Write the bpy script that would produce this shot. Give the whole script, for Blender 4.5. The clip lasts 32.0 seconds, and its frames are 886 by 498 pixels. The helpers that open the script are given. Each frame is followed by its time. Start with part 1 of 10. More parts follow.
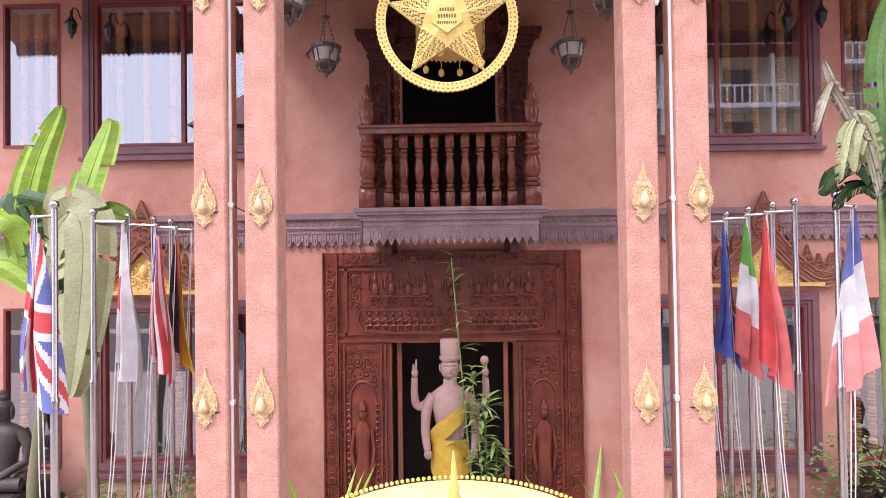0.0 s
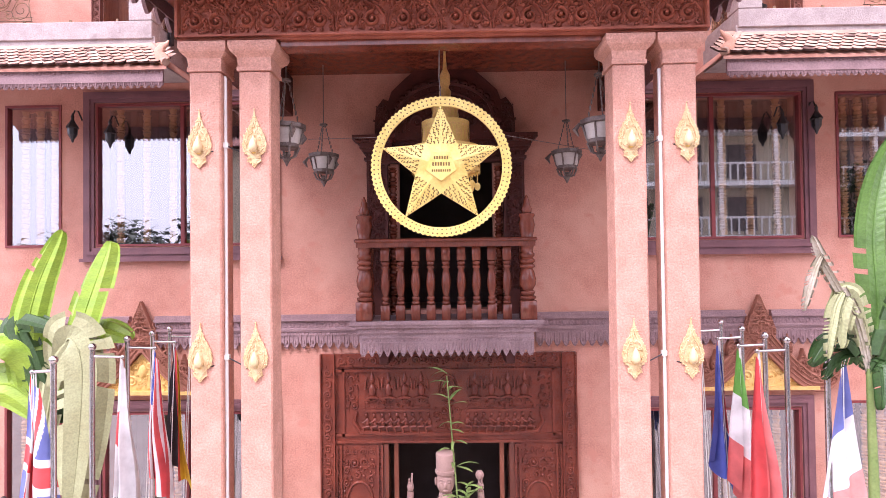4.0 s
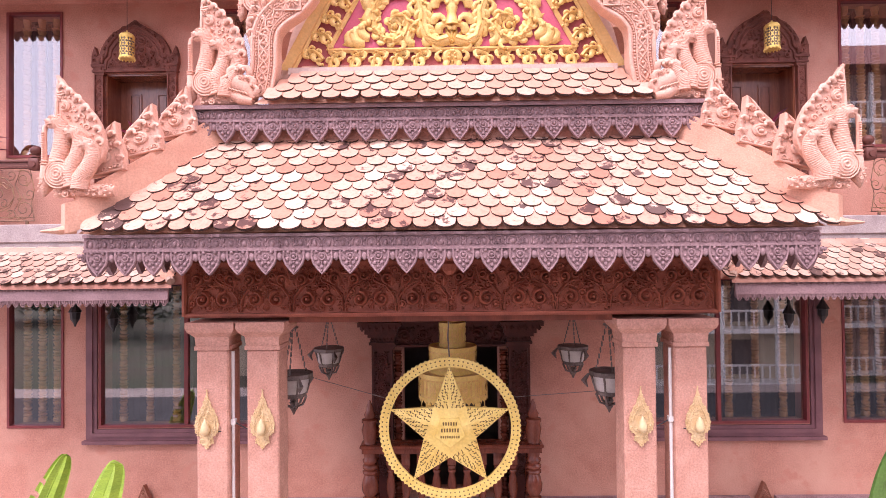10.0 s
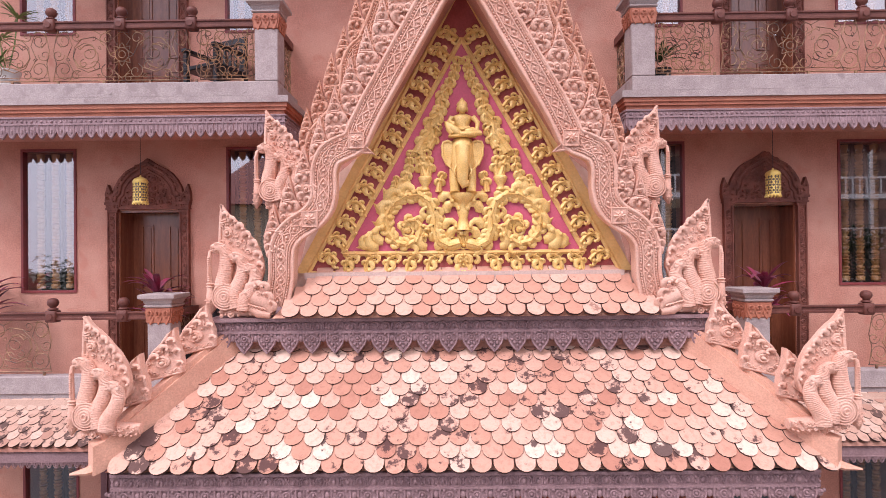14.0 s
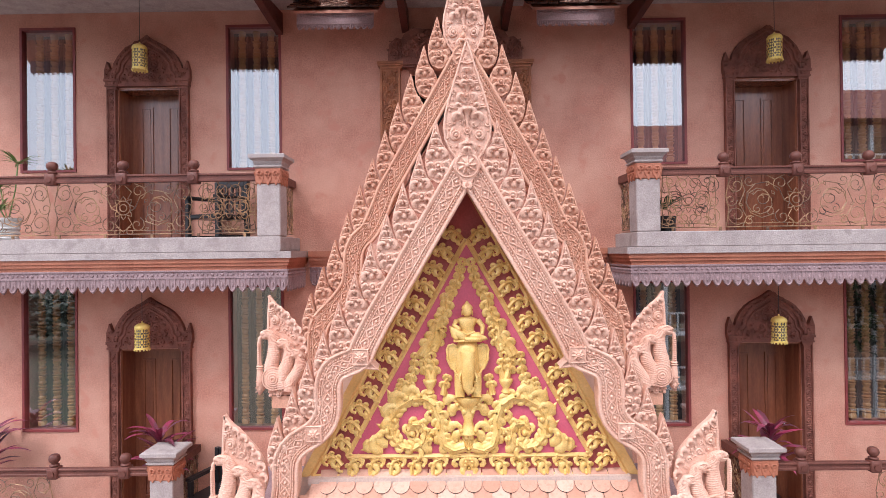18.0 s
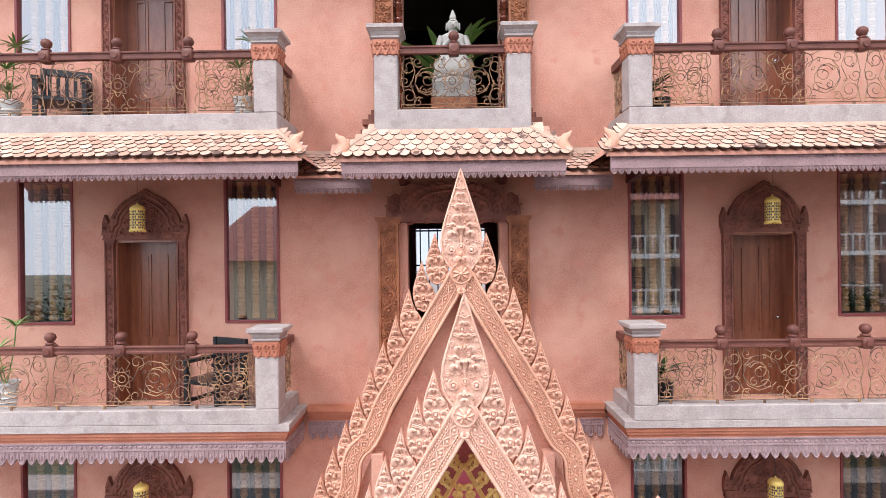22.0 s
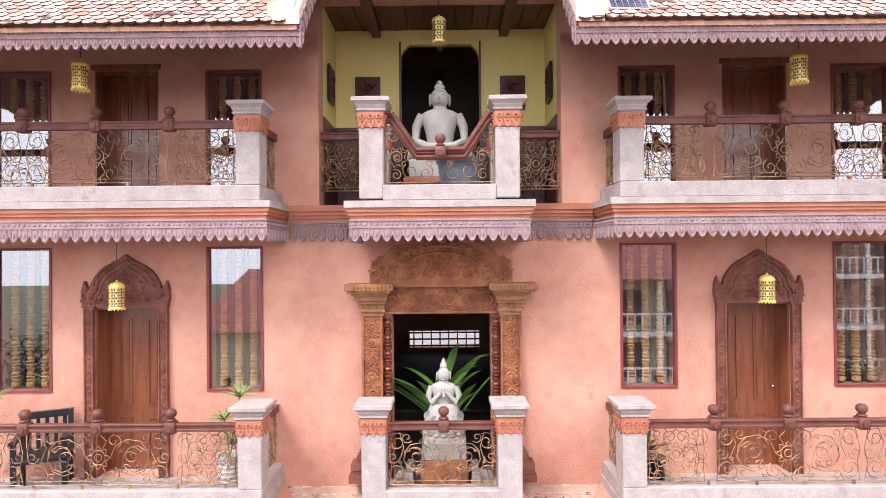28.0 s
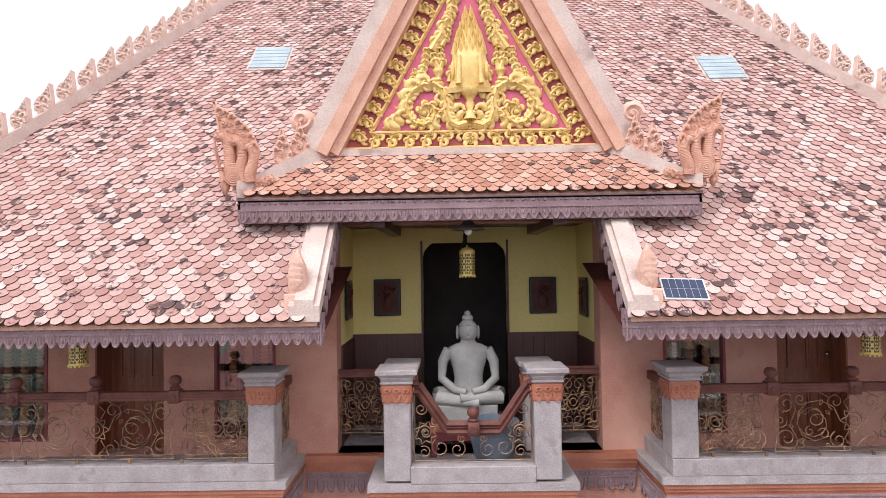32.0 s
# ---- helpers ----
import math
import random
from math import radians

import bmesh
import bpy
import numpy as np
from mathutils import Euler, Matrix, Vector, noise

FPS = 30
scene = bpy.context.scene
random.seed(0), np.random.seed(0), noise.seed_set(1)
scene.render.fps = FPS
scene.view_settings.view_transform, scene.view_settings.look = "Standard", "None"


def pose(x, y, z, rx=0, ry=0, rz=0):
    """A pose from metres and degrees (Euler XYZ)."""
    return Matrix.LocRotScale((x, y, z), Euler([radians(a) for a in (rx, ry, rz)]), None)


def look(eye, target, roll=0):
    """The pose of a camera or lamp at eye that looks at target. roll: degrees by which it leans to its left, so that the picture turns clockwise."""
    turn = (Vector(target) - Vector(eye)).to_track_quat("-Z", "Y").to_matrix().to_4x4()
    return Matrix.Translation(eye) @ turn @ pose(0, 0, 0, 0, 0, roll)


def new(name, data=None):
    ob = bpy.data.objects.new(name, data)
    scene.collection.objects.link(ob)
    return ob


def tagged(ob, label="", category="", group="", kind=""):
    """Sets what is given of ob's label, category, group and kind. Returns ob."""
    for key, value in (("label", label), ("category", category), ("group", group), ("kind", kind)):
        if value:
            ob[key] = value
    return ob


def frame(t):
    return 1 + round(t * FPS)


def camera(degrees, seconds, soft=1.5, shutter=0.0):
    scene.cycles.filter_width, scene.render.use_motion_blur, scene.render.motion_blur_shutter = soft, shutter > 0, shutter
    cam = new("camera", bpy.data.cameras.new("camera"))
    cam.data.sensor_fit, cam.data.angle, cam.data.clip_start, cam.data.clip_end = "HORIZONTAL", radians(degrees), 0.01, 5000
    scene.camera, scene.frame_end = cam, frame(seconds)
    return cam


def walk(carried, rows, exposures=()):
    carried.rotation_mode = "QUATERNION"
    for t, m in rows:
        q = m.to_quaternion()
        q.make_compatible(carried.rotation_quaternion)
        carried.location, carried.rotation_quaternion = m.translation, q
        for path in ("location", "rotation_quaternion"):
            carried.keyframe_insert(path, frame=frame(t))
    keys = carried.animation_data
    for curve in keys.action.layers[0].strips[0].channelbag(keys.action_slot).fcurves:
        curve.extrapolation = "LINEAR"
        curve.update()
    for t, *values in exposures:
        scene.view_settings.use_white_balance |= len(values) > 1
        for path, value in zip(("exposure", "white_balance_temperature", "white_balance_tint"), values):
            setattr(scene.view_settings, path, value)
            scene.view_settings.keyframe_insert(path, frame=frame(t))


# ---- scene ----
cam = camera(75.7, 32.0, soft=0.8)
PATH = [
    (0, (-0.013, -6.602, 3.57), (-0.037, -4.603, 3.603), -0.8),
    (0.5, (-0.03, -6.607, 3.696), (-0.049, -4.608, 3.732), -0.8),
    (1, (-0.016, -6.61, 3.835), (-0.037, -4.611, 3.871), -0.7),
    (1.5, (0.003, -6.621, 3.986), (-0.021, -4.622, 4.022), -0.7),
    (2, (0.03, -6.631, 4.13), (0.0, -4.632, 4.168), -0.7),
    (2.5, (0.043, -6.635, 4.265), (0.012, -4.635, 4.307), -0.7),
    (3, (0.056, -6.647, 4.431), (0.025, -4.648, 4.468), -0.7),
    (3.5, (0.077, -6.658, 4.58), (0.042, -4.659, 4.618), -0.7),
    (5.5, (0.072, -6.693, 5.22), (0.043, -4.694, 5.256), -0.7),
    (6, (0.076, -6.689, 5.389), (0.047, -4.69, 5.424), -0.6),
    (6.5, (0.079, -6.68, 5.561), (0.047, -4.681, 5.595), -0.6),
    (7, (0.071, -6.66, 5.736), (0.039, -4.661, 5.771), -0.6),
    (7.5, (0.059, -6.652, 5.911), (0.028, -4.652, 5.946), -0.6),
    (8, (0.053, -6.648, 6.099), (0.023, -4.649, 6.132), -0.5),
    (8.5, (0.05, -6.64, 6.3), (0.019, -4.64, 6.33), -0.6),
    (9, (0.027, -6.64, 6.489), (-0.001, -4.641, 6.522), -0.6),
    (9.5, (0.009, -6.661, 6.684), (-0.017, -4.661, 6.717), -0.6),
    (10, (0.007, -6.679, 6.886), (-0.018, -4.679, 6.917), -0.6),
    (10.5, (0.007, -6.701, 7.082), (-0.018, -4.701, 7.112), -0.6),
    (11, (-0.001, -6.715, 7.287), (-0.023, -4.715, 7.313), -0.6),
    (11.5, (0.004, -6.741, 7.482), (-0.021, -4.742, 7.51), -0.6),
    (12, (-0.01, -6.766, 7.696), (-0.033, -4.766, 7.719), -0.6),
    (12.5, (-0.032, -6.779, 7.893), (-0.054, -4.779, 7.92), -0.7),
    (13, (-0.048, -6.798, 8.092), (-0.07, -4.799, 8.122), -0.6),
    (13.5, (-0.068, -6.818, 8.329), (-0.088, -4.818, 8.348), -0.7),
    (14, (-0.084, -6.836, 8.557), (-0.103, -4.836, 8.57), -0.6),
    (14.5, (-0.067, -6.811, 8.744), (-0.092, -4.811, 8.766), -0.6),
    (16.5, (-0.093, -6.804, 9.598), (-0.112, -4.804, 9.608), -0.7),
    (17, (-0.093, -6.805, 9.802), (-0.115, -4.805, 9.812), -0.7),
    (17.5, (-0.094, -6.801, 10.001), (-0.116, -4.801, 10.013), -0.7),
    (18, (-0.103, -6.804, 10.217), (-0.123, -4.804, 10.229), -0.7),
    (18.5, (-0.095, -6.802, 10.409), (-0.116, -4.802, 10.423), -0.7),
    (19, (-0.082, -6.806, 10.64), (-0.104, -4.806, 10.651), -0.7),
    (19.5, (-0.081, -6.802, 10.864), (-0.099, -4.802, 10.874), -0.8),
    (20, (-0.076, -6.809, 11.089), (-0.093, -4.809, 11.096), -0.8),
    (20.5, (-0.078, -6.814, 11.31), (-0.09, -4.814, 11.32), -0.8),
    (21, (-0.077, -6.822, 11.557), (-0.091, -4.822, 11.563), -0.8),
    (21.5, (-0.073, -6.819, 11.798), (-0.09, -4.819, 11.805), -0.8),
    (22, (-0.069, -6.816, 12.101), (-0.086, -4.817, 12.097), -0.7),
    (22.5, (-0.072, -6.815, 12.379), (-0.088, -4.815, 12.377), -0.7),
    (23, (-0.126, -6.809, 12.661), (-0.134, -4.809, 12.662), -0.7),
    (23.5, (-0.15, -6.81, 12.975), (-0.159, -4.81, 12.968), -0.7),
    (24, (-0.15, -6.806, 13.274), (-0.162, -4.806, 13.265), -0.7),
    (24.5, (-0.149, -6.795, 13.59), (-0.162, -4.795, 13.579), -0.7),
    (25, (-0.136, -6.78, 13.915), (-0.151, -4.78, 13.904), -0.7),
    (25.5, (-0.141, -6.746, 14.233), (-0.147, -4.746, 14.229), -0.6),
    (27.5, (0.05, -6.71, 15.674), (0.046, -4.71, 15.676), -0.4),
    (28, (0.058, -6.666, 15.994), (0.048, -4.666, 16.006), -0.5),
    (28.5, (0.017, -6.656, 16.35), (0.004, -4.656, 16.365), -0.4),
    (29, (-0.052, -6.636, 16.672), (-0.065, -4.636, 16.696), -0.5),
    (29.5, (-0.119, -6.635, 17.001), (-0.13, -4.635, 17.031), -0.6),
    (30, (-0.164, -6.627, 17.354), (-0.172, -4.627, 17.385), -0.6),
    (30.5, (-0.169, -6.611, 17.641), (-0.182, -4.612, 17.687), -0.6),
    (31, (-0.18, -6.551, 17.952), (-0.196, -4.552, 18.001), -0.7),
    (31.5, (-0.19, -6.389, 18.259), (-0.208, -4.39, 18.311), -0.7),
    (32, (-0.192, -6.169, 18.557), (-0.213, -4.17, 18.611), -0.9),
]
EXPOSURE = [(0, 0.72, 5950, 27), (2, 1.03, 5950, 31), (3, 1.08, 5900, 30), (6, 1.3, 6350, 43), (9, 0.92, 6450, 41), (12, 0.28, 6230, 33), (14, 0.2, 6230, 29), (17, 0.32, 5950, 18),
            (21, 0.6, 5980, 9), (23, 0.65, 6050, 11), (25, 0.68, 6350, 9), (28, 1.0, 6250, 14), (30, 0.95, 6050, 15), (32, 0.12, 5950, 12)]
walk(cam, [(t, look(eye, target, roll)) for t, eye, target, roll in PATH], [(t, 0.3 + e, k, tint) for t, e, k, tint in EXPOSURE])

# ---- world, sun, exposure ----
world = bpy.data.worlds.new("sky")
scene.world = world
world.use_nodes = True
wn = world.node_tree
sky = wn.nodes.new("ShaderNodeTexSky")
sky.sky_type, sky.sun_disc = "NISHITA", False
sky.sun_elevation, sky.sun_rotation = radians(51), radians(141)
sky.air_density, sky.dust_density, sky.ozone_density = 1.0, 6.0, 1.0
haze = wn.nodes.new("ShaderNodeMix")
haze.data_type = "RGBA"
haze.inputs[0].default_value = 0.75
haze.inputs[7].default_value = (9.5, 9.6, 10.0, 1)
wn.links.new(sky.outputs[0], haze.inputs[6])
wn.links.new(haze.outputs[2], wn.nodes["Background"].inputs[0])
wn.nodes["Background"].inputs[1].default_value = 0.13
sun = new("sun", bpy.data.lights.new("sun", "SUN"))
sun.data.energy, sun.data.angle, sun.data.color = 1.7, radians(18), (1.0, 0.95, 0.88)
sun.matrix_world = look((-16, -20, 32), (0, 0, 0))

# ---- materials ----
def mat(name, col, col2=None, rough=0.6, metal=0.0, scale=3.0, fine=60.0, bump=0.3, spread=0.2, rnd=0.0, island=0.0,
        stain=None, stain_at=0.62, stain_scale=2.5, stretch=(1, 1, 1), spec=0.5, grit=0.0, bloom=None):
    m = bpy.data.materials.new(name)
    m.use_nodes = True
    n, l = m.node_tree.nodes, m.node_tree.links
    bsdf = n["Principled BSDF"]
    geo = n.new("ShaderNodeNewGeometry")
    mp = n.new("ShaderNodeMapping")
    mp.inputs["Scale"].default_value = stretch
    l.new(geo.outputs["Position"], mp.inputs["Vector"])

    def nz(sc, det=4):
        t = n.new("ShaderNodeTexNoise")
        t.inputs["Scale"].default_value, t.inputs["Detail"].default_value = sc, det
        l.new(mp.outputs[0], t.inputs["Vector"])
        return t.outputs["Fac"]

    def ramp(src, a, b):
        r = n.new("ShaderNodeMapRange")
        r.inputs["From Min"].default_value, r.inputs["From Max"].default_value = a, b
        l.new(src, r.inputs["Value"])
        return r.outputs[0]

    def mix(fac, a, b, kind="MIX"):
        x = n.new("ShaderNodeMix")
        x.data_type, x.blend_type = "RGBA", kind
        for sock, v in ((x.inputs[0], fac), (x.inputs[6], a), (x.inputs[7], b)):
            if isinstance(v, (tuple, list)):
                sock.default_value = (*v[:3], 1)
            elif isinstance(v, float):
                sock.default_value = v
            else:
                l.new(v, sock)
        return x.outputs[2]

    col2 = col2 or tuple(c * 0.72 for c in col)
    c = mix(ramp(nz(scale), 0.35, 0.65), col, col2)
    f = nz(fine, 3)
    c = mix(ramp(f, 0.3, 0.7), c, mix(1.0, c, (1 - spread,) * 3, "MULTIPLY"))
    if bloom:
        c = mix(ramp(nz(1.3, 6), 0.42, 0.72), c, bloom)
    if stain:
        c = mix(ramp(nz(stain_scale, 8), stain_at, stain_at + 0.08), c, stain)
    if rnd or island:
        src = n.new("ShaderNodeObjectInfo").outputs["Random"] if rnd else geo.outputs["Random Per Island"]
        v = n.new("ShaderNodeMapRange")
        k = rnd or island
        v.inputs["To Min"].default_value, v.inputs["To Max"].default_value = 1 - k, 1 + k * 0.5
        l.new(src, v.inputs["Value"])
        h = n.new("ShaderNodeHueSaturation")
        l.new(v.outputs[0], h.inputs["Value"])
        l.new(c, h.inputs["Color"])
        c = h.outputs[0]
    l.new(c, bsdf.inputs["Base Color"])
    bsdf.inputs["Metallic"].default_value = metal
    bsdf.inputs["Specular IOR Level"].default_value = spec
    rr = n.new("ShaderNodeMapRange")
    rr.inputs["To Min"].default_value, rr.inputs["To Max"].default_value = max(0.05, rough - 0.1), min(1, rough + 0.12)
    l.new(f, rr.inputs["Value"])
    l.new(rr.outputs[0], bsdf.inputs["Roughness"])
    if bump:
        b = n.new("ShaderNodeBump")
        b.inputs["Strength"].default_value, b.inputs["Distance"].default_value = bump, 0.006
        l.new(f, b.inputs["Height"])
        if grit:
            g = n.new("ShaderNodeBump")
            g.inputs["Strength"].default_value, g.inputs["Distance"].default_value = 0.8, 0.4 / grit
            l.new(nz(grit, 2), g.inputs["Height"])
            l.new(g.outputs[0], b.inputs["Normal"])
        l.new(b.outputs[0], bsdf.inputs["Normal"])
    return m


PLASTER = mat("terracotta_plaster", (0.61, 0.292, 0.214), (0.54, 0.245, 0.176), rough=0.85, scale=6.0, fine=55, bump=0.9, spread=0.26,
              stain=(0.53, 0.24, 0.175), stain_at=0.58, stain_scale=5.0, grit=80, bloom=(0.60, 0.335, 0.25))
COLUMN = mat("column_render", (0.68, 0.375, 0.285), (0.60, 0.31, 0.23), rough=0.85, scale=7, fine=70, bump=1.0, spread=0.3, grit=58)
GREY = mat("grey_cement", (0.475, 0.41, 0.395), (0.395, 0.335, 0.323), rough=0.9, scale=7, fine=70, bump=0.8, spread=0.24,
           stain=(0.31, 0.26, 0.25), stain_at=0.6, stain_scale=6, grit=100)
ORANGE = mat("orange_paint", (0.50, 0.19, 0.11), (0.41, 0.14, 0.08), rough=0.6, scale=4)
PURPLE = mat("purple_fringe_paint", (0.37, 0.24, 0.245), (0.285, 0.18, 0.185), rough=0.75, scale=5, fine=80, bump=0.5, spread=0.3)
PALE = mat("pale_purple_plaster", (0.40, 0.28, 0.29), (0.31, 0.21, 0.22), rough=0.8, scale=5, fine=80, bump=0.5, spread=0.3)
FRIEZE = mat("carved_red_brown_wood", (0.48, 0.155, 0.092), (0.35, 0.105, 0.064), rough=0.45, spec=0.25, scale=6, fine=120, spread=0.3, bump=0.4)
WOOD = mat("carved_dark_wood", (0.115, 0.030, 0.022), (0.075, 0.020, 0.015), rough=0.5, spec=0.3, scale=6, fine=120, spread=0.35, bump=0.4)
RAILWOOD = mat("weathered_handrail_wood", (0.19, 0.070, 0.052), (0.13, 0.046, 0.036), rough=0.5, spec=0.3, scale=5, fine=60, spread=0.3, bump=0.15)
PORTAL = mat("carved_red_varnished_wood", (0.25, 0.062, 0.036), (0.15, 0.037, 0.023), rough=0.27, spec=0.4, scale=5, fine=90, spread=0.3, bump=0.3)
REDWOOD = mat("varnished_red_wood", (0.25, 0.067, 0.036), (0.16, 0.042, 0.024), rough=0.2, spec=0.5, scale=4, fine=50, stretch=(3, 3, 0.5), spread=0.3, bump=0.15)
DOORWOOD = mat("varnished_door_wood", (0.30, 0.10, 0.048), (0.21, 0.064, 0.033), rough=0.2, spec=0.8, scale=3, fine=40, stretch=(5, 5, 0.5), spread=0.3, bump=0.15)
FRAME = mat("weathered_carved_wood", (0.29, 0.108, 0.076), (0.17, 0.06, 0.044), rough=0.6, spec=0.25, scale=7, fine=110, bump=0.5, spread=0.35)
MAROON = mat("maroon_window_paint", (0.24, 0.045, 0.045), (0.19, 0.035, 0.035), rough=0.5, scale=5, spread=0.12, bump=0.1)
MOULD = mat("mauve_moulding_paint", (0.22, 0.10, 0.11), (0.17, 0.075, 0.085), rough=0.55, scale=5, spread=0.15, bump=0.1)
PINK = mat("pink_sandstone_paint", (0.82, 0.52, 0.40), (0.76, 0.44, 0.325), rough=0.72, scale=5, fine=80, bump=0.5, spread=0.2)
PINKD = mat("terracotta_pink_carving", (0.76, 0.43, 0.30), (0.67, 0.35, 0.24), rough=0.75, scale=4, fine=80, bump=0.5, spread=0.2)
GOLD = mat("gold_paint", (0.94, 0.67, 0.25), (0.85, 0.54, 0.16), rough=0.42, metal=0.1, scale=14, fine=90, bump=0.35, spread=0.25)
GOLDM = mat("pierced_gold_sheet", (0.89, 0.70, 0.23), (0.81, 0.59, 0.15), rough=0.42, metal=0.3, scale=9, fine=60, bump=0.15, spread=0.15)
GOLDFLAT = mat("plain_gold_paint", (0.84, 0.56, 0.22), (0.76, 0.46, 0.15), rough=0.45, scale=6, fine=60, bump=0.2, spread=0.15)
MAGENTA = mat("pink_ground_paint", (0.66, 0.13, 0.20), (0.58, 0.10, 0.16), rough=0.6, scale=4, spread=0.12, bump=0.2)
REDGROUND = mat("brown_red_ground_paint", (0.50, 0.11, 0.10), (0.42, 0.085, 0.075), rough=0.6, scale=5, spread=0.2, bump=0.2)
def tile_mat(name, per_island, stops, stain, stain_at):
    m = mat(name, (0.5, 0.25, 0.17), rough=0.9, fine=70, bump=0.5, spec=0.15)
    n, l = m.node_tree.nodes, m.node_tree.links
    geo = n.new("ShaderNodeNewGeometry")
    src = geo.outputs["Random Per Island"] if per_island else n.new("ShaderNodeObjectInfo").outputs["Random"]
    ramp = n.new("ShaderNodeValToRGB")
    ramp.color_ramp.interpolation = "LINEAR"
    while len(ramp.color_ramp.elements) < len(stops):
        ramp.color_ramp.elements.new(0.5)
    for e, (p, c) in zip(ramp.color_ramp.elements, stops):
        e.position, e.color = p, (*c, 1)
    l.new(src, ramp.inputs[0])

    def cover(base, scale, at, width, colour, amount, extra=None):
        t = n.new("ShaderNodeTexNoise")
        t.inputs["Scale"].default_value, t.inputs["Detail"].default_value, t.inputs["Roughness"].default_value = scale, 9, 0.65
        l.new(geo.outputs["Position"], t.inputs["Vector"])
        r = n.new("ShaderNodeMapRange")
        r.inputs["From Min"].default_value, r.inputs["From Max"].default_value = at, at + width
        r.inputs["To Max"].default_value = amount
        if extra:
            ad = n.new("ShaderNodeMath")
            l.new(t.outputs["Fac"], ad.inputs[0])
            l.new(extra, ad.inputs[1])
            l.new(ad.outputs[0], r.inputs["Value"])
        else:
            l.new(t.outputs["Fac"], r.inputs["Value"])
        x = n.new("ShaderNodeMix")
        x.data_type = "RGBA"
        l.new(r.outputs[0], x.inputs[0])
        l.new(base, x.inputs[6])
        x.inputs[7].default_value = (*colour, 1)
        return x.outputs[2]

    c = cover(ramp.outputs[0], 28, 0.48, 0.2, tuple(q * 0.7 for q in stops[0][1]), 0.4)
    big = n.new("ShaderNodeTexNoise")
    big.inputs["Scale"].default_value, big.inputs["Detail"].default_value = 1.1, 2
    l.new(geo.outputs["Position"], big.inputs["Vector"])
    wide_ = n.new("ShaderNodeMapRange")
    wide_.inputs["From Min"].default_value, wide_.inputs["From Max"].default_value = 0.4, 0.6
    wide_.inputs["To Min"].default_value, wide_.inputs["To Max"].default_value = -0.05, 0.06
    l.new(big.outputs["Fac"], wide_.inputs["Value"])
    # some pieces are blackened far more than their neighbours
    ow = n.new("ShaderNodeMath")
    ow.operation = "MULTIPLY"
    ow.inputs[1].default_value = 37.3
    l.new(src, ow.inputs[0])
    fr = n.new("ShaderNodeMath")
    fr.operation = "FRACT"
    l.new(ow.outputs[0], fr.inputs[0])
    odd = n.new("ShaderNodeMapRange")
    odd.inputs["From Min"].default_value, odd.inputs["From Max"].default_value = 0.62, 1.0
    odd.inputs["To Min"].default_value, odd.inputs["To Max"].default_value = -0.03, 0.12
    l.new(fr.outputs[0], odd.inputs["Value"])
    both = n.new("ShaderNodeMath")
    l.new(wide_.outputs[0], both.inputs[0])
    l.new(odd.outputs[0], both.inputs[1])
    c = cover(c, 9, stain_at + 0.02, 0.05, stain, 0.9, both.outputs[0])
    l.new(c, n["Principled BSDF"].inputs["Base Color"])
    return m


# tile sides: black lichen plus the shadow line between rows, both as colour
TILE_EDGE = mat("lichen_and_shade_tile_edge", (0.14, 0.08, 0.065), (0.08, 0.05, 0.045), rough=0.95, scale=14, fine=70, spread=0.4, spec=0.1)
TILE = tile_mat("clay_roof_tile", False, [(0.0, (0.43, 0.20, 0.14)), (0.12, (0.52, 0.27, 0.19)), (0.4, (0.60, 0.345, 0.255)), (0.7, (0.67, 0.43, 0.33)), (1.0, (0.77, 0.58, 0.46))], (0.075, 0.04, 0.04), 0.56)
TILESK = tile_mat("skirt_roof_tile", False, [(0.0, (0.42, 0.24, 0.18)), (0.3, (0.50, 0.315, 0.24)), (0.75, (0.56, 0.375, 0.29)), (1.0, (0.63, 0.455, 0.365))], (0.09, 0.055, 0.05), 0.575)
TANLIME = mat("tan_lime_render", (0.54, 0.37, 0.285), (0.45, 0.295, 0.22), rough=0.9, scale=6, fine=60, bump=0.5, stain=(0.3, 0.2, 0.16), stain_at=0.62)
TILENEW = tile_mat("fresh_clay_roof_tile", False, [(0.0, (0.52, 0.265, 0.185)), (0.5, (0.60, 0.345, 0.255)), (1.0, (0.68, 0.445, 0.345))], (0.3, 0.16, 0.12), 0.7)
TILES = tile_mat("weathered_clay_roof_tiles", True, [(0.0, (0.38, 0.20, 0.165)), (0.35, (0.50, 0.305, 0.26)), (0.8, (0.58, 0.39, 0.335)), (1.0, (0.68, 0.49, 0.43))], (0.075, 0.045, 0.045), 0.56)
TILEDM = tile_mat("dormer_roof_tile", False, [(0.0, (0.40, 0.185, 0.125)), (0.35, (0.51, 0.265, 0.185)), (0.8, (0.57, 0.325, 0.24)), (1.0, (0.63, 0.42, 0.32))], (0.075, 0.045, 0.045), 0.6)
TILES_OBJ = tile_mat("weathered_clay_roof_tile", False, [(0.0, (0.38, 0.20, 0.165)), (0.35, (0.50, 0.305, 0.26)), (0.8, (0.58, 0.39, 0.335)), (1.0, (0.68, 0.49, 0.43))], (0.075, 0.045, 0.045), 0.56)
STONE = mat("grey_sandstone", (0.43, 0.41, 0.38), (0.34, 0.32, 0.295), rough=0.85, scale=5, fine=90, bump=0.5, spread=0.2)
PINKSTONE = mat("pink_sandstone", (0.50, 0.33, 0.28), (0.42, 0.27, 0.23), rough=0.8, scale=6, fine=90, bump=0.4, spread=0.2)
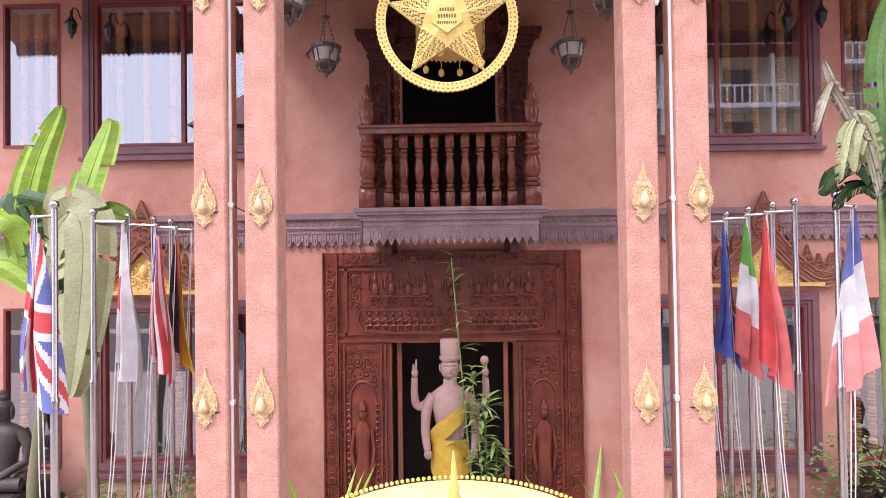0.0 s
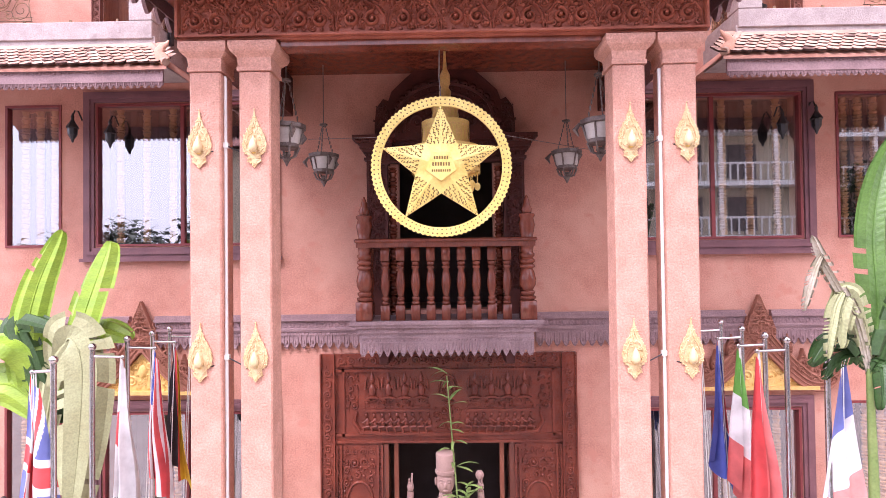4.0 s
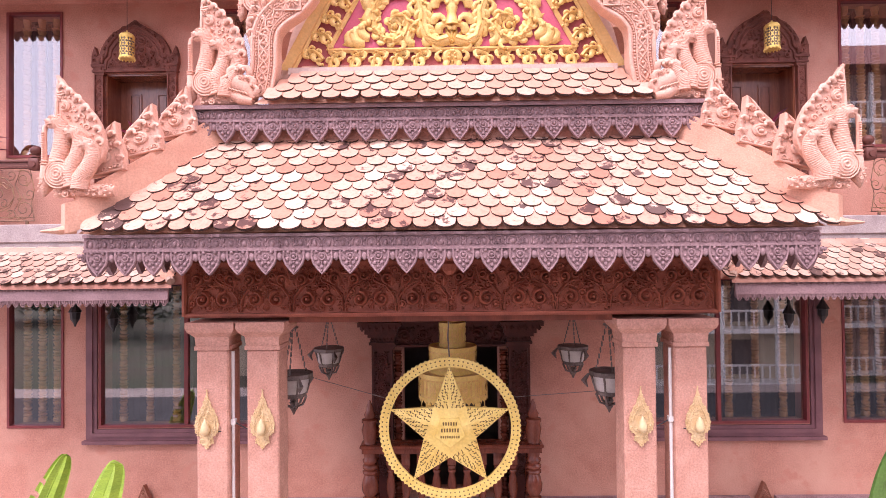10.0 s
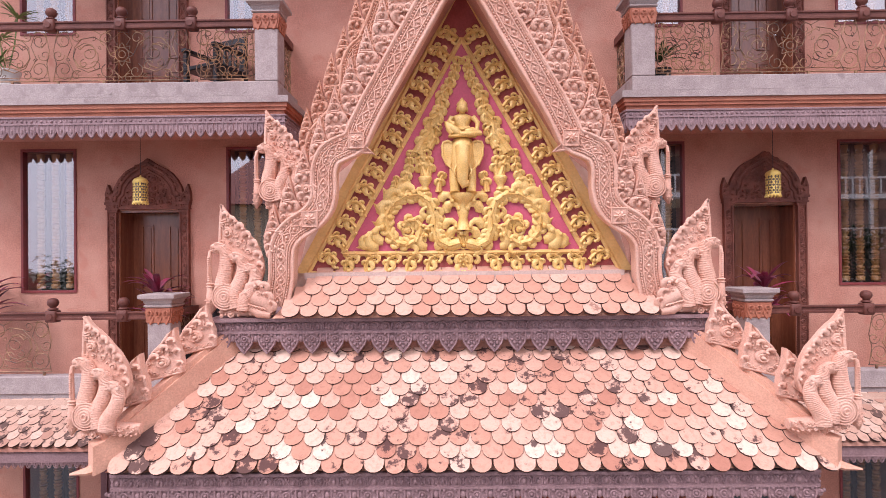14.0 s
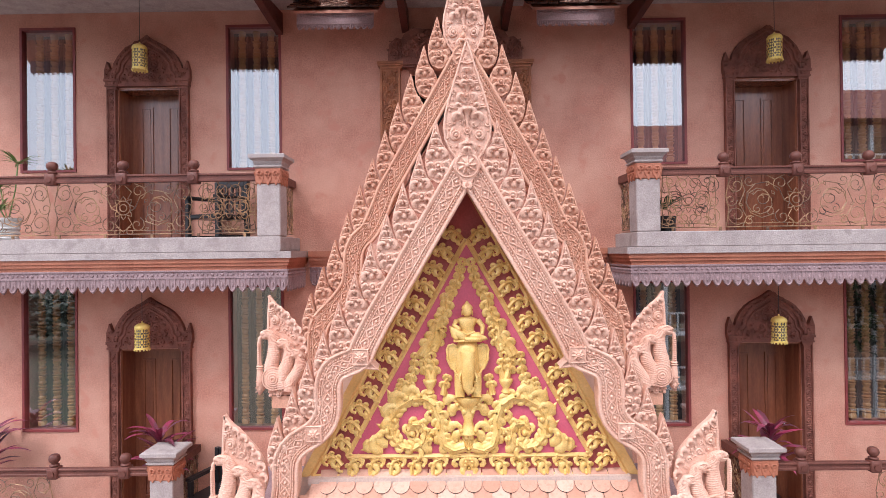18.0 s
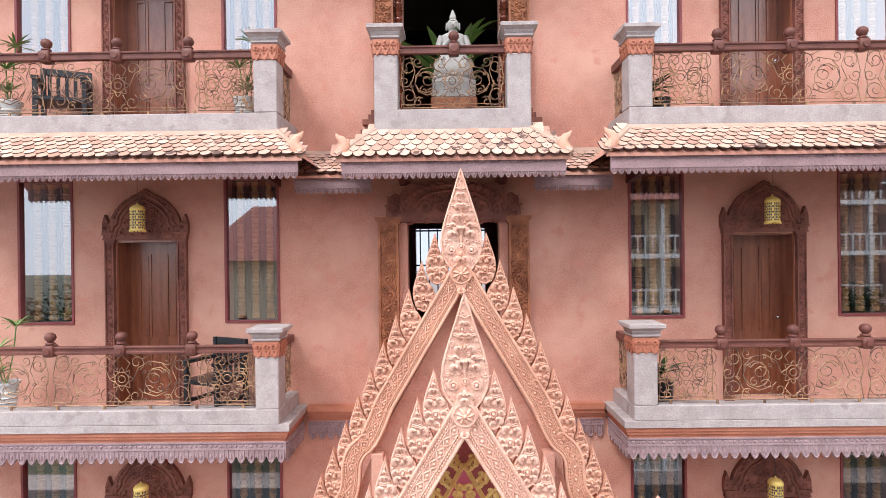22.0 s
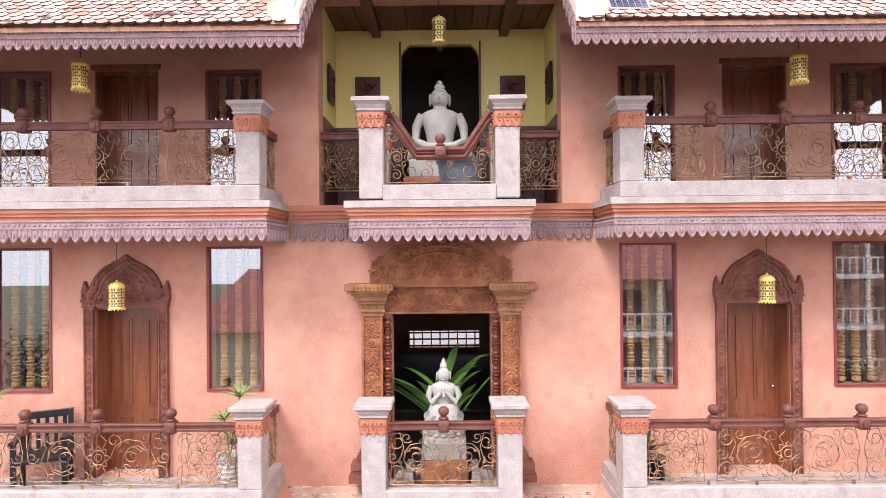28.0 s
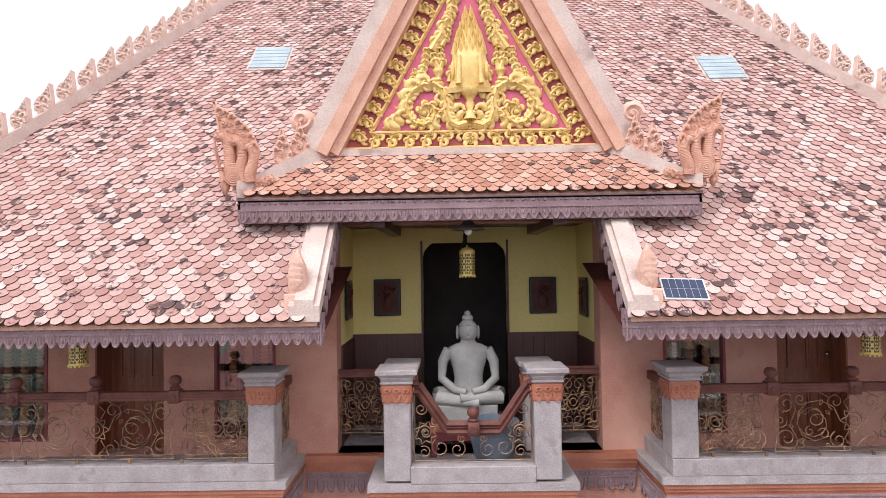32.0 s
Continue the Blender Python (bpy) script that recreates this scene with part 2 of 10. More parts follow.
YELLOW = mat("yellow_wall_paint", (0.84, 0.70, 0.27), (0.79, 0.64, 0.23), rough=0.75, scale=1.5, fine=40, spread=0.1)
# low base colour carries the dimness of unlit rooms behind openings
DARK = mat("unlit_interior_tone", (0.13, 0.10, 0.092), rough=0.8, bump=0)
PALEPINK = mat("pale_pink_render", (0.82, 0.62, 0.52), (0.76, 0.55, 0.45), rough=0.85, scale=3, fine=50, bump=0.4, spread=0.12)
SHADE = mat("cream_glass_shade", (0.72, 0.58, 0.33), (0.62, 0.48, 0.25), rough=0.3, scale=9, spread=0.1, bump=0.1)
CORRIDOR = mat("corridor_paint", (0.40, 0.33, 0.28), (0.33, 0.27, 0.23), rough=0.7, scale=2, spread=0.15)
CREAM = mat("cream_lime_render", (0.72, 0.57, 0.49), (0.62, 0.46, 0.39), rough=0.85, scale=4, fine=60, bump=0.5,
            stain=(0.4, 0.28, 0.24), stain_at=0.62)
IRON = mat("gilded_wrought_iron", (0.13, 0.07, 0.05), (0.46, 0.27, 0.14), rough=0.5, metal=0.25, scale=9, spread=0.3, bump=0.2)
BLACK = mat("black_lacquered_wood", (0.02, 0.02, 0.024), rough=0.35, spread=0.1, bump=0.1)
STEEL = mat("polished_steel", (0.62, 0.60, 0.60), (0.55, 0.53, 0.53), rough=0.22, metal=1.0, bump=0, spread=0.06)
WHITE = mat("white_glazed_ceramic", (0.78, 0.77, 0.74), (0.70, 0.69, 0.66), rough=0.35, spread=0.06, bump=0.05)
LANTERN = mat("aged_metal_lantern", (0.24, 0.20, 0.18), (0.14, 0.11, 0.10), rough=0.5, metal=0.4, scale=12, spread=0.3)
GROUND = mat("paved_ground", (0.45, 0.38, 0.34), (0.37, 0.31, 0.28), rough=0.9, scale=1, fine=30)
ASPH = mat("grey_asphalt", (0.06, 0.06, 0.062), rough=0.9, scale=1, fine=50)


def glass_mat(name, tint, gloss):
    m = bpy.data.materials.new(name)
    m.use_nodes = True
    n, l = m.node_tree.nodes, m.node_tree.links
    n.remove(n["Principled BSDF"])
    mixer = n.new("ShaderNodeMixShader")
    mixer.inputs[0].default_value = gloss
    tr, gl = n.new("ShaderNodeBsdfTransparent"), n.new("ShaderNodeBsdfGlossy")
    tr.inputs[0].default_value = (*tint, 1)
    gl.inputs[0].default_value = (0.95, 0.97, 1.0, 1)
    gl.inputs[1].default_value = 0.015
    l.new(tr.outputs[0], mixer.inputs[1])
    l.new(gl.outputs[0], mixer.inputs[2])
    l.new(mixer.outputs[0], n["Material Output"].inputs[0])
    return m


GLASS = glass_mat("tinted_window_glass", (0.86, 0.88, 0.9), 0.32)
SMOKED = glass_mat("smoked_window_glass", (0.55, 0.57, 0.6), 0.1)
LAMPGLASS = glass_mat("clear_lamp_glass", (0.9, 0.92, 0.92), 0.15)
# near-black colour stands for the dim room behind the panes
ROOM_SHADE = mat("unlit_room_backing", (0.07, 0.064, 0.066), (0.045, 0.04, 0.042), rough=0.9, scale=3, bump=0.1)
SPINDLE = mat("turned_honey_wood", (0.62, 0.35, 0.14), (0.46, 0.22, 0.08), rough=0.4, scale=5, spread=0.3)
LEAF = mat("banana_leaf", (0.33, 0.50, 0.05), (0.24, 0.40, 0.04), rough=0.4, scale=3, fine=40, stretch=(1, 1, 4), spread=0.25, bump=0.3)
LEAFD = mat("dark_green_leaf", (0.045, 0.11, 0.025), (0.03, 0.07, 0.02), rough=0.45, scale=5, spread=0.3, rnd=0.2)
LEAFO = mat("drying_banana_leaf", (0.14, 0.18, 0.07), (0.24, 0.20, 0.12), rough=0.6, scale=4, spread=0.25)
FARLEAF = mat("hazy_tree_leaf", (0.055, 0.08, 0.04), (0.035, 0.055, 0.028), rough=0.6, scale=1, spread=0.25)
LEAFG = mat("palm_leaf", (0.12, 0.24, 0.05), (0.08, 0.17, 0.035), rough=0.4, scale=4, spread=0.25)
LEAFB = mat("bamboo_leaf", (0.24, 0.33, 0.10), (0.16, 0.25, 0.065), rough=0.5, scale=5, spread=0.25, rnd=0.2)
LEAFDRY = mat("dried_pale_leaf", (0.46, 0.41, 0.33), (0.30, 0.28, 0.18), rough=0.8, scale=7, spread=0.25)
LEAFW = mat("withered_banana_leaf", (0.40, 0.43, 0.23), (0.33, 0.34, 0.17), rough=0.7, scale=4, spread=0.25)
LEAFP = mat("purple_cordyline_leaf", (0.13, 0.05, 0.07), (0.36, 0.04, 0.10), rough=0.4, scale=7, spread=0.2)
GOLDWOOD = mat("golden_brown_carved_wood", (0.42, 0.165, 0.078), (0.24, 0.085, 0.043), rough=0.55, spec=0.25, scale=7, fine=110, bump=0.5, spread=0.3)
WAINSCOT = mat("dark_wainscot_wood", (0.12, 0.045, 0.035), (0.085, 0.03, 0.025), rough=0.4, scale=4, fine=40, stretch=(6, 6, 0.5), spread=0.3, bump=0.2)
BLUEPOT = mat("blue_grey_glazed_pot", (0.17, 0.21, 0.25), (0.12, 0.15, 0.19), rough=0.3, scale=6, spread=0.2)
SKYLIGHT = mat("pale_louvre_glass", (0.42, 0.48, 0.49), (0.34, 0.40, 0.42), rough=0.25, scale=4, spread=0.1, bump=0)
SOLAR = mat("solar_cell_blue", (0.03, 0.04, 0.09), (0.02, 0.03, 0.07), rough=0.2, spread=0.1, bump=0)

# ---- mesh helpers ----
class Mesh:
    """A growing mesh: lists of corners and faces."""

    def __init__(self):
        self.v, self.f = [], []

    def add(self, vs, fs):
        o = len(self.v)
        self.v += [tuple(p) for p in vs]
        self.f += [tuple(i + o for i in q) for q in fs]
        return self

    def box(self, x0, x1, y0, y1, z0, z1, b=0.0):
        x0, x1 = min(x0, x1), max(x0, x1)
        if not b:
            vs = [(x, y, z) for z in (z0, z1) for y in (y0, y1) for x in (x0, x1)]
            return self.add(vs, [(0, 2, 3, 1), (4, 5, 7, 6), (0, 1, 5, 4), (2, 6, 7, 3), (0, 4, 6, 2), (1, 3, 7, 5)])
        # a box with chamfered upright edges and rims
        ring = [(x0 + b, y0), (x1 - b, y0), (x1, y0 + b), (x1, y1 - b), (x1 - b, y1), (x0 + b, y1), (x0, y1 - b), (x0, y0 + b)]
        cx, cy = (x0 + x1) / 2, (y0 + y1) / 2
        kx, ky = 1 - 2 * b / max(x1 - x0, 1e-6), 1 - 2 * b / max(y1 - y0, 1e-6)
        small = [(cx + (x - cx) * kx, cy + (y - cy) * ky) for x, y in ring]
        rows = [[(*p, z0) for p in small], [(*p, z0 + b) for p in ring], [(*p, z1 - b) for p in ring], [(*p, z1) for p in small]]
        return self.loft(rows, caps=True)

    def loft(self, rows, closed=True, caps=False):
        k = len(rows[0])
        vs = [p for r in rows for p in r]
        fs = []
        for i in range(len(rows) - 1):
            for j in range(k if closed else k - 1):
                a, b2 = i * k + j, i * k + (j + 1) % k
                fs.append((a, b2, b2 + k, a + k))
        if caps:
            fs.append(tuple(range(k))[::-1])
            fs.append(tuple(range((len(rows) - 1) * k, len(rows) * k)))
        return self.add(vs, fs)

    def lathe(self, prof, x, y, z, seg=12, square=False, rot=0.0):
        """prof: (radius, height) up an upright axis at x, y, from z."""
        if square:
            seg, rot = 4, math.pi / 4
        k = math.sqrt(2) if square else 1
        rows = [[(x + r * k * math.cos(rot + 2 * math.pi * i / seg), y + r * k * math.sin(rot + 2 * math.pi * i / seg), z + h)
                 for i in range(seg)] for r, h in prof]
        return self.loft(rows, caps=True)

    def prism(self, pts, y0, y1):
        """A flat outline in x, z, from y0 (front) to y1 (back)."""
        k = len(pts)
        vs = [(x, y0, z) for x, z in pts] + [(x, y1, z) for x, z in pts]
        fs = [tuple(range(k)), tuple(range(2 * k - 1, k - 1, -1))]
        fs += [(i, i + k, (i + 1) % k + k, (i + 1) % k) for i in range(k)]
        return self.add(vs, fs)

    def tube(self, pts, r, seg=5, flat=1.0, normal=(0, -1, 0), caps=True):
        """A round bar along pts; r one number or one a point; flat squashes it along the normal."""
        nrm = Vector(normal)
        pts = [Vector(p) for p in pts]
        rows = []
        for i, p in enumerate(pts):
            d = (pts[min(i + 1, len(pts) - 1)] - pts[max(i - 1, 0)])
            d = d.normalized() if d.length else Vector((0, 0, 1))
            s = d.cross(nrm)
            s = s.normalized() if s.length > 1e-5 else d.orthogonal().normalized()
            u = s.cross(d).normalized()
            q = r[i] if isinstance(r, (list, tuple)) else r
            rows.append([p + s * (q * math.cos(2 * math.pi * j / seg)) + u * (q * flat * math.sin(2 * math.pi * j / seg)) for j in range(seg)])
        return self.loft(rows, caps=caps)

    def ball(self, x, y, z, rx, ry=None, rz=None, seg=8, rings=5):
        ry, rz = ry or rx, rz or rx
        rows = [[(x + rx * math.sin(a) * math.cos(2 * math.pi * j / seg), y + ry * math.sin(a) * math.sin(2 * math.pi * j / seg), z - rz * math.cos(a))
                 for j in range(seg)] for a in [math.pi * (i + 0.02) / (rings + 0.04) for i in range(rings + 1)]]
        return self.loft(rows, caps=True)

    def merge(self, other, m):
        o = len(self.v)
        self.v += [tuple(m @ Vector(p)) for p in other.v]
        self.f += [tuple(i + o for i in q) for q in other.f]
        return self

    def data(self, name, material, smooth=False):
        me = bpy.data.meshes.new(name)
        me.from_pydata(self.v, [], self.f)
        bm = bmesh.new()
        bm.from_mesh(me)
        bmesh.ops.recalc_face_normals(bm, faces=bm.faces)
        bm.to_mesh(me)
        bm.free()
        me.materials.append(material)
        if smooth:
            me.polygons.foreach_set("use_smooth", [True] * len(me.polygons))
            me.set_sharp_from_angle(angle=radians(66))
        return me


def part(name, mesh, material, parent=None, label="", smooth=False):
    """One mesh object, under a thing or a part of it."""
    me = mesh if isinstance(mesh, bpy.types.Mesh) else mesh.data(name, material, smooth)
    ob = new(name, me)
    if parent:
        ob.parent = parent
    return tagged(ob, label)


def thing(name, label, category, group="", kind="", at=(0, 0, 0), rz=0):
    ob = new(name)
    ob.matrix_world = pose(*at, 0, 0, rz)
    return tagged(ob, label, category, group, kind)


def solo(name, mesh, material, label, category, group="", kind="", smooth=False):
    return tagged(part(name, mesh, material, None, "", smooth), label, category, group, kind)


def wall_mesh(x0, x1, z0, z1, y0, y1, holes):
    """An upright wall with rectangular holes that go through it."""
    xs = sorted({x0, x1, *[h[0] for h in holes], *[h[1] for h in holes]})
    zs = sorted({z0, z1, *[h[2] for h in holes], *[h[3] for h in holes]})
    xs, zs = [x for x in xs if x0 <= x <= x1], [z for z in zs if z0 <= z <= z1]
    solid = lambda i, j: (0 <= i < len(xs) - 1 and 0 <= j < len(zs) - 1 and not any(
        h[0] < (xs[i] + xs[i + 1]) / 2 < h[1] and h[2] < (zs[j] + zs[j + 1]) / 2 < h[3] for h in holes))
    m = Mesh()
    for i in range(len(xs) - 1):
        for j in range(len(zs) - 1):
            if not solid(i, j):
                continue
            a, b, c, d = xs[i], xs[i + 1], zs[j], zs[j + 1]
            m.add([(a, y0, c), (b, y0, c), (b, y0, d), (a, y0, d)], [(0, 1, 2, 3)])
            m.add([(a, y1, c), (b, y1, c), (b, y1, d), (a, y1, d)], [(3, 2, 1, 0)])
            for di, dj, p, q in ((-1, 0, (a, c), (a, d)), (1, 0, (b, d), (b, c)), (0, -1, (b, c), (a, c)), (0, 1, (a, d), (b, d))):
                if not solid(i + di, j + dj):
                    m.add([(p[0], y0, p[1]), (q[0], y0, q[1]), (q[0], y1, q[1]), (p[0], y1, p[1])], [(0, 1, 2, 3)])
    return m


def coil(cx, cz, r, turns=1.6, start=0.0, way=1, n=None, inner=0.12):
    """Points of a spiral in x, z that winds in from radius r."""
    n = n or max(8, int(turns * 11))
    return [(cx + rr * math.cos(a), cz + rr * math.sin(a)) for rr, a in
            ((r * (1 - (1 - inner) * k / (n - 1)), start + way * 2 * math.pi * turns * k / (n - 1)) for k in range(n))]


def relief_coil(m, cx, cz, r, y, thick, start=0.0, way=1, turns=1.5, leaves=0, bead=True, seg=4):
    """A raised scroll on an upright face at y, with a bead in its eye and small leaves round it."""
    pts = coil(cx, cz, r - thick, turns, start, way)
    k = len(pts)
    m.tube([(x, y, z) for x, z in pts], [thick * (1 - 0.45 * i / k) for i in range(k)], seg=seg, flat=0.9)
    if bead:
        m.ball(cx, y, cz, r * 0.2, thick * 1.2, r * 0.2, seg=6, rings=3)
    for i in range(leaves):
        a = start + way * (0.4 + i * 2 * math.pi / (leaves + 0.5))
        lx, lz = cx + r * math.cos(a), cz + r * math.sin(a)
        petal(m, lx, lz, a + way * 0.7, r * 0.5, r * 0.2, y, thick * 0.9)


def petal(m, x, z, ang, length, width, y, high):
    """A small raised pointed leaf on an upright face, its root at x, z."""
    c, s = math.cos(ang), math.sin(ang)
    at = lambda u, v, h: (x + u * c - v * s, y - h, z + u * s + v * c)
    m.add([at(0, 0, high * 0.4), at(length * 0.4, width, -high * 0.2), at(length, width * 0.25, 0), at(length * 0.4, -width, -high * 0.2), at(length * 0.42, 0, high)],
          [(0, 1, 4), (1, 2, 4), (2, 3, 4), (3, 0, 4)])


def rosette(m, x, z, r, y, high, k=6):
    for i in range(k):
        petal(m, x, z, i * 2 * math.pi / k, r, r * 0.42, y, high)
    m.ball(x, y - high * 0.6, z, r * 0.3, high * 0.8, r * 0.3, seg=6, rings=3)


def rinceau(m, x0, x1, z0, z1, y, thick, cell=None, leaves=3):
    """A running scroll that fills a lying or standing strip."""
    w, h = x1 - x0, z1 - z0
    lying = w >= h
    length, breadth = (w, h) if lying else (h, w)
    n = max(1, round(length / (cell or breadth * 1.05)))
    step = length / n
    r = min(breadth, step) * 0.46
    for i in range(n):
        p = (i + 0.5) * step
        cx, cz = (x0 + p, (z0 + z1) / 2) if lying else ((x0 + x1) / 2, z0 + p)
        way = 1 if i % 2 else -1
        base = (math.pi if lying else -math.pi / 2)
        relief_coil(m, cx, cz, r, y, thick, base + (0.5 if way > 0 else -0.5), way, 1.5, leaves)
        for sg in (-1, 1):
            ex, ez = (cx + step * 0.5, (z0 + z1) / 2 + sg * breadth * 0.28) if lying else ((x0 + x1) / 2 + sg * breadth * 0.28, cz + step * 0.5)
            petal(m, ex, ez, (math.pi / 2 * sg if lying else (0 if sg > 0 else math.pi)), breadth * 0.22, breadth * 0.09, y, thick)


def fringe_mesh(x0, x1, y, ztop, zbot, unit, thick=0.025, solid=0.35, rich=1):
    """A carved board whose lower edge hangs in leaf tips; along x, its face at y."""
    m = Mesh()
    n = max(1, round((x1 - x0) / unit))
    u = (x1 - x0) / n
    h = ztop - zbot
    zs = ztop - h * solid
    m.box(x0, x1, y, y + thick, zs, ztop)
    m.box(x0, x1, y - 0.012, y, ztop - h * 0.07, ztop)
    m.box(x0, x1, y - 0.008, y, zs - h * 0.02, zs + h * 0.05)
    for i in range(n):
        cx = x0 + (i + 0.5) * u
        zm = zs - h * (1 - solid) * 0.58
        if rich:
            m.ball(cx, y, ztop - h * 0.2, u * 0.2, 0.016, h * 0.07, seg=6, rings=3)
            m.ball(cx + u * 0.5, y, ztop - h * 0.2, u * 0.12, 0.014, h * 0.05, seg=5, rings=3)
        m.prism([(cx - u * 0.5, zs), (cx - u * 0.5, zm + h * 0.06), (cx - u * 0.36, zm - h * 0.05), (cx - u * 0.2, zbot + h * 0.1), (cx, zbot), (cx + u * 0.2, zbot + h * 0.1),
                 (cx + u * 0.36, zm - h * 0.05), (cx + u * 0.5, zm + h * 0.06), (cx + u * 0.5, zs)], y + 0.002, y + thick - 0.003)
        if rich:
            t = u * 0.075
            pts = [(cx + u * 0.3 * math.cos(a), y, zm + u * 0.05 + min(h * 0.3, u * 0.5) * math.sin(a)) for a in [math.pi * (1.08 + 0.84 * k / 7) for k in range(8)]]
            pts = [(cx - u * 0.3, y, zs - h * 0.02)] + pts + [(cx + u * 0.3, y, zs - h * 0.02)]
            m.tube(pts, t, seg=4)
            m.ball(cx, y, zm + h * 0.07, u * 0.13, 0.012, h * 0.12, seg=5, rings=3)
    return m


TILE_W, TILE_GAP = 0.146, 0.098


def tile_shape(w=TILE_W, length=0.2, t=0.018, seed=0):
    """One fish-scale tile: x across, y down the slope, z out; it lies on the row below it."""
    rng = random.Random(seed)
    h = w * 0.47
    pts = [(-h, -length), (h, -length), (h, -0.055)] + [(h * math.cos(a) * 1.0, -0.055 + 0.066 * math.sin(a)) for a in [math.pi * k / 7 for k in range(1, 7)]] + [(-h, -0.055)]
    up = lambda y: 0.016 + t + 0.022 * (1 + y / length)
    wob = [rng.uniform(-0.002, 0.002) for _ in pts]
    vs = [(x, y, up(y) + o) for (x, y), o in zip(pts, wob)] + [(x, y, up(y) - t + o) for (x, y), o in zip(pts, wob)]
    k = len(pts)
    m = Mesh()
    m.add(vs, [tuple(range(k))] + [(i, i + k, (i + 1) % k + k, (i + 1) % k) for i in range(2, k)])
    return m


def slope_tiles(origin, along, up, width, height, keep=None, gap=TILE_GAP, w=TILE_W):
    """Poses of tiles on a slope: origin at the eave's start, along the eave, up the slope; keep(u, v) says where."""
    a, b = Vector(along).normalized(), Vector(up).normalized()
    nrm = a.cross(b).normalized()
    rot = Matrix((a, -b, nrm)).transposed()
    if nrm.z < 0:
        nrm = -nrm
        rot = Matrix((a, -b, nrm)).transposed()
    rng = random.Random(int(width * 100))
    out = []
    for j in range(int(height / gap) + 1):
        for i in range(-1, int(width / w) + 2):
            u, v = (i + (0.5 if j % 2 else 0)) * w, j * gap
            if u < 0 or u > width or (keep and not keep(u, v)):
                continue
            p = Vector(origin) + a * (u + rng.uniform(-0.004, 0.004)) + b * (v + rng.uniform(-0.005, 0.005))
            out.append(Matrix.Translation(p) @ rot.to_4x4() @ pose(0, 0, 0, rng.uniform(-0.8, 0.8), rng.uniform(-0.8, 0.8), rng.uniform(-1.8, 1.8)))
    return out


TILE_MESHES = {}


def lay_tiles(parent, poses, material, w=TILE_W):
    if material.name not in TILE_MESHES:
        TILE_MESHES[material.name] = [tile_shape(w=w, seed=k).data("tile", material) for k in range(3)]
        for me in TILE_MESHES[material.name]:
            # all faces but the top take the darkened edge colour
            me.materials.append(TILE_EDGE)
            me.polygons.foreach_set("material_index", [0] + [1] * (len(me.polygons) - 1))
    back = parent.matrix_world.inverted()
    for k, m in enumerate(poses):
        ob = new("tile", TILE_MESHES[material.name][k % 3])
        ob.parent = parent
        ob.matrix_local = back @ m


def boss(m, x, z, r, y, high, seg=9):
    """A round carved knob inside a raised ring, on an upright face at y."""
    m.tube([(x + r * 0.74 * math.cos(a), y - high * 0.2, z + r * 0.74 * math.sin(a)) for a in [2 * math.pi * k / seg for k in range(seg + 1)]], r * 0.24, seg=5, caps=False)
    m.ball(x, y - high * 0.1, z, r * 0.46, high, r * 0.46, seg=7, rings=4)


def hook(m, x, z, ang, size, y, high, way=1):
    """A curled leaf tip: it leaves x, z along ang and rolls up into a bead."""
    pts = []
    a, px, pz = ang, x, z
    for k in range(6):
        pts.append((px, y - high * (0.2 + 0.16 * k), pz))
        px, pz = px + math.cos(a) * size * 0.25, pz + math.sin(a) * size * 0.25
        a += way * 0.7
    m.tube(pts, [size * q for q in (0.2, 0.29, 0.28, 0.22, 0.16, 0.1)], seg=6, flat=0.6)
    m.ball(pts[-1][0], y - high, pts[-1][2], size * 0.17, high * 0.6, size * 0.17, seg=6, rings=3)


def leafy(m, pts, r0, r1, y, high, size, step=0.05, both=True):
    """A carved stem through pts that tapers from r0 to r1, with curled leaf tips along its edges."""
    P = [Vector(p) for p in pts]
    dense = []
    for a, b in zip(P, P[1:]):
        k = max(1, int((b - a).length / 0.02))
        dense += [a.lerp(b, i / k) for i in range(k)]
    dense.append(P[-1])
    n = len(dense)
    rad = [r0 + (r1 - r0) * i / (n - 1) for i in range(n)]
    m.tube([(p.x, y - high * 0.3, p.y) for p in dense], rad, seg=6, flat=min(1.2, high / max(r0, 1e-4)))
    m.tube([(p.x, y - high * 1.05, p.y) for p in dense], [q * 0.28 for q in rad], seg=4)
    acc, side = 0.0, 1
    for i in range(1, n):
        d = dense[i] - dense[i - 1]
        acc += d.length
        if acc > step:
            acc = 0.0
            for sd in ((1, -1) if both else (1,)):
                q = Vector((-d.y, d.x)).normalized() * sd * rad[i] * 0.85
                an = math.atan2(d.y, d.x) + sd * 0.75
                hook(m, dense[i].x + q.x, dense[i].y + q.y, an, size * (0.75 + 0.25 * rad[i] / r0), y, high * 0.9, -sd)


def inside(poly, x, z):
    """Signed distance of x, z from the edge of an outline, positive within it."""
    c, best = False, 9.0
    for (x1, z1), (x2, z2) in zip(poly, poly[1:] + poly[:1]):
        if (z1 > z) != (z2 > z) and x < (x2 - x1) * (z - z1) / (z2 - z1) + x1:
            c = not c
        L = (x2 - x1) ** 2 + (z2 - z1) ** 2
        f = max(0, min(1, ((x - x1) * (x2 - x1) + (z - z1) * (z2 - z1)) / L)) if L else 0
        best = min(best, math.hypot(x - x1 - f * (x2 - x1), z - z1 - f * (z2 - z1)))
    return best if c else -best


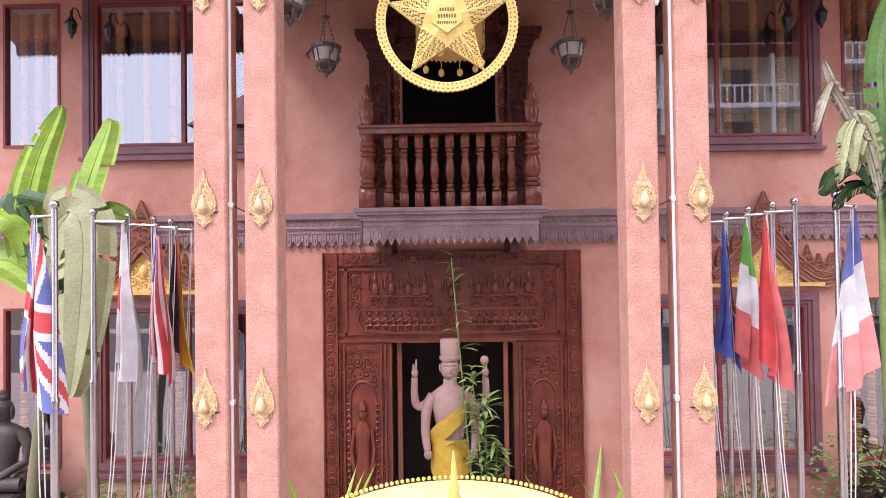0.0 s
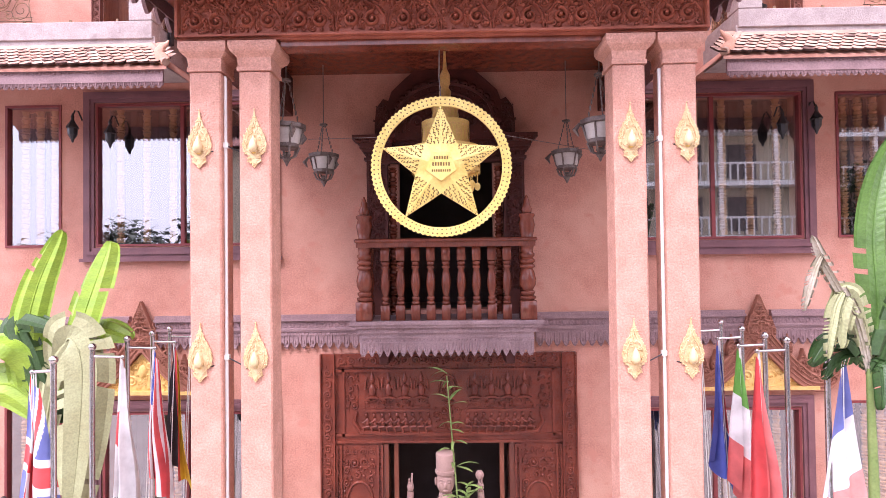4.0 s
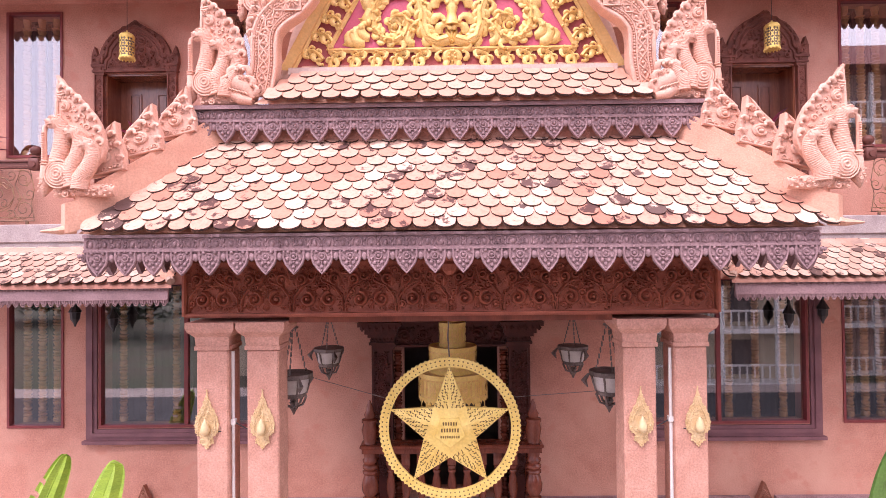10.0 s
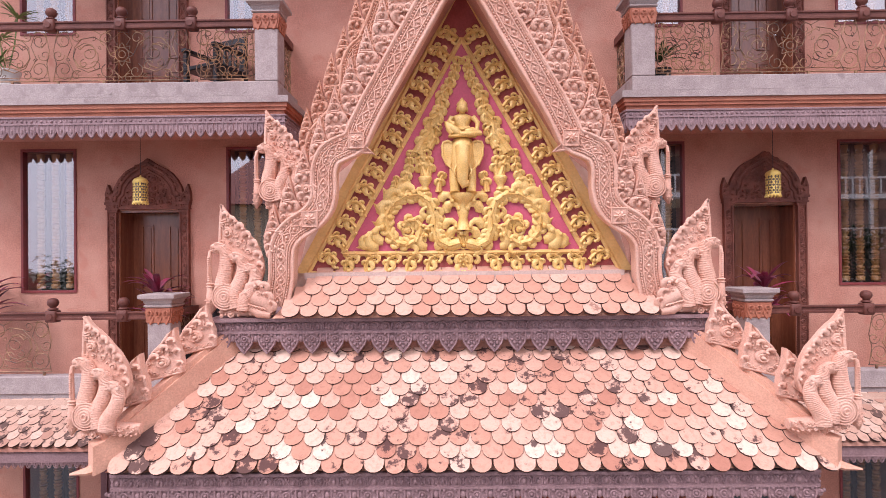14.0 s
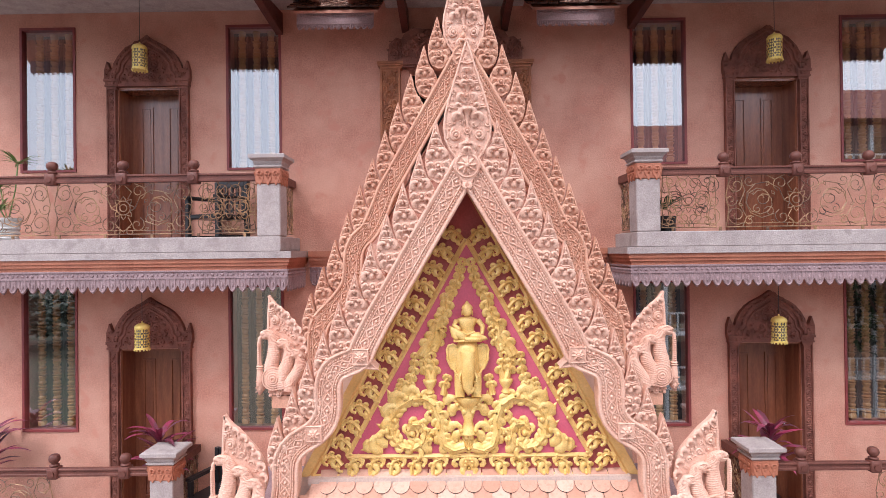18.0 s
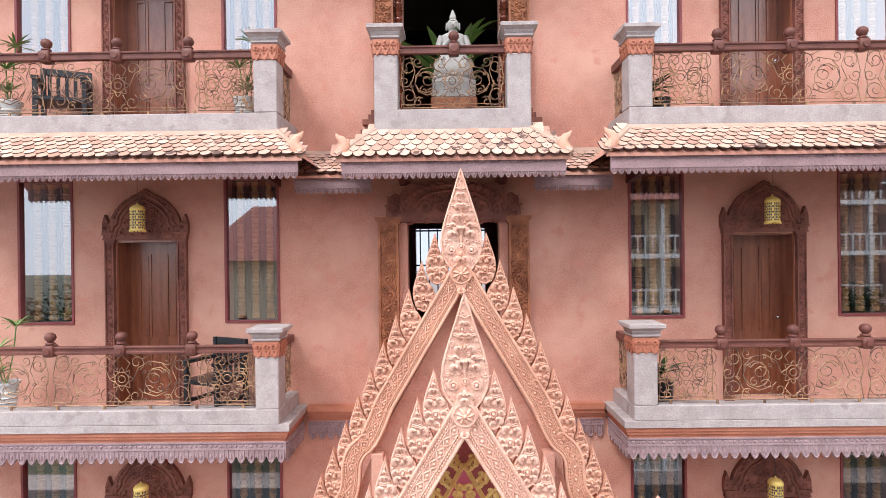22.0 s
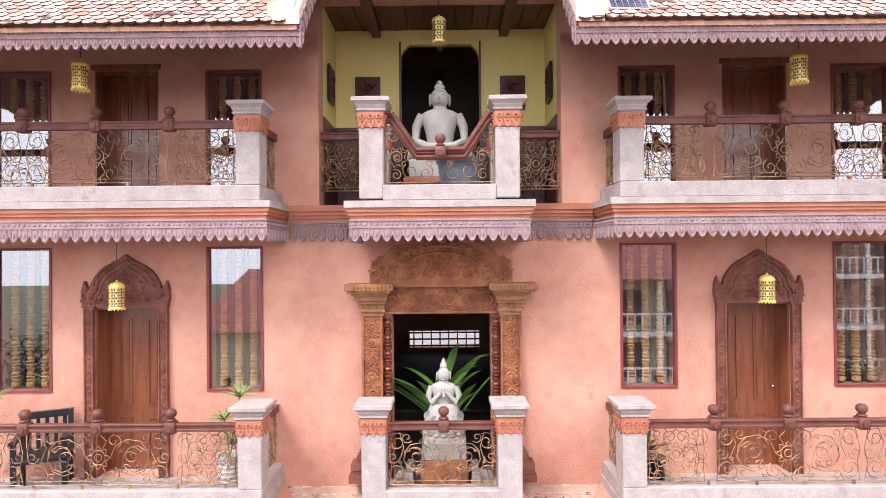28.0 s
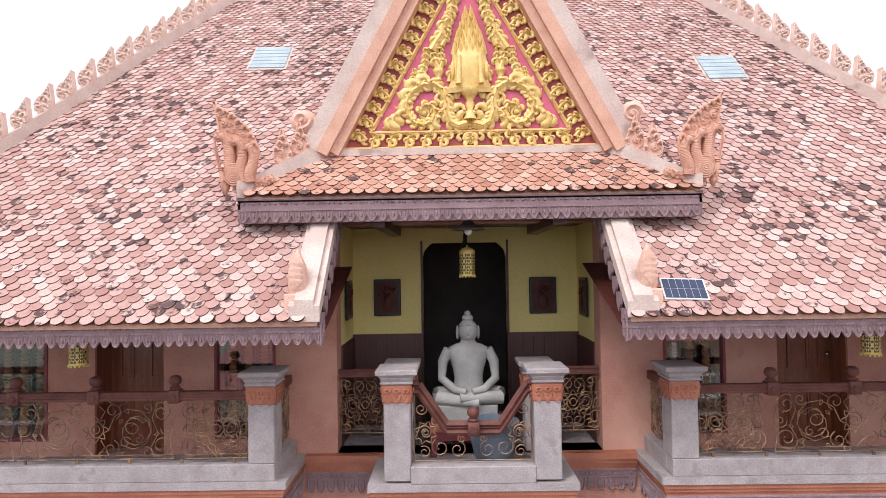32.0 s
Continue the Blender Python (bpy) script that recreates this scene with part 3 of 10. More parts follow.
def carve(m, poly, y, radii, high, seed=1, taken=(), tries=240, edge=0.8):
    """Fills an outline with packed knobs, curls and beads in raised relief."""
    rng = random.Random(seed)
    taken = list(taken)
    xs, zs = [p[0] for p in poly], [p[1] for p in poly]
    for r in radii:
        for _ in range(tries):
            x, z = rng.uniform(min(xs), max(xs)), rng.uniform(min(zs), max(zs))
            if any((x - a) ** 2 + (z - b) ** 2 < (0.93 * (r + c)) ** 2 for a, b, c in taken) or inside(poly, x, z) < r * edge:
                continue
            taken.append((x, z, r))
            k = len(taken) % 3
            if r < radii[0] * 0.42:
                m.ball(x, y, z, r * 0.85, high * 0.7, r * 0.85, seg=6, rings=3)
            elif k == 0:
                boss(m, x, z, r, y, high, 8)
            else:
                an = rng.uniform(0, 6.28)
                relief_coil(m, x, z, r, y - high * 0.25, r * 0.27, an, 1 if k == 1 else -1, 1.25, 2, seg=5)
    return taken

# ---- the setting: ground, walls, floors, ceilings ----
HALF = 5.85                      # half the length of the front wall
LEVELS = (0.0, 4.05, 7.12, 10.25, 13.40, 16.55)
ground = solo("ground", Mesh().add([(-300, -300, 0), (300, -300, 0), (300, 300, 0), (-300, 300, 0)], [(0, 1, 2, 3)]), GROUND,
              "reddish paved forecourt that reaches out to the street", "ground", kind="structure")

WIN_X = ((-5.23, -4.57), (-2.74, -2.09), (2.09, 2.74), (4.57, 5.23))
DOOR_X = ((-4.05, -3.30), (3.30, 4.05))
holes = []
windows = []
for sill, head in ((8.13, 9.85), (11.24, 12.97), (14.40, 16.08)):
    for a, b in WIN_X:
        windows.append((a, b, sill, head))
for a, b in WIN_X:                # top floor
    windows.append((a, b, 16.72, 18.15))
for a, b in ((-5.22, -4.56), (4.54, 5.2)):
    windows.append((a, b, 4.94, 6.62))
    windows.append((a, b, 1.2, 3.05))
wide = [(-4.13, -2.1, 4.94, 6.62), (2.1, 4.13, 4.94, 6.62), (-4.05, -2.1, 1.28, 2.98), (2.1, 4.05, 1.28, 2.98)]
holes += windows + wide
for lv in (2, 3, 4, 5):
    holes += [(a, b, LEVELS[lv], LEVELS[lv] + (1.98 if lv < 5 else 1.62)) for a, b in DOOR_X]
holes += [(-0.75, 0.75, 0.05, 2.60), (-0.56, 0.56, 4.15, 6.3), (-0.55, 0.55, 10.3, 12.41), (-0.58, 0.58, 13.40, 15.29), (-1.42, 1.42, 16.55, 19.0),
          (-0.55, 0.55, 7.2, 9.3)]
wall_front = solo("wall_front", wall_mesh(-HALF, HALF, 0, 19.3, 0.0, 0.25, holes), PLASTER,
                  "terracotta pink rough plaster front wall of the guesthouse", "wall", kind="structure")
BACK = [(-0.9, 0.9, 3.9, 5.3), (-0.9, 0.9, 10.7, 12.6), (-0.9, 0.9, 13.55, 13.98)]
solo("wall_back", wall_mesh(-HALF, HALF, 0, 18.5, 8.0, 8.25, BACK), PLASTER, "terracotta plaster back wall", "wall", kind="structure")
for s, nm in ((-1, "wall_west"), (1, "wall_east")):
    solo(nm, Mesh().box(s * HALF, s * (HALF + 0.25), 0, 8.25, 0, 18.5), PLASTER, "terracotta plaster end wall", "wall", kind="structure")
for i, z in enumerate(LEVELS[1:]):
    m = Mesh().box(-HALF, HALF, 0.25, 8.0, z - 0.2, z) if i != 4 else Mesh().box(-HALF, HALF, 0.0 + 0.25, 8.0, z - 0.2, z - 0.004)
    solo("floor_%d" % (i + 1), m, DARK, "inner floor slab between storeys, toned dark as an unlit room", "floor", kind="structure")
solo("wall_inner", wall_mesh(-HALF, HALF, 0.0, 16.2, 2.6, 2.7, [(-0.9, 0.9, 10.3, 12.6), (-0.9, 0.9, 13.45, 15.7)]), DARK, "inner partition behind the rooms, toned dark as an unlit space", "wall", kind="structure")

# ---- portico: columns, beam ----
def column(x0):
    t = thing("portico_column", "rough pink rendered square column with a moulded capital", "column", "portico columns", at=(x0, -2.22, 0))
    w = 0.122
    part("shaft", Mesh().box(-w, w, -w, w, 0.0, 6.2, 0.012), COLUMN, t)
    part("capital", Mesh().lathe([(w + 0.012, 0), (w + 0.012, 0.03), (w + 0.004, 0.035), (w + 0.01, 0.1), (w + 0.05, 0.14), (w + 0.062, 0.17), (w + 0.062, 0.215)], 0, 0, 6.2, square=True), COLUMN, t)
    part("base", Mesh().lathe([(w + 0.06, 0), (w + 0.06, 0.25), (w + 0.02, 0.3), (w + 0.02, 0.36)], 0, 0, 0, square=True), COLUMN, t)
    return t


for x0 in (-1.815, -1.43, 1.43, 1.815):
    column(x0)
beam = thing("portico_beam", "dark red carved wooden frieze beam resting on the columns", "beam")
part("frieze", Mesh().box(-2.03, 2.03, -2.34, -2.10, 6.445, 6.90), FRIEZE, beam)
for s in (-1, 1):
    part("side_beam", Mesh().box(s * 2.03, s * 1.79, -2.10, 0.0, 6.445, 6.90), WOOD, beam)
solo("ceiling_portico", Mesh().box(-2.3, 2.3, -2.8, 0.0, 6.93, 7.0), REDWOOD, "dark red boarded portico ceiling", "ceiling", kind="structure")

# ---- windows ----
def spindle_profile(length, r):
    prof, h = [(r * 0.9, 0)], 0.0
    k = 0
    while h < length - 0.11:
        for rr, dh in ((1.0, 0.03), (0.55, 0.012), (0.85, 0.015), (0.85, 0.02), (0.55, 0.012)) if k % 2 else ((0.95, 0.05), (0.6, 0.012), (1.05, 0.018), (0.6, 0.012)):
            h += dh
            prof.append((r * rr, h))
        k += 1
    return prof + [(r * 0.9, length)]


def window(a, b, s, h, label, spindles=3, mullion=0, deep=False, name="window"):
    t = thing(name, label, "window", "front windows", kind="structure", at=((a + b) / 2, 0, s))
    w, ht = (b - a) / 2, h - s
    f = 0.022
    fm = Mesh()
    for x0, x1, z0, z1 in ((-w - 0.006, -w + f, -0.006, ht + 0.006), (w - f, w + 0.006, -0.006, ht + 0.006), (-w + f, w - f, ht - f, ht + 0.006), (-w + f, w - f, -0.006, f)):
        fm.box(x0, x1, -0.014, 0.06, z0, z1)
    part("window_frame", fm, MAROON, t)
    n = mullion + 1
    cw = (2 * w - 2 * f) / n
    for i in range(n):
        x0 = -w + f + i * cw
        p = part("pane", Mesh().add([(x0, 0.028 + 0.012 * (i % 2), f), (x0 + cw, 0.028 + 0.012 * (i % 2), f), (x0 + cw, 0.028 + 0.012 * (i % 2), ht - f), (x0, 0.028 + 0.012 * (i % 2), ht - f)], [(0, 1, 2, 3)]), GLASS, t)
        p.visible_shadow = False
        if i:
            part("mullion", Mesh().box(x0 - 0.022, x0 + 0.022, 0.01, 0.075, f, ht - f), MAROON, t)
    k = spindles * n
    sp = Mesh().lathe(spindle_profile(ht - 0.08, 0.052), 0, 0, 0, seg=8).data("spindle", SPINDLE, True)
    for i in range(k):
        o = part("spindle", sp, SPINDLE, t)
        o.location = (-w + 0.06 + (2 * w - 0.12) * (i + 0.5) / k, 0.115, 0.04)
    # wavy sheet added behind the spindles, its colour the room's darkness
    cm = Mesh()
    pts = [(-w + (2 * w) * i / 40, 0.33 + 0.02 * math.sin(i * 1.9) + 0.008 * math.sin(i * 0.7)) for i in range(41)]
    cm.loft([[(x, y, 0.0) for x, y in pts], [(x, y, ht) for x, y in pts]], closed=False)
    part("curtain", cm, ROOM_SHADE, t, "folded backing sheet coloured near black as the unlit room")
    if deep:
        mo = Mesh()
        for i, (o, y) in enumerate(((0.02, -0.03), (0.06, -0.05), (0.10, -0.035))):
            for x0, x1, z0, z1 in ((-w - o - 0.045, -w - o, -o - 0.045, ht + o + 0.045), (w + o, w + o + 0.045, -o - 0.045, ht + o + 0.045), (-w - o, w + o, ht + o, ht + o + 0.045), (-w - o, w + o, -o - 0.045, -o)):
                mo.box(x0, x1, y, 0.0, z0, z1)
        mo.box(-w - 0.17, w + 0.17, -0.075, 0.0, -0.185, -0.145)
        part("moulding", mo, MOULD, t, "mauve stepped moulding round the window")
    return t


for a, b, s, h in windows:
    window(a, b, s, h, "tall fixed window in a maroon frame with turned wooden spindles behind tinted glass")
for a, b, s, h in wide:
    window(a, b, s, h, "wide sliding window with maroon frame, stepped mauve moulding and wooden spindles", mullion=1 if abs(a + b) < 9 and False else 1, deep=True)


# ---- doors with carved surrounds ----
ARCH = []


def door(a, b, z, ht=1.98, carved=True):
    t = thing("door", "brown panelled wooden door, closed, in a carved wooden surround" if carved else "brown panelled wooden door, closed, under the eaves", "door", "balcony doors", kind="structure", at=((a + b) / 2, 0, z))
    w = (b - a) / 2
    leaf = part("door_leaf", Mesh().box(-w, w, 0.272, 0.31, 0.0, ht), DOORWOOD, t)
    for x in (-0.17, 0.17):
        for z0, z1 in ((0.12, 0.62), (0.78, ht - 0.16)):
            pm = Mesh()
            for q0, q1, r0, r1 in ((-0.075, -0.055, z0, z1), (0.055, 0.075, z0, z1), (-0.055, 0.055, z0, z0 + 0.02), (-0.055, 0.055, z1 - 0.02, z1)):
                pm.box(x + q0, x + q1, 0.258, 0.272, r0, r1)
            pm.box(x - 0.04, x + 0.04, 0.264, 0.272, z0 + 0.035, z1 - 0.035)
            part("panel", pm, DOORWOOD, leaf)
    km = Mesh().ball(w - 0.07, 0.23, 0.95, 0.024).tube([(w - 0.07, 0.272, 0.95), (w - 0.07, 0.23, 0.95)], 0.01)
    part("door_knob", km, STEEL, leaf, "bright metal knob", True)
    lin = Mesh()
    for x0, x1 in ((-w - 0.001, -w + 0.02), (w - 0.02, w + 0.001)):
        lin.box(x0, x1, 0.0, 0.272, 0, ht)
    lin.box(-w + 0.02, w - 0.02, 0.0, 0.272, ht - 0.02, ht + 0.001)
    part("jamb_lining", lin, DOORWOOD, t)
    if not carved:
        part("lintel", Mesh().box(-w - 0.03, w + 0.03, -0.02, 0.05, ht, ht + 0.06), DOORWOOD, t)
        return t
    for s in (-1, 1):
        jm = Mesh().box(s * (w + 0.005), s * (w + 0.112), -0.045, 0.0, 0.0, ht - 0.02)
        jm.box(s * (w + 0.005), s * (w + 0.02), -0.06, -0.045, 0, ht - 0.02)
        jm.box(s * (w + 0.098), s * (w + 0.112), -0.06, -0.045, 0, ht - 0.02)
        rinceau(jm, min(s * (w + 0.02), s * (w + 0.098)), max(s * (w + 0.02), s * (w + 0.098)), 0.05, ht - 0.05, -0.048, 0.011, leaves=2)
        part("carved_jamb", jm, FRAME, t)
        cm = Mesh()
        for k, (o, z0, z1) in enumerate(((0.0, -0.02, 0.01), (0.015, 0.01, 0.03), (0.008, 0.03, 0.07), (0.022, 0.07, 0.1))):
            cm.box(s * (w - 0.01 - o), s * (w + 0.112 + o), -0.06 - o, 0.0, ht + z0, ht + z1)
        part("capital", cm, FRAME, t)
    # ogee arch head
    am = Mesh()
    W, z0 = w + 0.105, ht + 0.015
    half = [(W + 0.01, 0), (W + 0.035, 0.1), (W + 0.03, 0.2), (W + 0.0, 0.3), (W - 0.03, 0.22), (W - 0.06, 0.2), (W - 0.08, 0.27), (W - 0.13, 0.36), (W - 0.19, 0.43), (W - 0.26, 0.48), (W - 0.34, 0.52), (0.07, 0.56), (0.0, 0.61)]
    out = [(x, z0 + z) for x, z in half] + [(-x, z0 + z) for x, z in half[-2::-1]]
    am.prism(out, -0.06, 0.0)
    arch = [(W * 0.84, z0 + 0.02), (W * 0.8, z0 + 0.14), (W * 0.7, z0 + 0.19), (W * 0.66, z0 + 0.29), (W * 0.54, z0 + 0.37), (W * 0.42, z0 + 0.43), (W * 0.2, z0 + 0.49), (0, z0 + 0.55)]
    arch = arch + [(-x, z) for x, z in arch[-2::-1]]
    am.tube([(x, -0.062, z) for x, z in arch], 0.02, seg=6)
    am.tube([(x * 0.86, -0.062, z0 + 0.01 + (z - z0) * 0.85) for x, z in arch], 0.014, seg=6)
    for k in range(1, len(arch) - 1):
        x, z = arch[k]
        hook(am, x, z, math.atan2(z - z0 - 0.1, x), 0.065, -0.06, 0.03, 1 if x < 0 else -1)
    boss(am, 0, z0 + 0.3, 0.055, -0.06, 0.035, 10)
    inner = [(x * 0.8, z0 + 0.02 + (z - z0) * 0.8) for x, z in arch]
    carve(am, inner, -0.06, (0.052, 0.04, 0.03, 0.022, 0.016, 0.011), 0.036, 11, [(0, z0 + 0.3, 0.055)], tries=420)
    for s in (-1, 1):
        ear = [(s * (W - 0.06), z0 + 0.01), (s * (W + 0.01), z0 + 0.01), (s * (W + 0.03), z0 + 0.14), (s * W, z0 + 0.28), (s * (W - 0.05), z0 + 0.2)]
        carve(am, ear, -0.06, (0.034, 0.026, 0.018), 0.026, 5, tries=120, edge=0.7)
    if not ARCH:
        ARCH.append(am.data("arch_head", FRAME, True))
    part("arch_head", ARCH[0], FRAME, t, "carved ogee arch with scrolls")
    return t


for lv in (2, 3, 4, 5):
    for a, b in DOOR_X:
        door(a, b, LEVELS[lv], 1.98 if lv < 5 else 1.62, lv < 5)

# ---- balconies ----
def scroll_panel(length, h, r=0.0052, seed=0):
    """A wrought-iron panel of scrolls round a flower, h high, from z 0."""
    m = Mesh()
    L = length / 2
    wire = lambda pts, k=1.0: m.tube([(x, 0, z) for x, z in pts], r * k, seg=4)
    wire([(-L, 0.012), (L, 0.012)], 1.2)
    wire([(-L, 0.05), (L, 0.05)], 0.7)
    cz = h * 0.52
    for q in (0.075, 0.038):
        wire([(q * math.cos(a), cz + q * math.sin(a)) for a in [2 * math.pi * k / 16 for k in range(17)]])
    for k in range(8):
        a = k * math.pi / 4
        wire([(0.075 * math.cos(a + d) + dd * math.cos(a), cz + 0.075 * math.sin(a + d) + dd * math.sin(a)) for d, dd in ((-0.36, 0), (-0.3, 0.025), (0, 0.05), (0.3, 0.025), (0.36, 0))])
    wire([(-0.05, cz + 0.1), (-0.09, cz + 0.17), (0, cz + 0.26), (0.09, cz + 0.17), (0.05, cz + 0.1)])
    wire([(-0.05, cz - 0.1), (-0.09, cz - 0.17), (0, cz - 0.26), (0.09, cz - 0.17), (0.05, cz - 0.1)])
    for s in (-1, 1):
        a0 = math.pi if s > 0 else 0
        big = coil(s * L * 0.48, h * 0.5, min(h * 0.42, L * 0.34), 1.35, a0, -s, inner=0.25)
        wire(big)
        wire(coil(s * L * 0.5, h * 0.52, min(h * 0.36, L * 0.29), 0.8, a0 + s * 0.8, s, inner=0.5))
        for fx, fz, q, tn, st, wy in ((0.22, 0.83, 0.085, 1.3, -1.2, 1), (0.2, 0.2, 0.085, 1.3, 1.2, -1), (0.48, 0.55, 0.1, 1.4, 0.4, 1), (0.84, 0.8, 0.1, 1.5, 2.2, -1), (0.84, 0.24, 0.11, 1.5, 4.0, 1),
                                      (0.92, 0.52, 0.07, 1.3, 3.1, 1), (0.66, 0.88, 0.06, 1.2, 3.8, 1), (0.66, 0.13, 0.06, 1.2, 2.4, -1), (0.38, 0.3, 0.06, 1.2, 0.5, 1), (0.55, 0.35, 0.05, 1.1, 1.5, -1), (0.1, 0.07, 0.05, 1.1, 1.5, 1)):
            st2 = st if s > 0 else math.pi - st
            wire(coil(s * L * fx, h * fz, q * min(1, h / 0.55), tn, st2, wy * s, inner=0.2))
        wire([(s * L * 0.76, h * 0.02), (s * L * 0.7, h * 0.2), (s * L * 0.8, h * 0.45), (s * L * 0.72, h * 0.7), (s * L * 0.8, h * 0.99)])
        wire([(s * L * 0.99, h * 0.02), (s * L * 0.95, h * 0.35), (s * L * 0.99, h * 0.6), (s * L * 0.93, h * 0.99)])
        wire([(s * 0.12, h * 0.99), (s * L * 0.3, h * 0.9), (s * L * 0.42, h * 0.99)])
        for fx, fz, an in ((0.3, 0.62, 0.8), (0.42, 0.78, 2.1), (0.6, 0.62, 1.0), (0.62, 0.22, -0.6), (0.36, 0.14, 3.6), (0.88, 0.66, 1.4), (0.75, 0.42, 0.3)):
            x, z, l2 = s * L * fx, h * fz, 0.055
            dx, dz = math.cos(an) * s, math.sin(an)
            wire([(x, z), (x + dx * l2 * 0.5 - dz * 0.014, z + dz * l2 * 0.5 + dx * 0.014), (x + dx * l2, z + dz * l2), (x + dx * l2 * 0.5 + dz * 0.014, z + dz * l2 * 0.5 - dx * 0.014), (x, z)], 0.8)
    return m


PANEL = scroll_panel(1.5, 0.565).data("scroll_panel", IRON)
PANEL_SIDE = scroll_panel(0.6, 0.565).data("side_panel", IRON)
PANEL_MID = scroll_panel(1.1, 0.565).data("scroll_panel", IRON)
NEWEL = Mesh().box(-0.055, 0.055, -0.055, 0.055, -0.01, 0.115, 0.008).lathe([(0.032, 0.115), (0.05, 0.125), (0.05, 0.135), (0.03, 0.145), (0.034, 0.155), (0.052, 0.175), (0.058, 0.2), (0.05, 0.228), (0.03, 0.245), (0.008, 0.25)], 0, 0, 0)
NEWEL.lathe([(0.034, 0), (0.034, 0.008), (0.022, 0.008), (0.022, 0.014)], 0, 0, 0)
bos = Mesh()
bos.tube([(0, -0.055, 0.05), (0, -0.068, 0.05)], 0.032, seg=10, normal=(1, 0, 0))
NEWEL.merge(bos, Matrix())
NEWEL = NEWEL.data("newel", RAILWOOD, True)


def rail_bar(x0, x1, y, z):
    m = Mesh()
    m.box(x0, x1, y - 0.035, y + 0.035, z + 0.062, z + 0.085, 0.006)
    m.box(x0, x1, y - 0.022, y + 0.022, z + 0.03, z + 0.062)
    m.box(x0, x1, y - 0.03, y + 0.03, z, z + 0.03, 0.005)
    return m


cl_ = Mesh().prism([(-0.042, 0.155), (-0.042, 0.07), (-0.03, 0.03), (0, -0.02), (0.03, 0.03), (0.042, 0.07), (0.042, 0.155)], -0.01, 0.004)
for sx in (-1, 1):
    hook(cl_, sx * 0.005, 0.09, 0.3 if sx > 0 else math.pi - 0.3, 0.05, -0.01, 0.014, sx)
boss(cl_, 0, 0.06, 0.016, -0.01, 0.014, 8)
COLLAR_LEAF = cl_.data("collar_leaf", ORANGE, True)


def balcony_post(x, y, z0, zcap, name_label="grey cement balcony post with an orange carved collar and moulded cap"):
    t = thing("balcony_post", name_label, "post", "balcony posts", at=(x, y, z0))
    h = zcap - z0
    part("shaft", Mesh().box(-0.125, 0.125, -0.125, 0.125, 0, h - 0.3, 0.01), GREY, t)
    cm = Mesh().lathe([(0.128, 0), (0.132, 0.01), (0.132, 0.155), (0.128, 0.16)], 0, 0, h - 0.3, square=True)
    collar = part("collar", cm, ORANGE, t, "orange carved leaf collar")
    for a in range(4):
        for k in range(3):
            o = part("collar_leaf", COLLAR_LEAF, ORANGE, collar)
            o.matrix_local = pose(0, 0, 0, 0, 0, 90 * a) @ Matrix.Translation((-0.085 + 0.085 * k, -0.132, h - 0.3))
    part("cap", Mesh().lathe([(0.13, 0), (0.15, 0.015), (0.15, 0.03), (0.138, 0.035), (0.152, 0.06), (0.152, 0.072), (0.175, 0.095), (0.193, 0.105), (0.193, 0.14), (0.18, 0.148)], 0, 0, h - 0.14, square=True), GREY, t)
    return t


def slab(x0, x1, z, y0, fringe=True, group="balcony slabs"):
    """A balcony floor with a lip, an orange band and a carved fringe, between x0 and x1, out to y0."""
    t = thing("balcony", "grey cement balcony slab with orange band and pale carved fringe", "balcony", group)
    part("floor_slab", Mesh().box(x0, x1, y0 - 0.02, 0.0, z - 0.07, z), GREY, t)
    b = Mesh()
    for k, (o, za, zb) in enumerate(((0.02, 0.115, 0.07), (0.035, 0.15, 0.115), (0.055, 0.19, 0.15))):
        b.box(x0 + o, x1 - o, y0 - 0.02 + o, 0.0, z - za, z - zb)
    part("moulding", b, ORANGE, t, "orange painted moulding")
    c = Mesh().box(x0 + 0.09, x1 - 0.09, y0 + 0.07, 0.0, z - 0.30, z - 0.19)
    part("soffit", c, PLASTER, t)
    if fringe:
        fm = fringe_mesh(x0 + 0.05, x1 - 0.05, y0 + 0.035, z - 0.19, z - 0.43, 0.107)
        for xe, s in ((x0 + 0.05, 1), (x1 - 0.05, -1)):
            side = fringe_mesh(0.0, -y0 - 0.04, 0.0, z - 0.19, z - 0.43, 0.107)
            fm.merge(side, Matrix.Translation((xe, 0, 0)) @ pose(0, 0, 0, 0, 0, -90) if s > 0 else Matrix.Translation((xe, y0 + 0.04, 0)) @ pose(0, 0, 0, 0, 0, 90))
        part("fringe", fm, PALE, t, "pale purple carved leaf fringe")
    return t


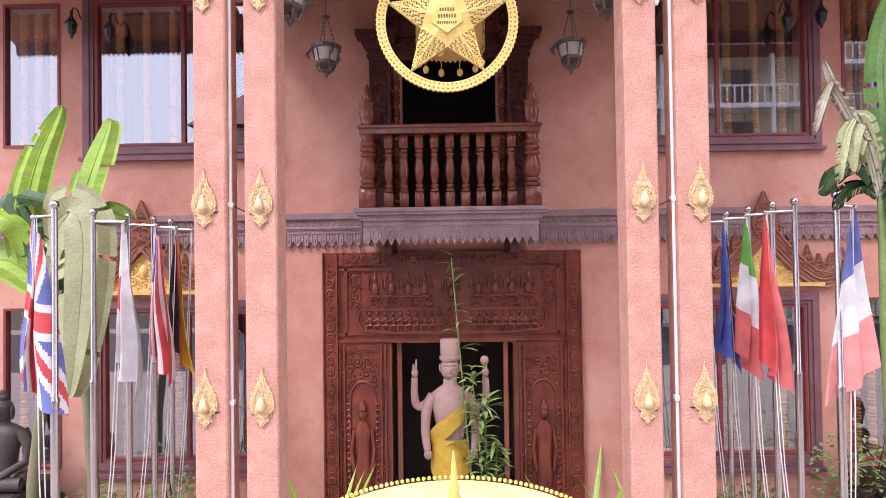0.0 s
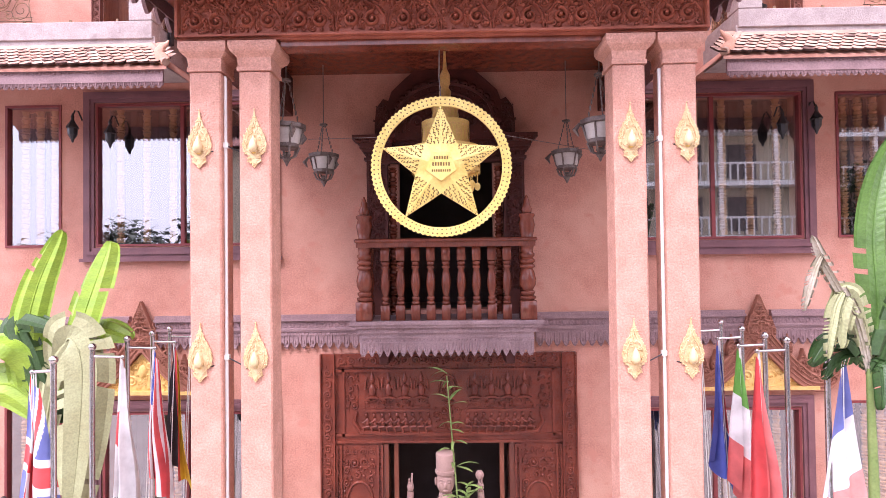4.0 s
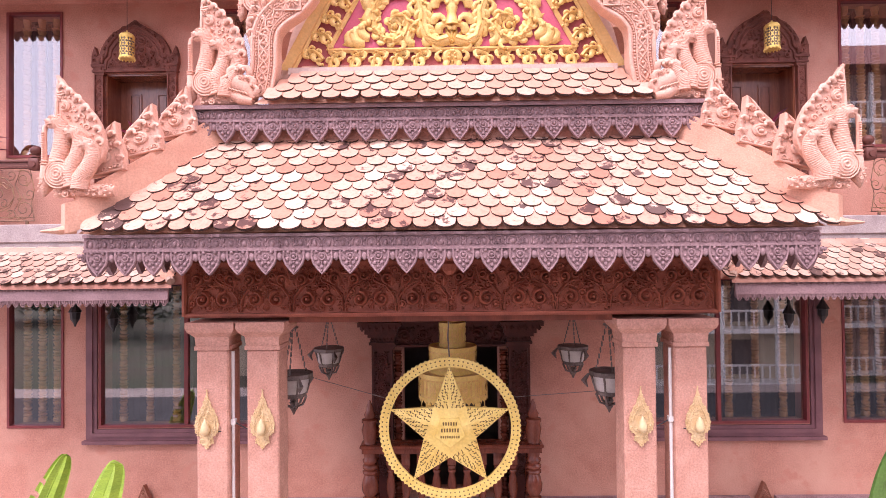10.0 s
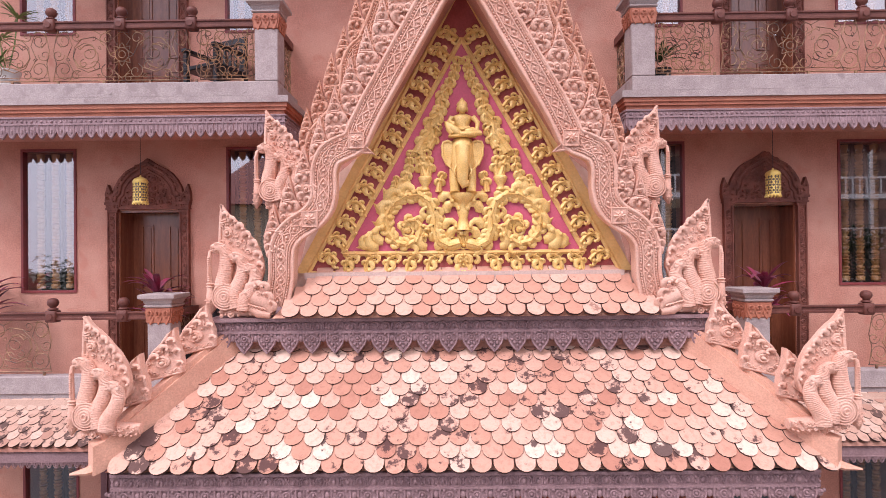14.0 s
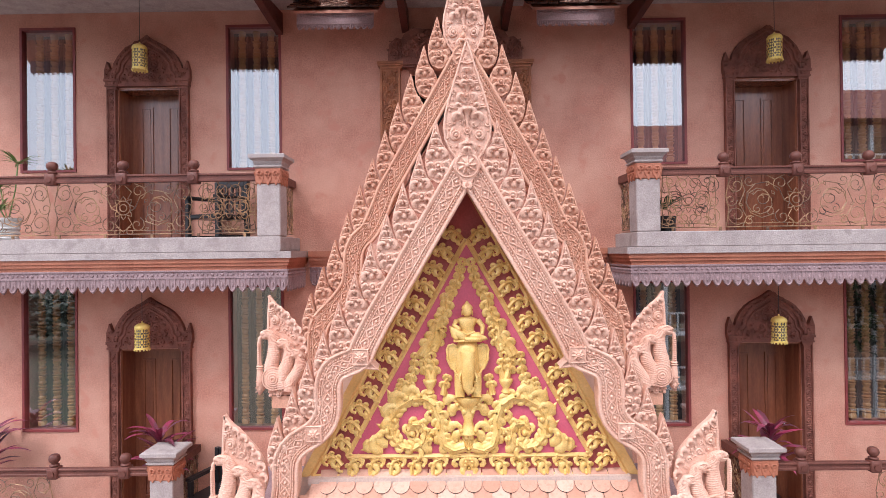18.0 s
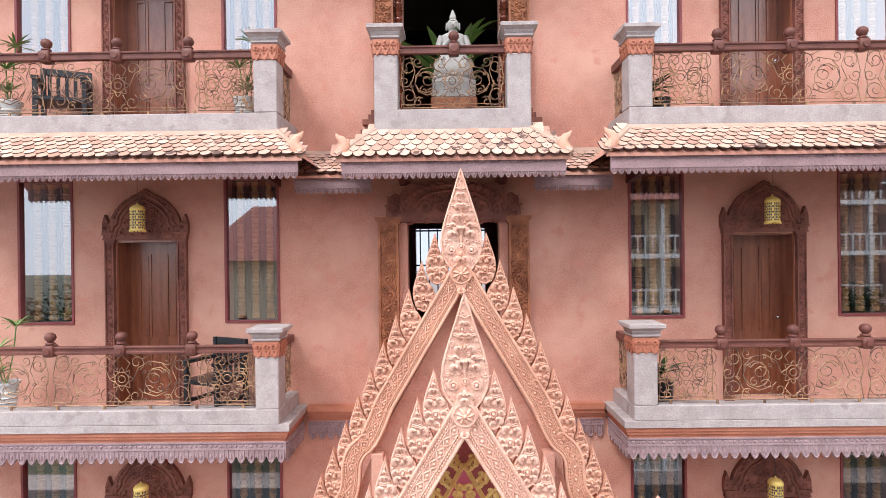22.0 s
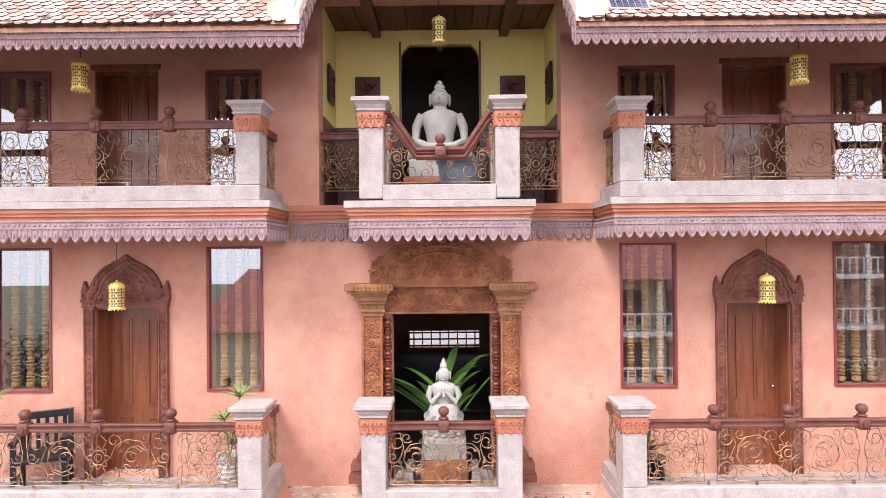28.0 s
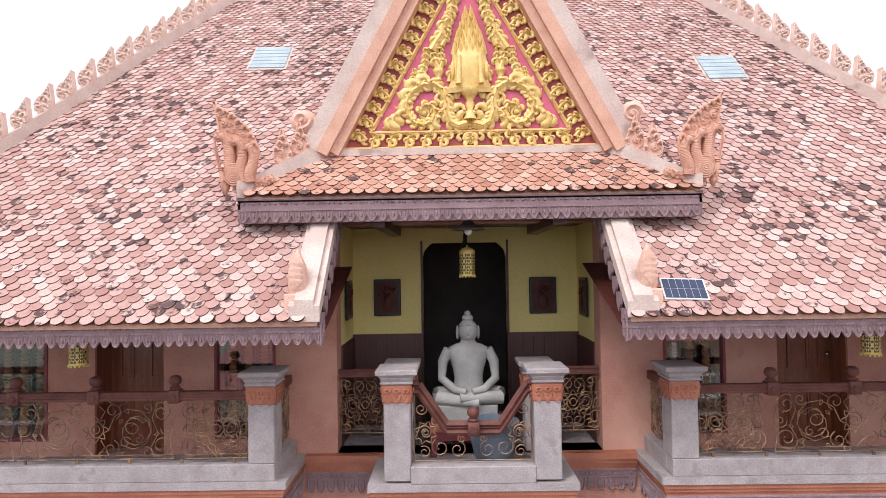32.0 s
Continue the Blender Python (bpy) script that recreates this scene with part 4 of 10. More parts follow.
def wing(s, lv, x_in, with_slab):
    z = LEVELS[lv]
    ztop = z + 0.16
    Y = -0.79
    if with_slab:
        slab(*sorted((s * (x_in - 0.11), s * (HALF + 0.2))), z, Y)
    else:
        solo("balcony_slab", Mesh().box(s * (x_in - 0.02), s * (HALF + 0.2), Y + 0.02, 0.0, z - 0.25, z), GREY, "grey cement balcony floor above a tiled skirt roof", "balcony", "balcony slabs")
    kerb = Mesh().box(s * x_in, s * (HALF + 0.2), Y, Y + 0.16, z - (0 if with_slab else 0.03), ztop, 0.008)
    kerb.box(s * x_in, s * (x_in + 0.16), Y + 0.162, -0.002, z - (0 if with_slab else 0.03), ztop, 0.008)
    for k in (0.85, 2.3):
        kerb.tube([(s * (x_in + k - 0.5), Y - 0.006, z + 0.05), (s * (x_in + k - 0.5), Y + 0.01, z + 0.05)], 0.016, seg=6, normal=(1, 0, 0))
    solo("kerb", kerb, GREY, "low rough grey cement balcony kerb", "kerb", "balcony kerbs")
    px = s * (x_in + 0.125)
    balcony_post(px, Y + 0.125, ztop, z + 1.02)
    t = thing("balcony_railing", "gilded wrought-iron scroll railing with a red-brown wooden handrail", "railing", "balcony railings", at=(0, 0, 0))
    zr = z + 0.755
    Yr = Y + 0.06
    part("handrail", rail_bar(*sorted((s * (x_in + 0.252), s * (HALF + 0.2))), Yr, zr), RAILWOOD, t)
    xs = [2.82 + 0.765 * k for k in range(5) if 2.82 + 0.765 * k > x_in + 0.4]
    for x in xs:
        o = part("newel", NEWEL, RAILWOOD, t)
        o.location = (s * x, Yr, zr - 0.012)
    for k in range(3):
        cx = 3.585 + 1.53 * (k - 0)
        cx = {0: 3.585, 1: 5.115, 2: 2.4}[k]
        if cx - 0.6 < x_in and k != 2:
            continue
        if k == 2 and x_in > 2.2:
            continue
        o = part("scroll_panel", PANEL if k < 2 else PANEL_SIDE, IRON, t)
        o.location = (s * (cx if k < 2 else x_in + 0.25 + 0.32), Yr, ztop + 0.03)
        if k == 2:
            o.scale = (0.97, 1, 1)
    for k in range(8):
        x = x_in + 0.4 + k * 0.5
        if x < HALF:
            part("foot", Mesh().box(s * x - 0.012, s * x + 0.012, Yr - 0.008, Yr + 0.008, ztop - 0.005, ztop + 0.045), IRON, t)
    # the return to the wall
    t2 = thing("side_railing", "short wrought-iron railing that returns to the wall", "railing", "balcony returns")
    part("handrail", Mesh().box(s * (x_in + 0.045), s * (x_in + 0.115), Y + 0.252, -0.002, zr, zr + 0.085), RAILWOOD, t2)
    o = part("side_panel", PANEL_SIDE, IRON, t2)
    o.matrix_local = Matrix.Translation((s * (x_in + 0.08), Y / 2 + 0.12, ztop + 0.03)) @ pose(0, 0, 0, 0, 0, 90) @ Matrix.Diagonal((0.86, 1, 1, 1))


for s in (-1, 1):
    wing(s, 2, 3.05, False)
    wing(s, 3, 1.88, True)
    wing(s, 4, 1.86, False)
    wing(s, 5, 1.86, True)

# cornice on the recessed centre wall at third and fifth floor
for z in (10.25, 16.55):
    t = thing("wall_cornice", "orange and mauve cornice with a carved fringe along the wall", "cornice", "wall cornices", kind="structure")
    for s in (-1, 1):
        a, b = sorted((s * 1.76, s * (0.9 if z > 12 else 0.02)))
        m = Mesh()
        for o, za, zb in ((0.10, 0.07, 0.0), (0.08, 0.115, 0.07), (0.06, 0.15, 0.115), (0.04, 0.19, 0.15)):
            m.box(a, b, -o, 0.0, z - za, z - zb)
        part("moulding", m, ORANGE if z < 12 else ORANGE, t)
        part("fringe", fringe_mesh(a, b, -0.03, z - 0.19, z - 0.42, 0.107), PURPLE, t)

# ---- skirt roofs under the second and fourth floors ----
def skirt(x0, x1, ztop, ybase, yeave, drop, hip0, hip1, fr=0.17, group="skirt roofs", tile=None):
    """A narrow tiled roof along x from ybase out to yeave; hip0 and hip1 say how far its ends run out."""
    t = thing("skirt_roof", "narrow clay-tiled skirt roof with a dark carved fringe below it", "roof", group)
    ze = ztop - drop
    e0, e1 = x0 - hip0, x1 + hip1
    q = Mesh().add([(e0, yeave, ze), (e1, yeave, ze), (x1, ybase, ztop), (x0, ybase, ztop), (e0, yeave, ze - 0.03), (e1, yeave, ze - 0.03), (x1, ybase, ztop - 0.03), (x0, ybase, ztop - 0.03)],
                   [(0, 1, 2, 3), (4, 7, 6, 5), (0, 4, 5, 1), (1, 5, 6, 2), (0, 3, 7, 4)])
    for sg, xa, xb, hp in ((-1, x0, e0, hip0), (1, x1, e1, hip1)):
        if hp:
            q.add([(xb, yeave, ze), (xa, ybase, ztop), (xa, 0, ztop), (xb, 0, ze)], [(0, 1, 2, 3)])
    part("deck", q, PLASTER, t)
    sl = math.hypot(yeave - ybase, drop)
    n = max(2, round(sl / 0.082))
    keep = lambda u, v: e0 + u > e0 + hip0 * v / sl - 0.02 and e0 + u < e1 - hip1 * v / sl + 0.02
    lay_tiles(t, slope_tiles((e0, yeave, ze - 0.005), (1, 0, 0), (0, ybase - yeave, drop), e1 - e0, sl - 0.05, keep, gap=sl / n, w=0.116), tile or TILESK, 0.116)
    for sg, xa, xb, hp in ((-1, x0, e0, hip0), (1, x1, e1, hip1)):
        if hp:
            part("hip_ridge", Mesh().tube([(xa, ybase, ztop + 0.03), (xb, yeave - 0.01, ze + 0.035)], 0.038, seg=8), TANLIME, t)
            fm = Mesh()
            fm.tube([(sg * 0.03, 0, 0), (-sg * 0.02, 0, 0.05), (-sg * 0.035, 0, 0.1), (0, 0, 0.15), (sg * 0.04, 0, 0.175), (sg * 0.06, 0, 0.21)], [0.055, 0.06, 0.052, 0.04, 0.024, 0.006], seg=9, flat=0.6)
            f = part("ridge_finial", fm, PINKD, t, "small clay flame finial", True)
            f.location = (xb * 0.86 + xa * 0.14, yeave + 0.03, ze + 0.055)
    q = 0.32 if ybase < -0.5 else 0.25
    lo = lambda x, hp, o: (x + hp * q, ybase + (yeave - ybase) * q, ztop - drop * q + o)
    ap = Mesh().add([lo(x0, -hip0, 0.055), lo(x1, hip1, 0.055), (x1 + 0.01, ybase - 0.01, ztop + 0.055), (x0 - 0.01, ybase - 0.01, ztop + 0.055), lo(x0, -hip0, 0.0), lo(x1, hip1, 0.0), (x1, ybase, ztop), (x0, ybase, ztop)],
                    [(0, 1, 2, 3), (0, 4, 5, 1), (1, 5, 6, 2), (0, 3, 7, 4), (3, 2, 6, 7)])
    part("ridge", ap, TANLIME, t, "tan rendered apron above the tiles")
    part("fringe", fringe_mesh(e0 + 0.05, e1 - 0.05, yeave + 0.03, ze - 0.01, ze - fr - 0.02, 0.07, rich=1, solid=0.72), PURPLE, t, "dark purple carved fringe board")
    raf = Mesh()
    k = 2
    for i in range(k):
        x = e0 + 0.6 + (e1 - e0 - 1.2) * i / (k - 1) if hip0 and hip1 else (e1 - 0.6 if hip1 else e0 + 0.6) + 0.1 * i
        if not (hip0 or hip1) or (i and not (hip0 and hip1)):
            continue
        raf.add([(x - 0.04, yeave + 0.08, ze - 0.06), (x + 0.04, yeave + 0.08, ze - 0.06), (x + 0.04, 0, ze - 0.16), (x - 0.04, 0, ze - 0.16), (x - 0.04, yeave + 0.08, ze - 0.02), (x + 0.04, yeave + 0.08, ze - 0.02), (x + 0.04, 0, ze + 0.1), (x - 0.04, 0, ze + 0.1)],
                [(0, 1, 5, 4), (0, 4, 7, 3), (1, 2, 6, 5), (0, 3, 2, 1)])
    if raf.v and ztop > 10:
        part("bracket", raf, WOOD, t)
    return t


for s in (-1, 1):
    if s < 0:
        skirt(-HALF - 0.2, -1.86, 13.32, -0.79, -1.2, 0.31, 0, 0.36)
        skirt(-HALF - 0.2, -3.05, 6.98, -0.79, -1.2, 0.33, 0, 0.36)
    else:
        skirt(1.86, HALF + 0.2, 13.32, -0.79, -1.2, 0.31, 0.36, 0)
        skirt(3.05, HALF + 0.2, 6.98, -0.79, -1.2, 0.33, 0.36, 0)
    a, b = sorted((s * 0.86, s * 1.82))
    skirt(a, b, 13.22, -0.02, -0.5, 0.3, 0, 0, group="valley roofs")
skirt(-0.82, 0.82, 13.32, -0.80, -1.06, 0.31, 0.37, 0.37)

# ---- fourth floor centre balcony ----
solo("balcony_slab", Mesh().box(-0.82, 0.82, -0.8, 0.0, 13.15, 13.4), GREY, "grey cement centre balcony floor", "balcony", "balcony slabs")
solo("kerb", Mesh().box(-0.59, 0.59, -0.83, -0.67, 13.3, 13.56, 0.008), GREY, "low grey cement kerb between the posts", "kerb", "balcony kerbs")

# ---- portico roof ----
GX = 0.04
def pendant_shape():
    m = Mesh()
    out = [(-0.07, 0.03), (-0.074, -0.03), (-0.058, -0.075), (-0.026, -0.118), (0, -0.145), (0.026, -0.118), (0.058, -0.075), (0.074, -0.03), (0.07, 0.03)]
    m.prism(out, -0.012, 0.012)
    m.tube([(x * 0.93, -0.014, z * 0.95) for x, z in out], 0.0085, seg=5)
    boss(m, 0, -0.025, 0.03, -0.012, 0.018)
    for x, z, r in ((-0.022, -0.07, 0.015), (0.022, -0.07, 0.015), (0, -0.094, 0.014), (-0.042, -0.045, 0.012), (0.042, -0.045, 0.012), (-0.038, 0.006, 0.014), (0.038, 0.006, 0.014), (0, 0.018, 0.013), (0, -0.118, 0.009), (0, -0.062, 0.009)):
        m.ball(x, -0.014, z, r, 0.014, r, seg=6, rings=3)
    return m


PENDANT = pendant_shape().data("pendant", PURPLE, True)


def big_fringe(t, length, n, m0, top):
    """The rich carved eave board with hanging pendants; m0 sets it in the world, running along its x from 0."""
    b = Mesh().box(0, length, 0, 0.03, top - 0.17, top)
    b.box(0, length, -0.02, 0, top - 0.02, top)
    b.box(0, length, -0.014, 0, top - 0.115, top - 0.098)
    u = length / n
    for i in range(n * 2):
        x = (i + 0.5) * u / 2
        b.tube([(x + 0.032 * math.cos(a), -0.002, top - 0.065 + 0.036 * math.sin(a)) for a in [math.pi * (-0.15 + 1.3 * k / 8) for k in range(9)]], 0.008, seg=4)
        b.ball(x, 0, top - 0.068, 0.016, 0.016, 0.022, seg=5, rings=3)
        b.ball(x + u / 4, 0, top - 0.045, 0.011, 0.012, 0.014, seg=5, rings=3)
        b.ball(x + u / 4, 0, top - 0.082, 0.009, 0.012, 0.012, seg=5, rings=3)
    for i in range(n + 1):
        b.ball(i * u, 0, top - 0.155, 0.024, 0.016, 0.03, seg=6, rings=3)
        b.ball(i * u - 0.03, 0, top - 0.14, 0.016, 0.012, 0.016, seg=5, rings=3)
        b.ball(i * u + 0.03, 0, top - 0.14, 0.016, 0.012, 0.016, seg=5, rings=3)
    w = Mesh().merge(b, m0)
    part("fringe_board", w, PURPLE, t, "purple carved eave board", True)
    for i in range(n):
        o = part("pendant", PENDANT, PURPLE, t)
        o.matrix_local = m0 @ Matrix.Translation(((i + 0.5) * u, 0.008, top - 0.13))


roof = thing("portico_roof", "pitched clay-tiled portico roof of round-ended tiles with dark stains", "roof")
deck = Mesh().add([(-2.46, -2.93, 7.07), (2.46, -2.93, 7.07), (1.7, -2.18, 7.83), (-1.7, -2.18, 7.83), (-2.46, 0, 7.07), (2.46, 0, 7.07), (1.7, 0, 7.83), (-1.7, 0, 7.83)],
                  [(0, 1, 2, 3), (0, 3, 7, 4), (1, 5, 6, 2), (3, 2, 6, 7)])
part("deck", deck, PINKD, roof)
keep = lambda u, v: u > v * 0.715 + 0.02 and u < 5.0 - v * 0.715 - 0.02
lay_tiles(roof, slope_tiles((-2.5, -2.97, 7.055), (1, 0, 0), (0, 0.75, 0.76), 5.0, 1.07, keep, gap=0.098), TILE)
big_fringe(roof, 4.84, 26, Matrix.Translation((-2.42, -2.93, 0)), 7.06)
big_fringe(roof, 2.5, 13, Matrix.Translation((-2.42, -0.42, 0)) @ pose(0, 0, 0, 0, 0, -90), 7.06)
big_fringe(roof, 2.5, 13, Matrix.Translation((2.42, -2.92, 0)) @ pose(0, 0, 0, 0, 0, 90), 7.06)
bd = Mesh()
for k in range(14):
    bd.box(-2.4 + 0.345 * k, -2.4 + 0.345 * k + 0.33, -2.9, -2.34, 6.925 + (k % 2) * 0.004, 6.95)
part("soffit_boards", bd, REDWOOD, roof)


def sweep_rect(m, pts, across, w, h):
    rows = []
    a = Vector(across).normalized()
    for p in pts:
        p = Vector(p)
        rows.append([p - a * w, p + a * w, p + a * w + Vector((0, 0, h)), p - a * w + Vector((0, 0, h))])
    return m.loft(rows, caps=True)


def flame_leaf(h=0.46, depth=0.075):
    """A carved flame-shaped crocket: root at the origin, upright in x, z, outward to +x, its face toward -y."""
    m = Mesh()
    out = [(0.0, 0.0), (0.09, 0.05), (0.155, 0.14), (0.195, 0.26), (0.2, 0.38), (0.175, 0.52), (0.125, 0.66), (0.07, 0.8), (0.03, 0.92), (0.012, 1.0),
           (-0.014, 0.9), (-0.04, 0.77), (-0.085, 0.64), (-0.15, 0.53), (-0.225, 0.43), (-0.265, 0.33), (-0.255, 0.2), (-0.19, 0.08), (-0.09, 0.01)]
    pts = [(x * h, z * h) for x, z in out]
    y = -depth * 0.4
    m.prism(pts, y, depth * 0.6)
    rim = [(x * 0.94 - 0.002, y, z * 0.975 + 0.006) for x, z in pts]
    m.tube(rim + rim[:1], h * 0.02, seg=5)
    q = lambda x, z: (x * h, z * h)
    # a spiral with a bead at the root, paired curls, a banded neck and small leaves to the tip
    relief_coil(m, -0.02 * h, 0.27 * h, 0.13 * h, y - 0.004, 0.026 * h, -2.2, -1, 1.1, 0, seg=6)
    boss(m, -0.02 * h, 0.275 * h, 0.075 * h, y - 0.006, 0.032, 10)
    for x, z, an, l, w in ((0.07, 0.1, 0.5, 0.16, 1), (0.13, 0.24, 0.9, 0.13, 1), (-0.13, 0.12, 2.6, 0.17, -1), (-0.19, 0.25, 2.2, 0.14, -1), (0.1, 0.4, 0.6, 0.17, 1), (-0.1, 0.42, 2.6, 0.18, -1),
                           (0.05, 0.62, 0.7, 0.12, 1), (-0.03, 0.62, 2.5, 0.11, -1), (0.02, 0.73, 0.8, 0.09, 1), (0.0, 0.08, 1.5, 0.12, 1)):
        hook(m, x * h, z * h, an, l * h, y, 0.026, w)
    for x, z, r in ((0.0, 0.455, 0.06), (0.1, 0.5, 0.036), (-0.1, 0.5, 0.034), (0.01, 0.67, 0.032), (0.02, 0.79, 0.024), (0.012, 0.86, 0.017), (0.16, 0.36, 0.024), (-0.21, 0.36, 0.024), (0.17, 0.27, 0.02), (-0.22, 0.28, 0.02), (-0.15, 0.07, 0.02), (0.1, 0.06, 0.02)):
        m.ball(x * h, y - 0.004, z * h, r * h, 0.026, r * h, seg=7, rings=4)
    for z, w in ((0.555, 0.115), (0.585, 0.1)):
        m.tube([(-w * 0.75 * h, y - 0.01, (z + 0.02) * h), (0.015 * h, y - 0.022, z * h), (w * h, y - 0.01, (z + 0.015) * h)], 0.011 * h, seg=5)
    m.tube([(0.012 * h, y - 0.008, 0.8 * h), (0.014 * h, y - 0.004, 0.97 * h)], [0.018 * h, 0.006 * h], seg=5)
    return m


def naga_shape(makara=False):
    """A three-headed serpent finial under a carved crown, rearing toward -x; its root at the origin."""
    m = Mesh()
    hood = [(-0.406, 0.88), (-0.372, 0.83), (-0.345, 0.8), (-0.3, 0.765), (-0.25, 0.715), (-0.2, 0.655), (-0.15, 0.6), (-0.11, 0.53), (-0.082, 0.45), (-0.07, 0.36), (-0.095, 0.28), (-0.17, 0.2), (-0.3, 0.28), (-0.39, 0.45), (-0.425, 0.55), (-0.418, 0.72)]
    m.prism(hood, -0.028, 0.035)
    m.tube([(x, -0.028, z) for x, z in hood[:11]], 0.014, seg=6)
    m.tube([(x + 0.012, -0.028, z) for x, z in (hood[0], hood[15], hood[14])], 0.014, seg=6)
    hold = [(-0.35, 0.655, 0.05), (-0.38, 0.78, 0.02)]
    relief_coil(m, -0.35, 0.655, 0.056, -0.034, 0.013, 2.0, -1, 1.1, 0, seg=6)
    boss(m, -0.35, 0.655, 0.034, -0.036, 0.03, 10)
    for x, z, an, l in ((-0.365, 0.8, -0.5, 0.06), (-0.315, 0.755, -0.5, 0.075), (-0.26, 0.7, -0.55, 0.085), (-0.205, 0.635, -0.6, 0.085), (-0.155, 0.57, -0.7, 0.085), (-0.115, 0.49, -0.9, 0.08), (-0.095, 0.41, -1.1, 0.075)):
        hook(m, x - 0.02, z - 0.01, an + 1.9, l, -0.03, 0.028, -1)
        hold.append((x - 0.015, z, 0.026))
    for z in (0.735, 0.755):
        m.tube([(-0.412, -0.032, z + 0.006), (-0.385, -0.045, z), (-0.355, -0.034, z + 0.012)], 0.007, seg=5)
    crown = [(-0.41, 0.56), (-0.405, 0.82), (-0.33, 0.76), (-0.2, 0.62), (-0.12, 0.5), (-0.09, 0.38), (-0.15, 0.42), (-0.22, 0.5), (-0.31, 0.57)]
    carve(m, crown, -0.028, (0.034, 0.027, 0.02, 0.014, 0.01), 0.03, 5, hold, tries=260, edge=0.7)
    for i, (nk, rad) in enumerate((
            ([(-0.405, 0.53), (-0.372, 0.525), (-0.35, 0.46), (-0.358, 0.35), (-0.378, 0.23), (-0.34, 0.1)], [0.04, 0.046, 0.052, 0.058, 0.066, 0.07]),
            ([(-0.26, 0.452), (-0.228, 0.44), (-0.21, 0.375), (-0.228, 0.285), (-0.275, 0.18), (-0.26, 0.07)], [0.036, 0.043, 0.05, 0.056, 0.062, 0.066]),
            ([(-0.15, 0.362), (-0.12, 0.345), (-0.11, 0.285), (-0.138, 0.205), (-0.19, 0.125), (-0.2, 0.05)], [0.034, 0.04, 0.047, 0.053, 0.058, 0.06]))):
        y = -0.05 - 0.022 * i
        path = smooth_path([Vector(p) for p in nk], 7)
        n = len(path)
        rr = [rad[min(5, k // 7)] + (rad[min(5, k // 7 + 1)] - rad[min(5, k // 7)]) * (k % 7) / 7 for k in range(n)]
        m.tube([(p.x, y, p.y) for p in path], rr, seg=12)
        for k in range(4, n - 2):
            d = (path[k + 1] - path[k - 1]).normalized()
            sd = Vector((-d.y, d.x)) * rr[k]
            m.tube([(path[k].x + sd.x * math.sin(w), y - rr[k] * math.cos(w) * 1.0, path[k].y + sd.y * math.sin(w)) for w in (-1.4, -0.8, -0.2, 0.4, 1.0, 1.4)], 0.0042, seg=4)
        hx, hz = nk[0]
        m.ball(hx + 0.004, y - 0.002, hz + 0.012, 0.046, 0.044, 0.038, seg=12, rings=7)
        m.tube([(hx, y, hz + 0.018), (hx - 0.03, y, hz + 0.02), (hx - 0.055, y, hz + 0.014), (hx - 0.066, y, hz - 0.004)], [0.036, 0.03, 0.024, 0.013], seg=9)
        m.tube([(hx - 0.004, y, hz - 0.014), (hx - 0.03, y, hz - 0.02), (hx - 0.052, y, hz - 0.026)], [0.024, 0.018, 0.01], seg=8)
        m.tube([(hx + 0.02, y - 0.034, hz - 0.004), (hx - 0.02, y - 0.036, hz - 0.004), (hx - 0.05, y - 0.022, hz - 0.008)], 0.006, seg=5)
        boss(m, hx - 0.006, hz + 0.026, 0.015, y - 0.036, 0.012, 8)
        m.tube([(hx + 0.024, y - 0.03, hz + 0.034), (hx - 0.006, y - 0.036, hz + 0.047), (hx - 0.03, y - 0.028, hz + 0.04)], 0.008, seg=5)
        hook(m, hx + 0.03, hz + 0.0, -0.6, 0.05, y - 0.03, 0.012, 1)
        m.ball(hx - 0.06, y - 0.016, hz + 0.02, 0.012, 0.012, 0.01, seg=6, rings=3)
    for k in range(5):
        r = 0.098 - 0.02 * k
        m.tube([(-0.345 + r * math.cos(a), -0.112 - 0.006 * k, 0.155 + r * math.sin(a)) for a in [2 * math.pi * j / 20 for j in range(21)]], 0.007, seg=5, caps=False)
    m.ball(-0.345, -0.09, 0.155, 0.1, 0.045, 0.1, seg=16, rings=7)
    # the stream that falls from the first mouth
    m.tube([(-0.462, -0.05, 0.525), (-0.482, -0.05, 0.505), (-0.488, -0.05, 0.44), (-0.486, -0.05, 0.25)], [0.012, 0.016, 0.018, 0.019], seg=8)
    for k in range(14):
        m.ball(-0.487, -0.067, 0.46 - 0.0165 * k, 0.013, 0.012, 0.008, seg=6, rings=3)
    m.tube([(-0.486, -0.05, 0.25), (-0.48, -0.05, 0.17), (-0.475, -0.05, 0.06), (-0.49, -0.05, 0.0)], [0.022, 0.034, 0.042, 0.008], seg=8)
    for z in (0.255, 0.235, 0.165):
        m.ball(-0.482, -0.05, z, 0.036, 0.034, 0.009, seg=9, rings=4)
    carve(m, [(-0.515, 0.03), (-0.445, 0.03), (-0.45, 0.15), (-0.51, 0.15)], -0.086, (0.02, 0.014, 0.009), 0.016, 3, tries=90)
    m.tube([(-0.4, -0.02, 0.035), (-0.3, -0.04, 0.045), (-0.15, -0.04, 0.045), (0.02, -0.03, 0.04)], [0.04, 0.052, 0.052, 0.04], seg=9)
    carve(m, [(-0.4, -0.005), (0.03, -0.005), (0.03, 0.085), (-0.4, 0.085)], -0.088, (0.03, 0.023, 0.016, 0.011), 0.022, 8, tries=200, edge=0.6)
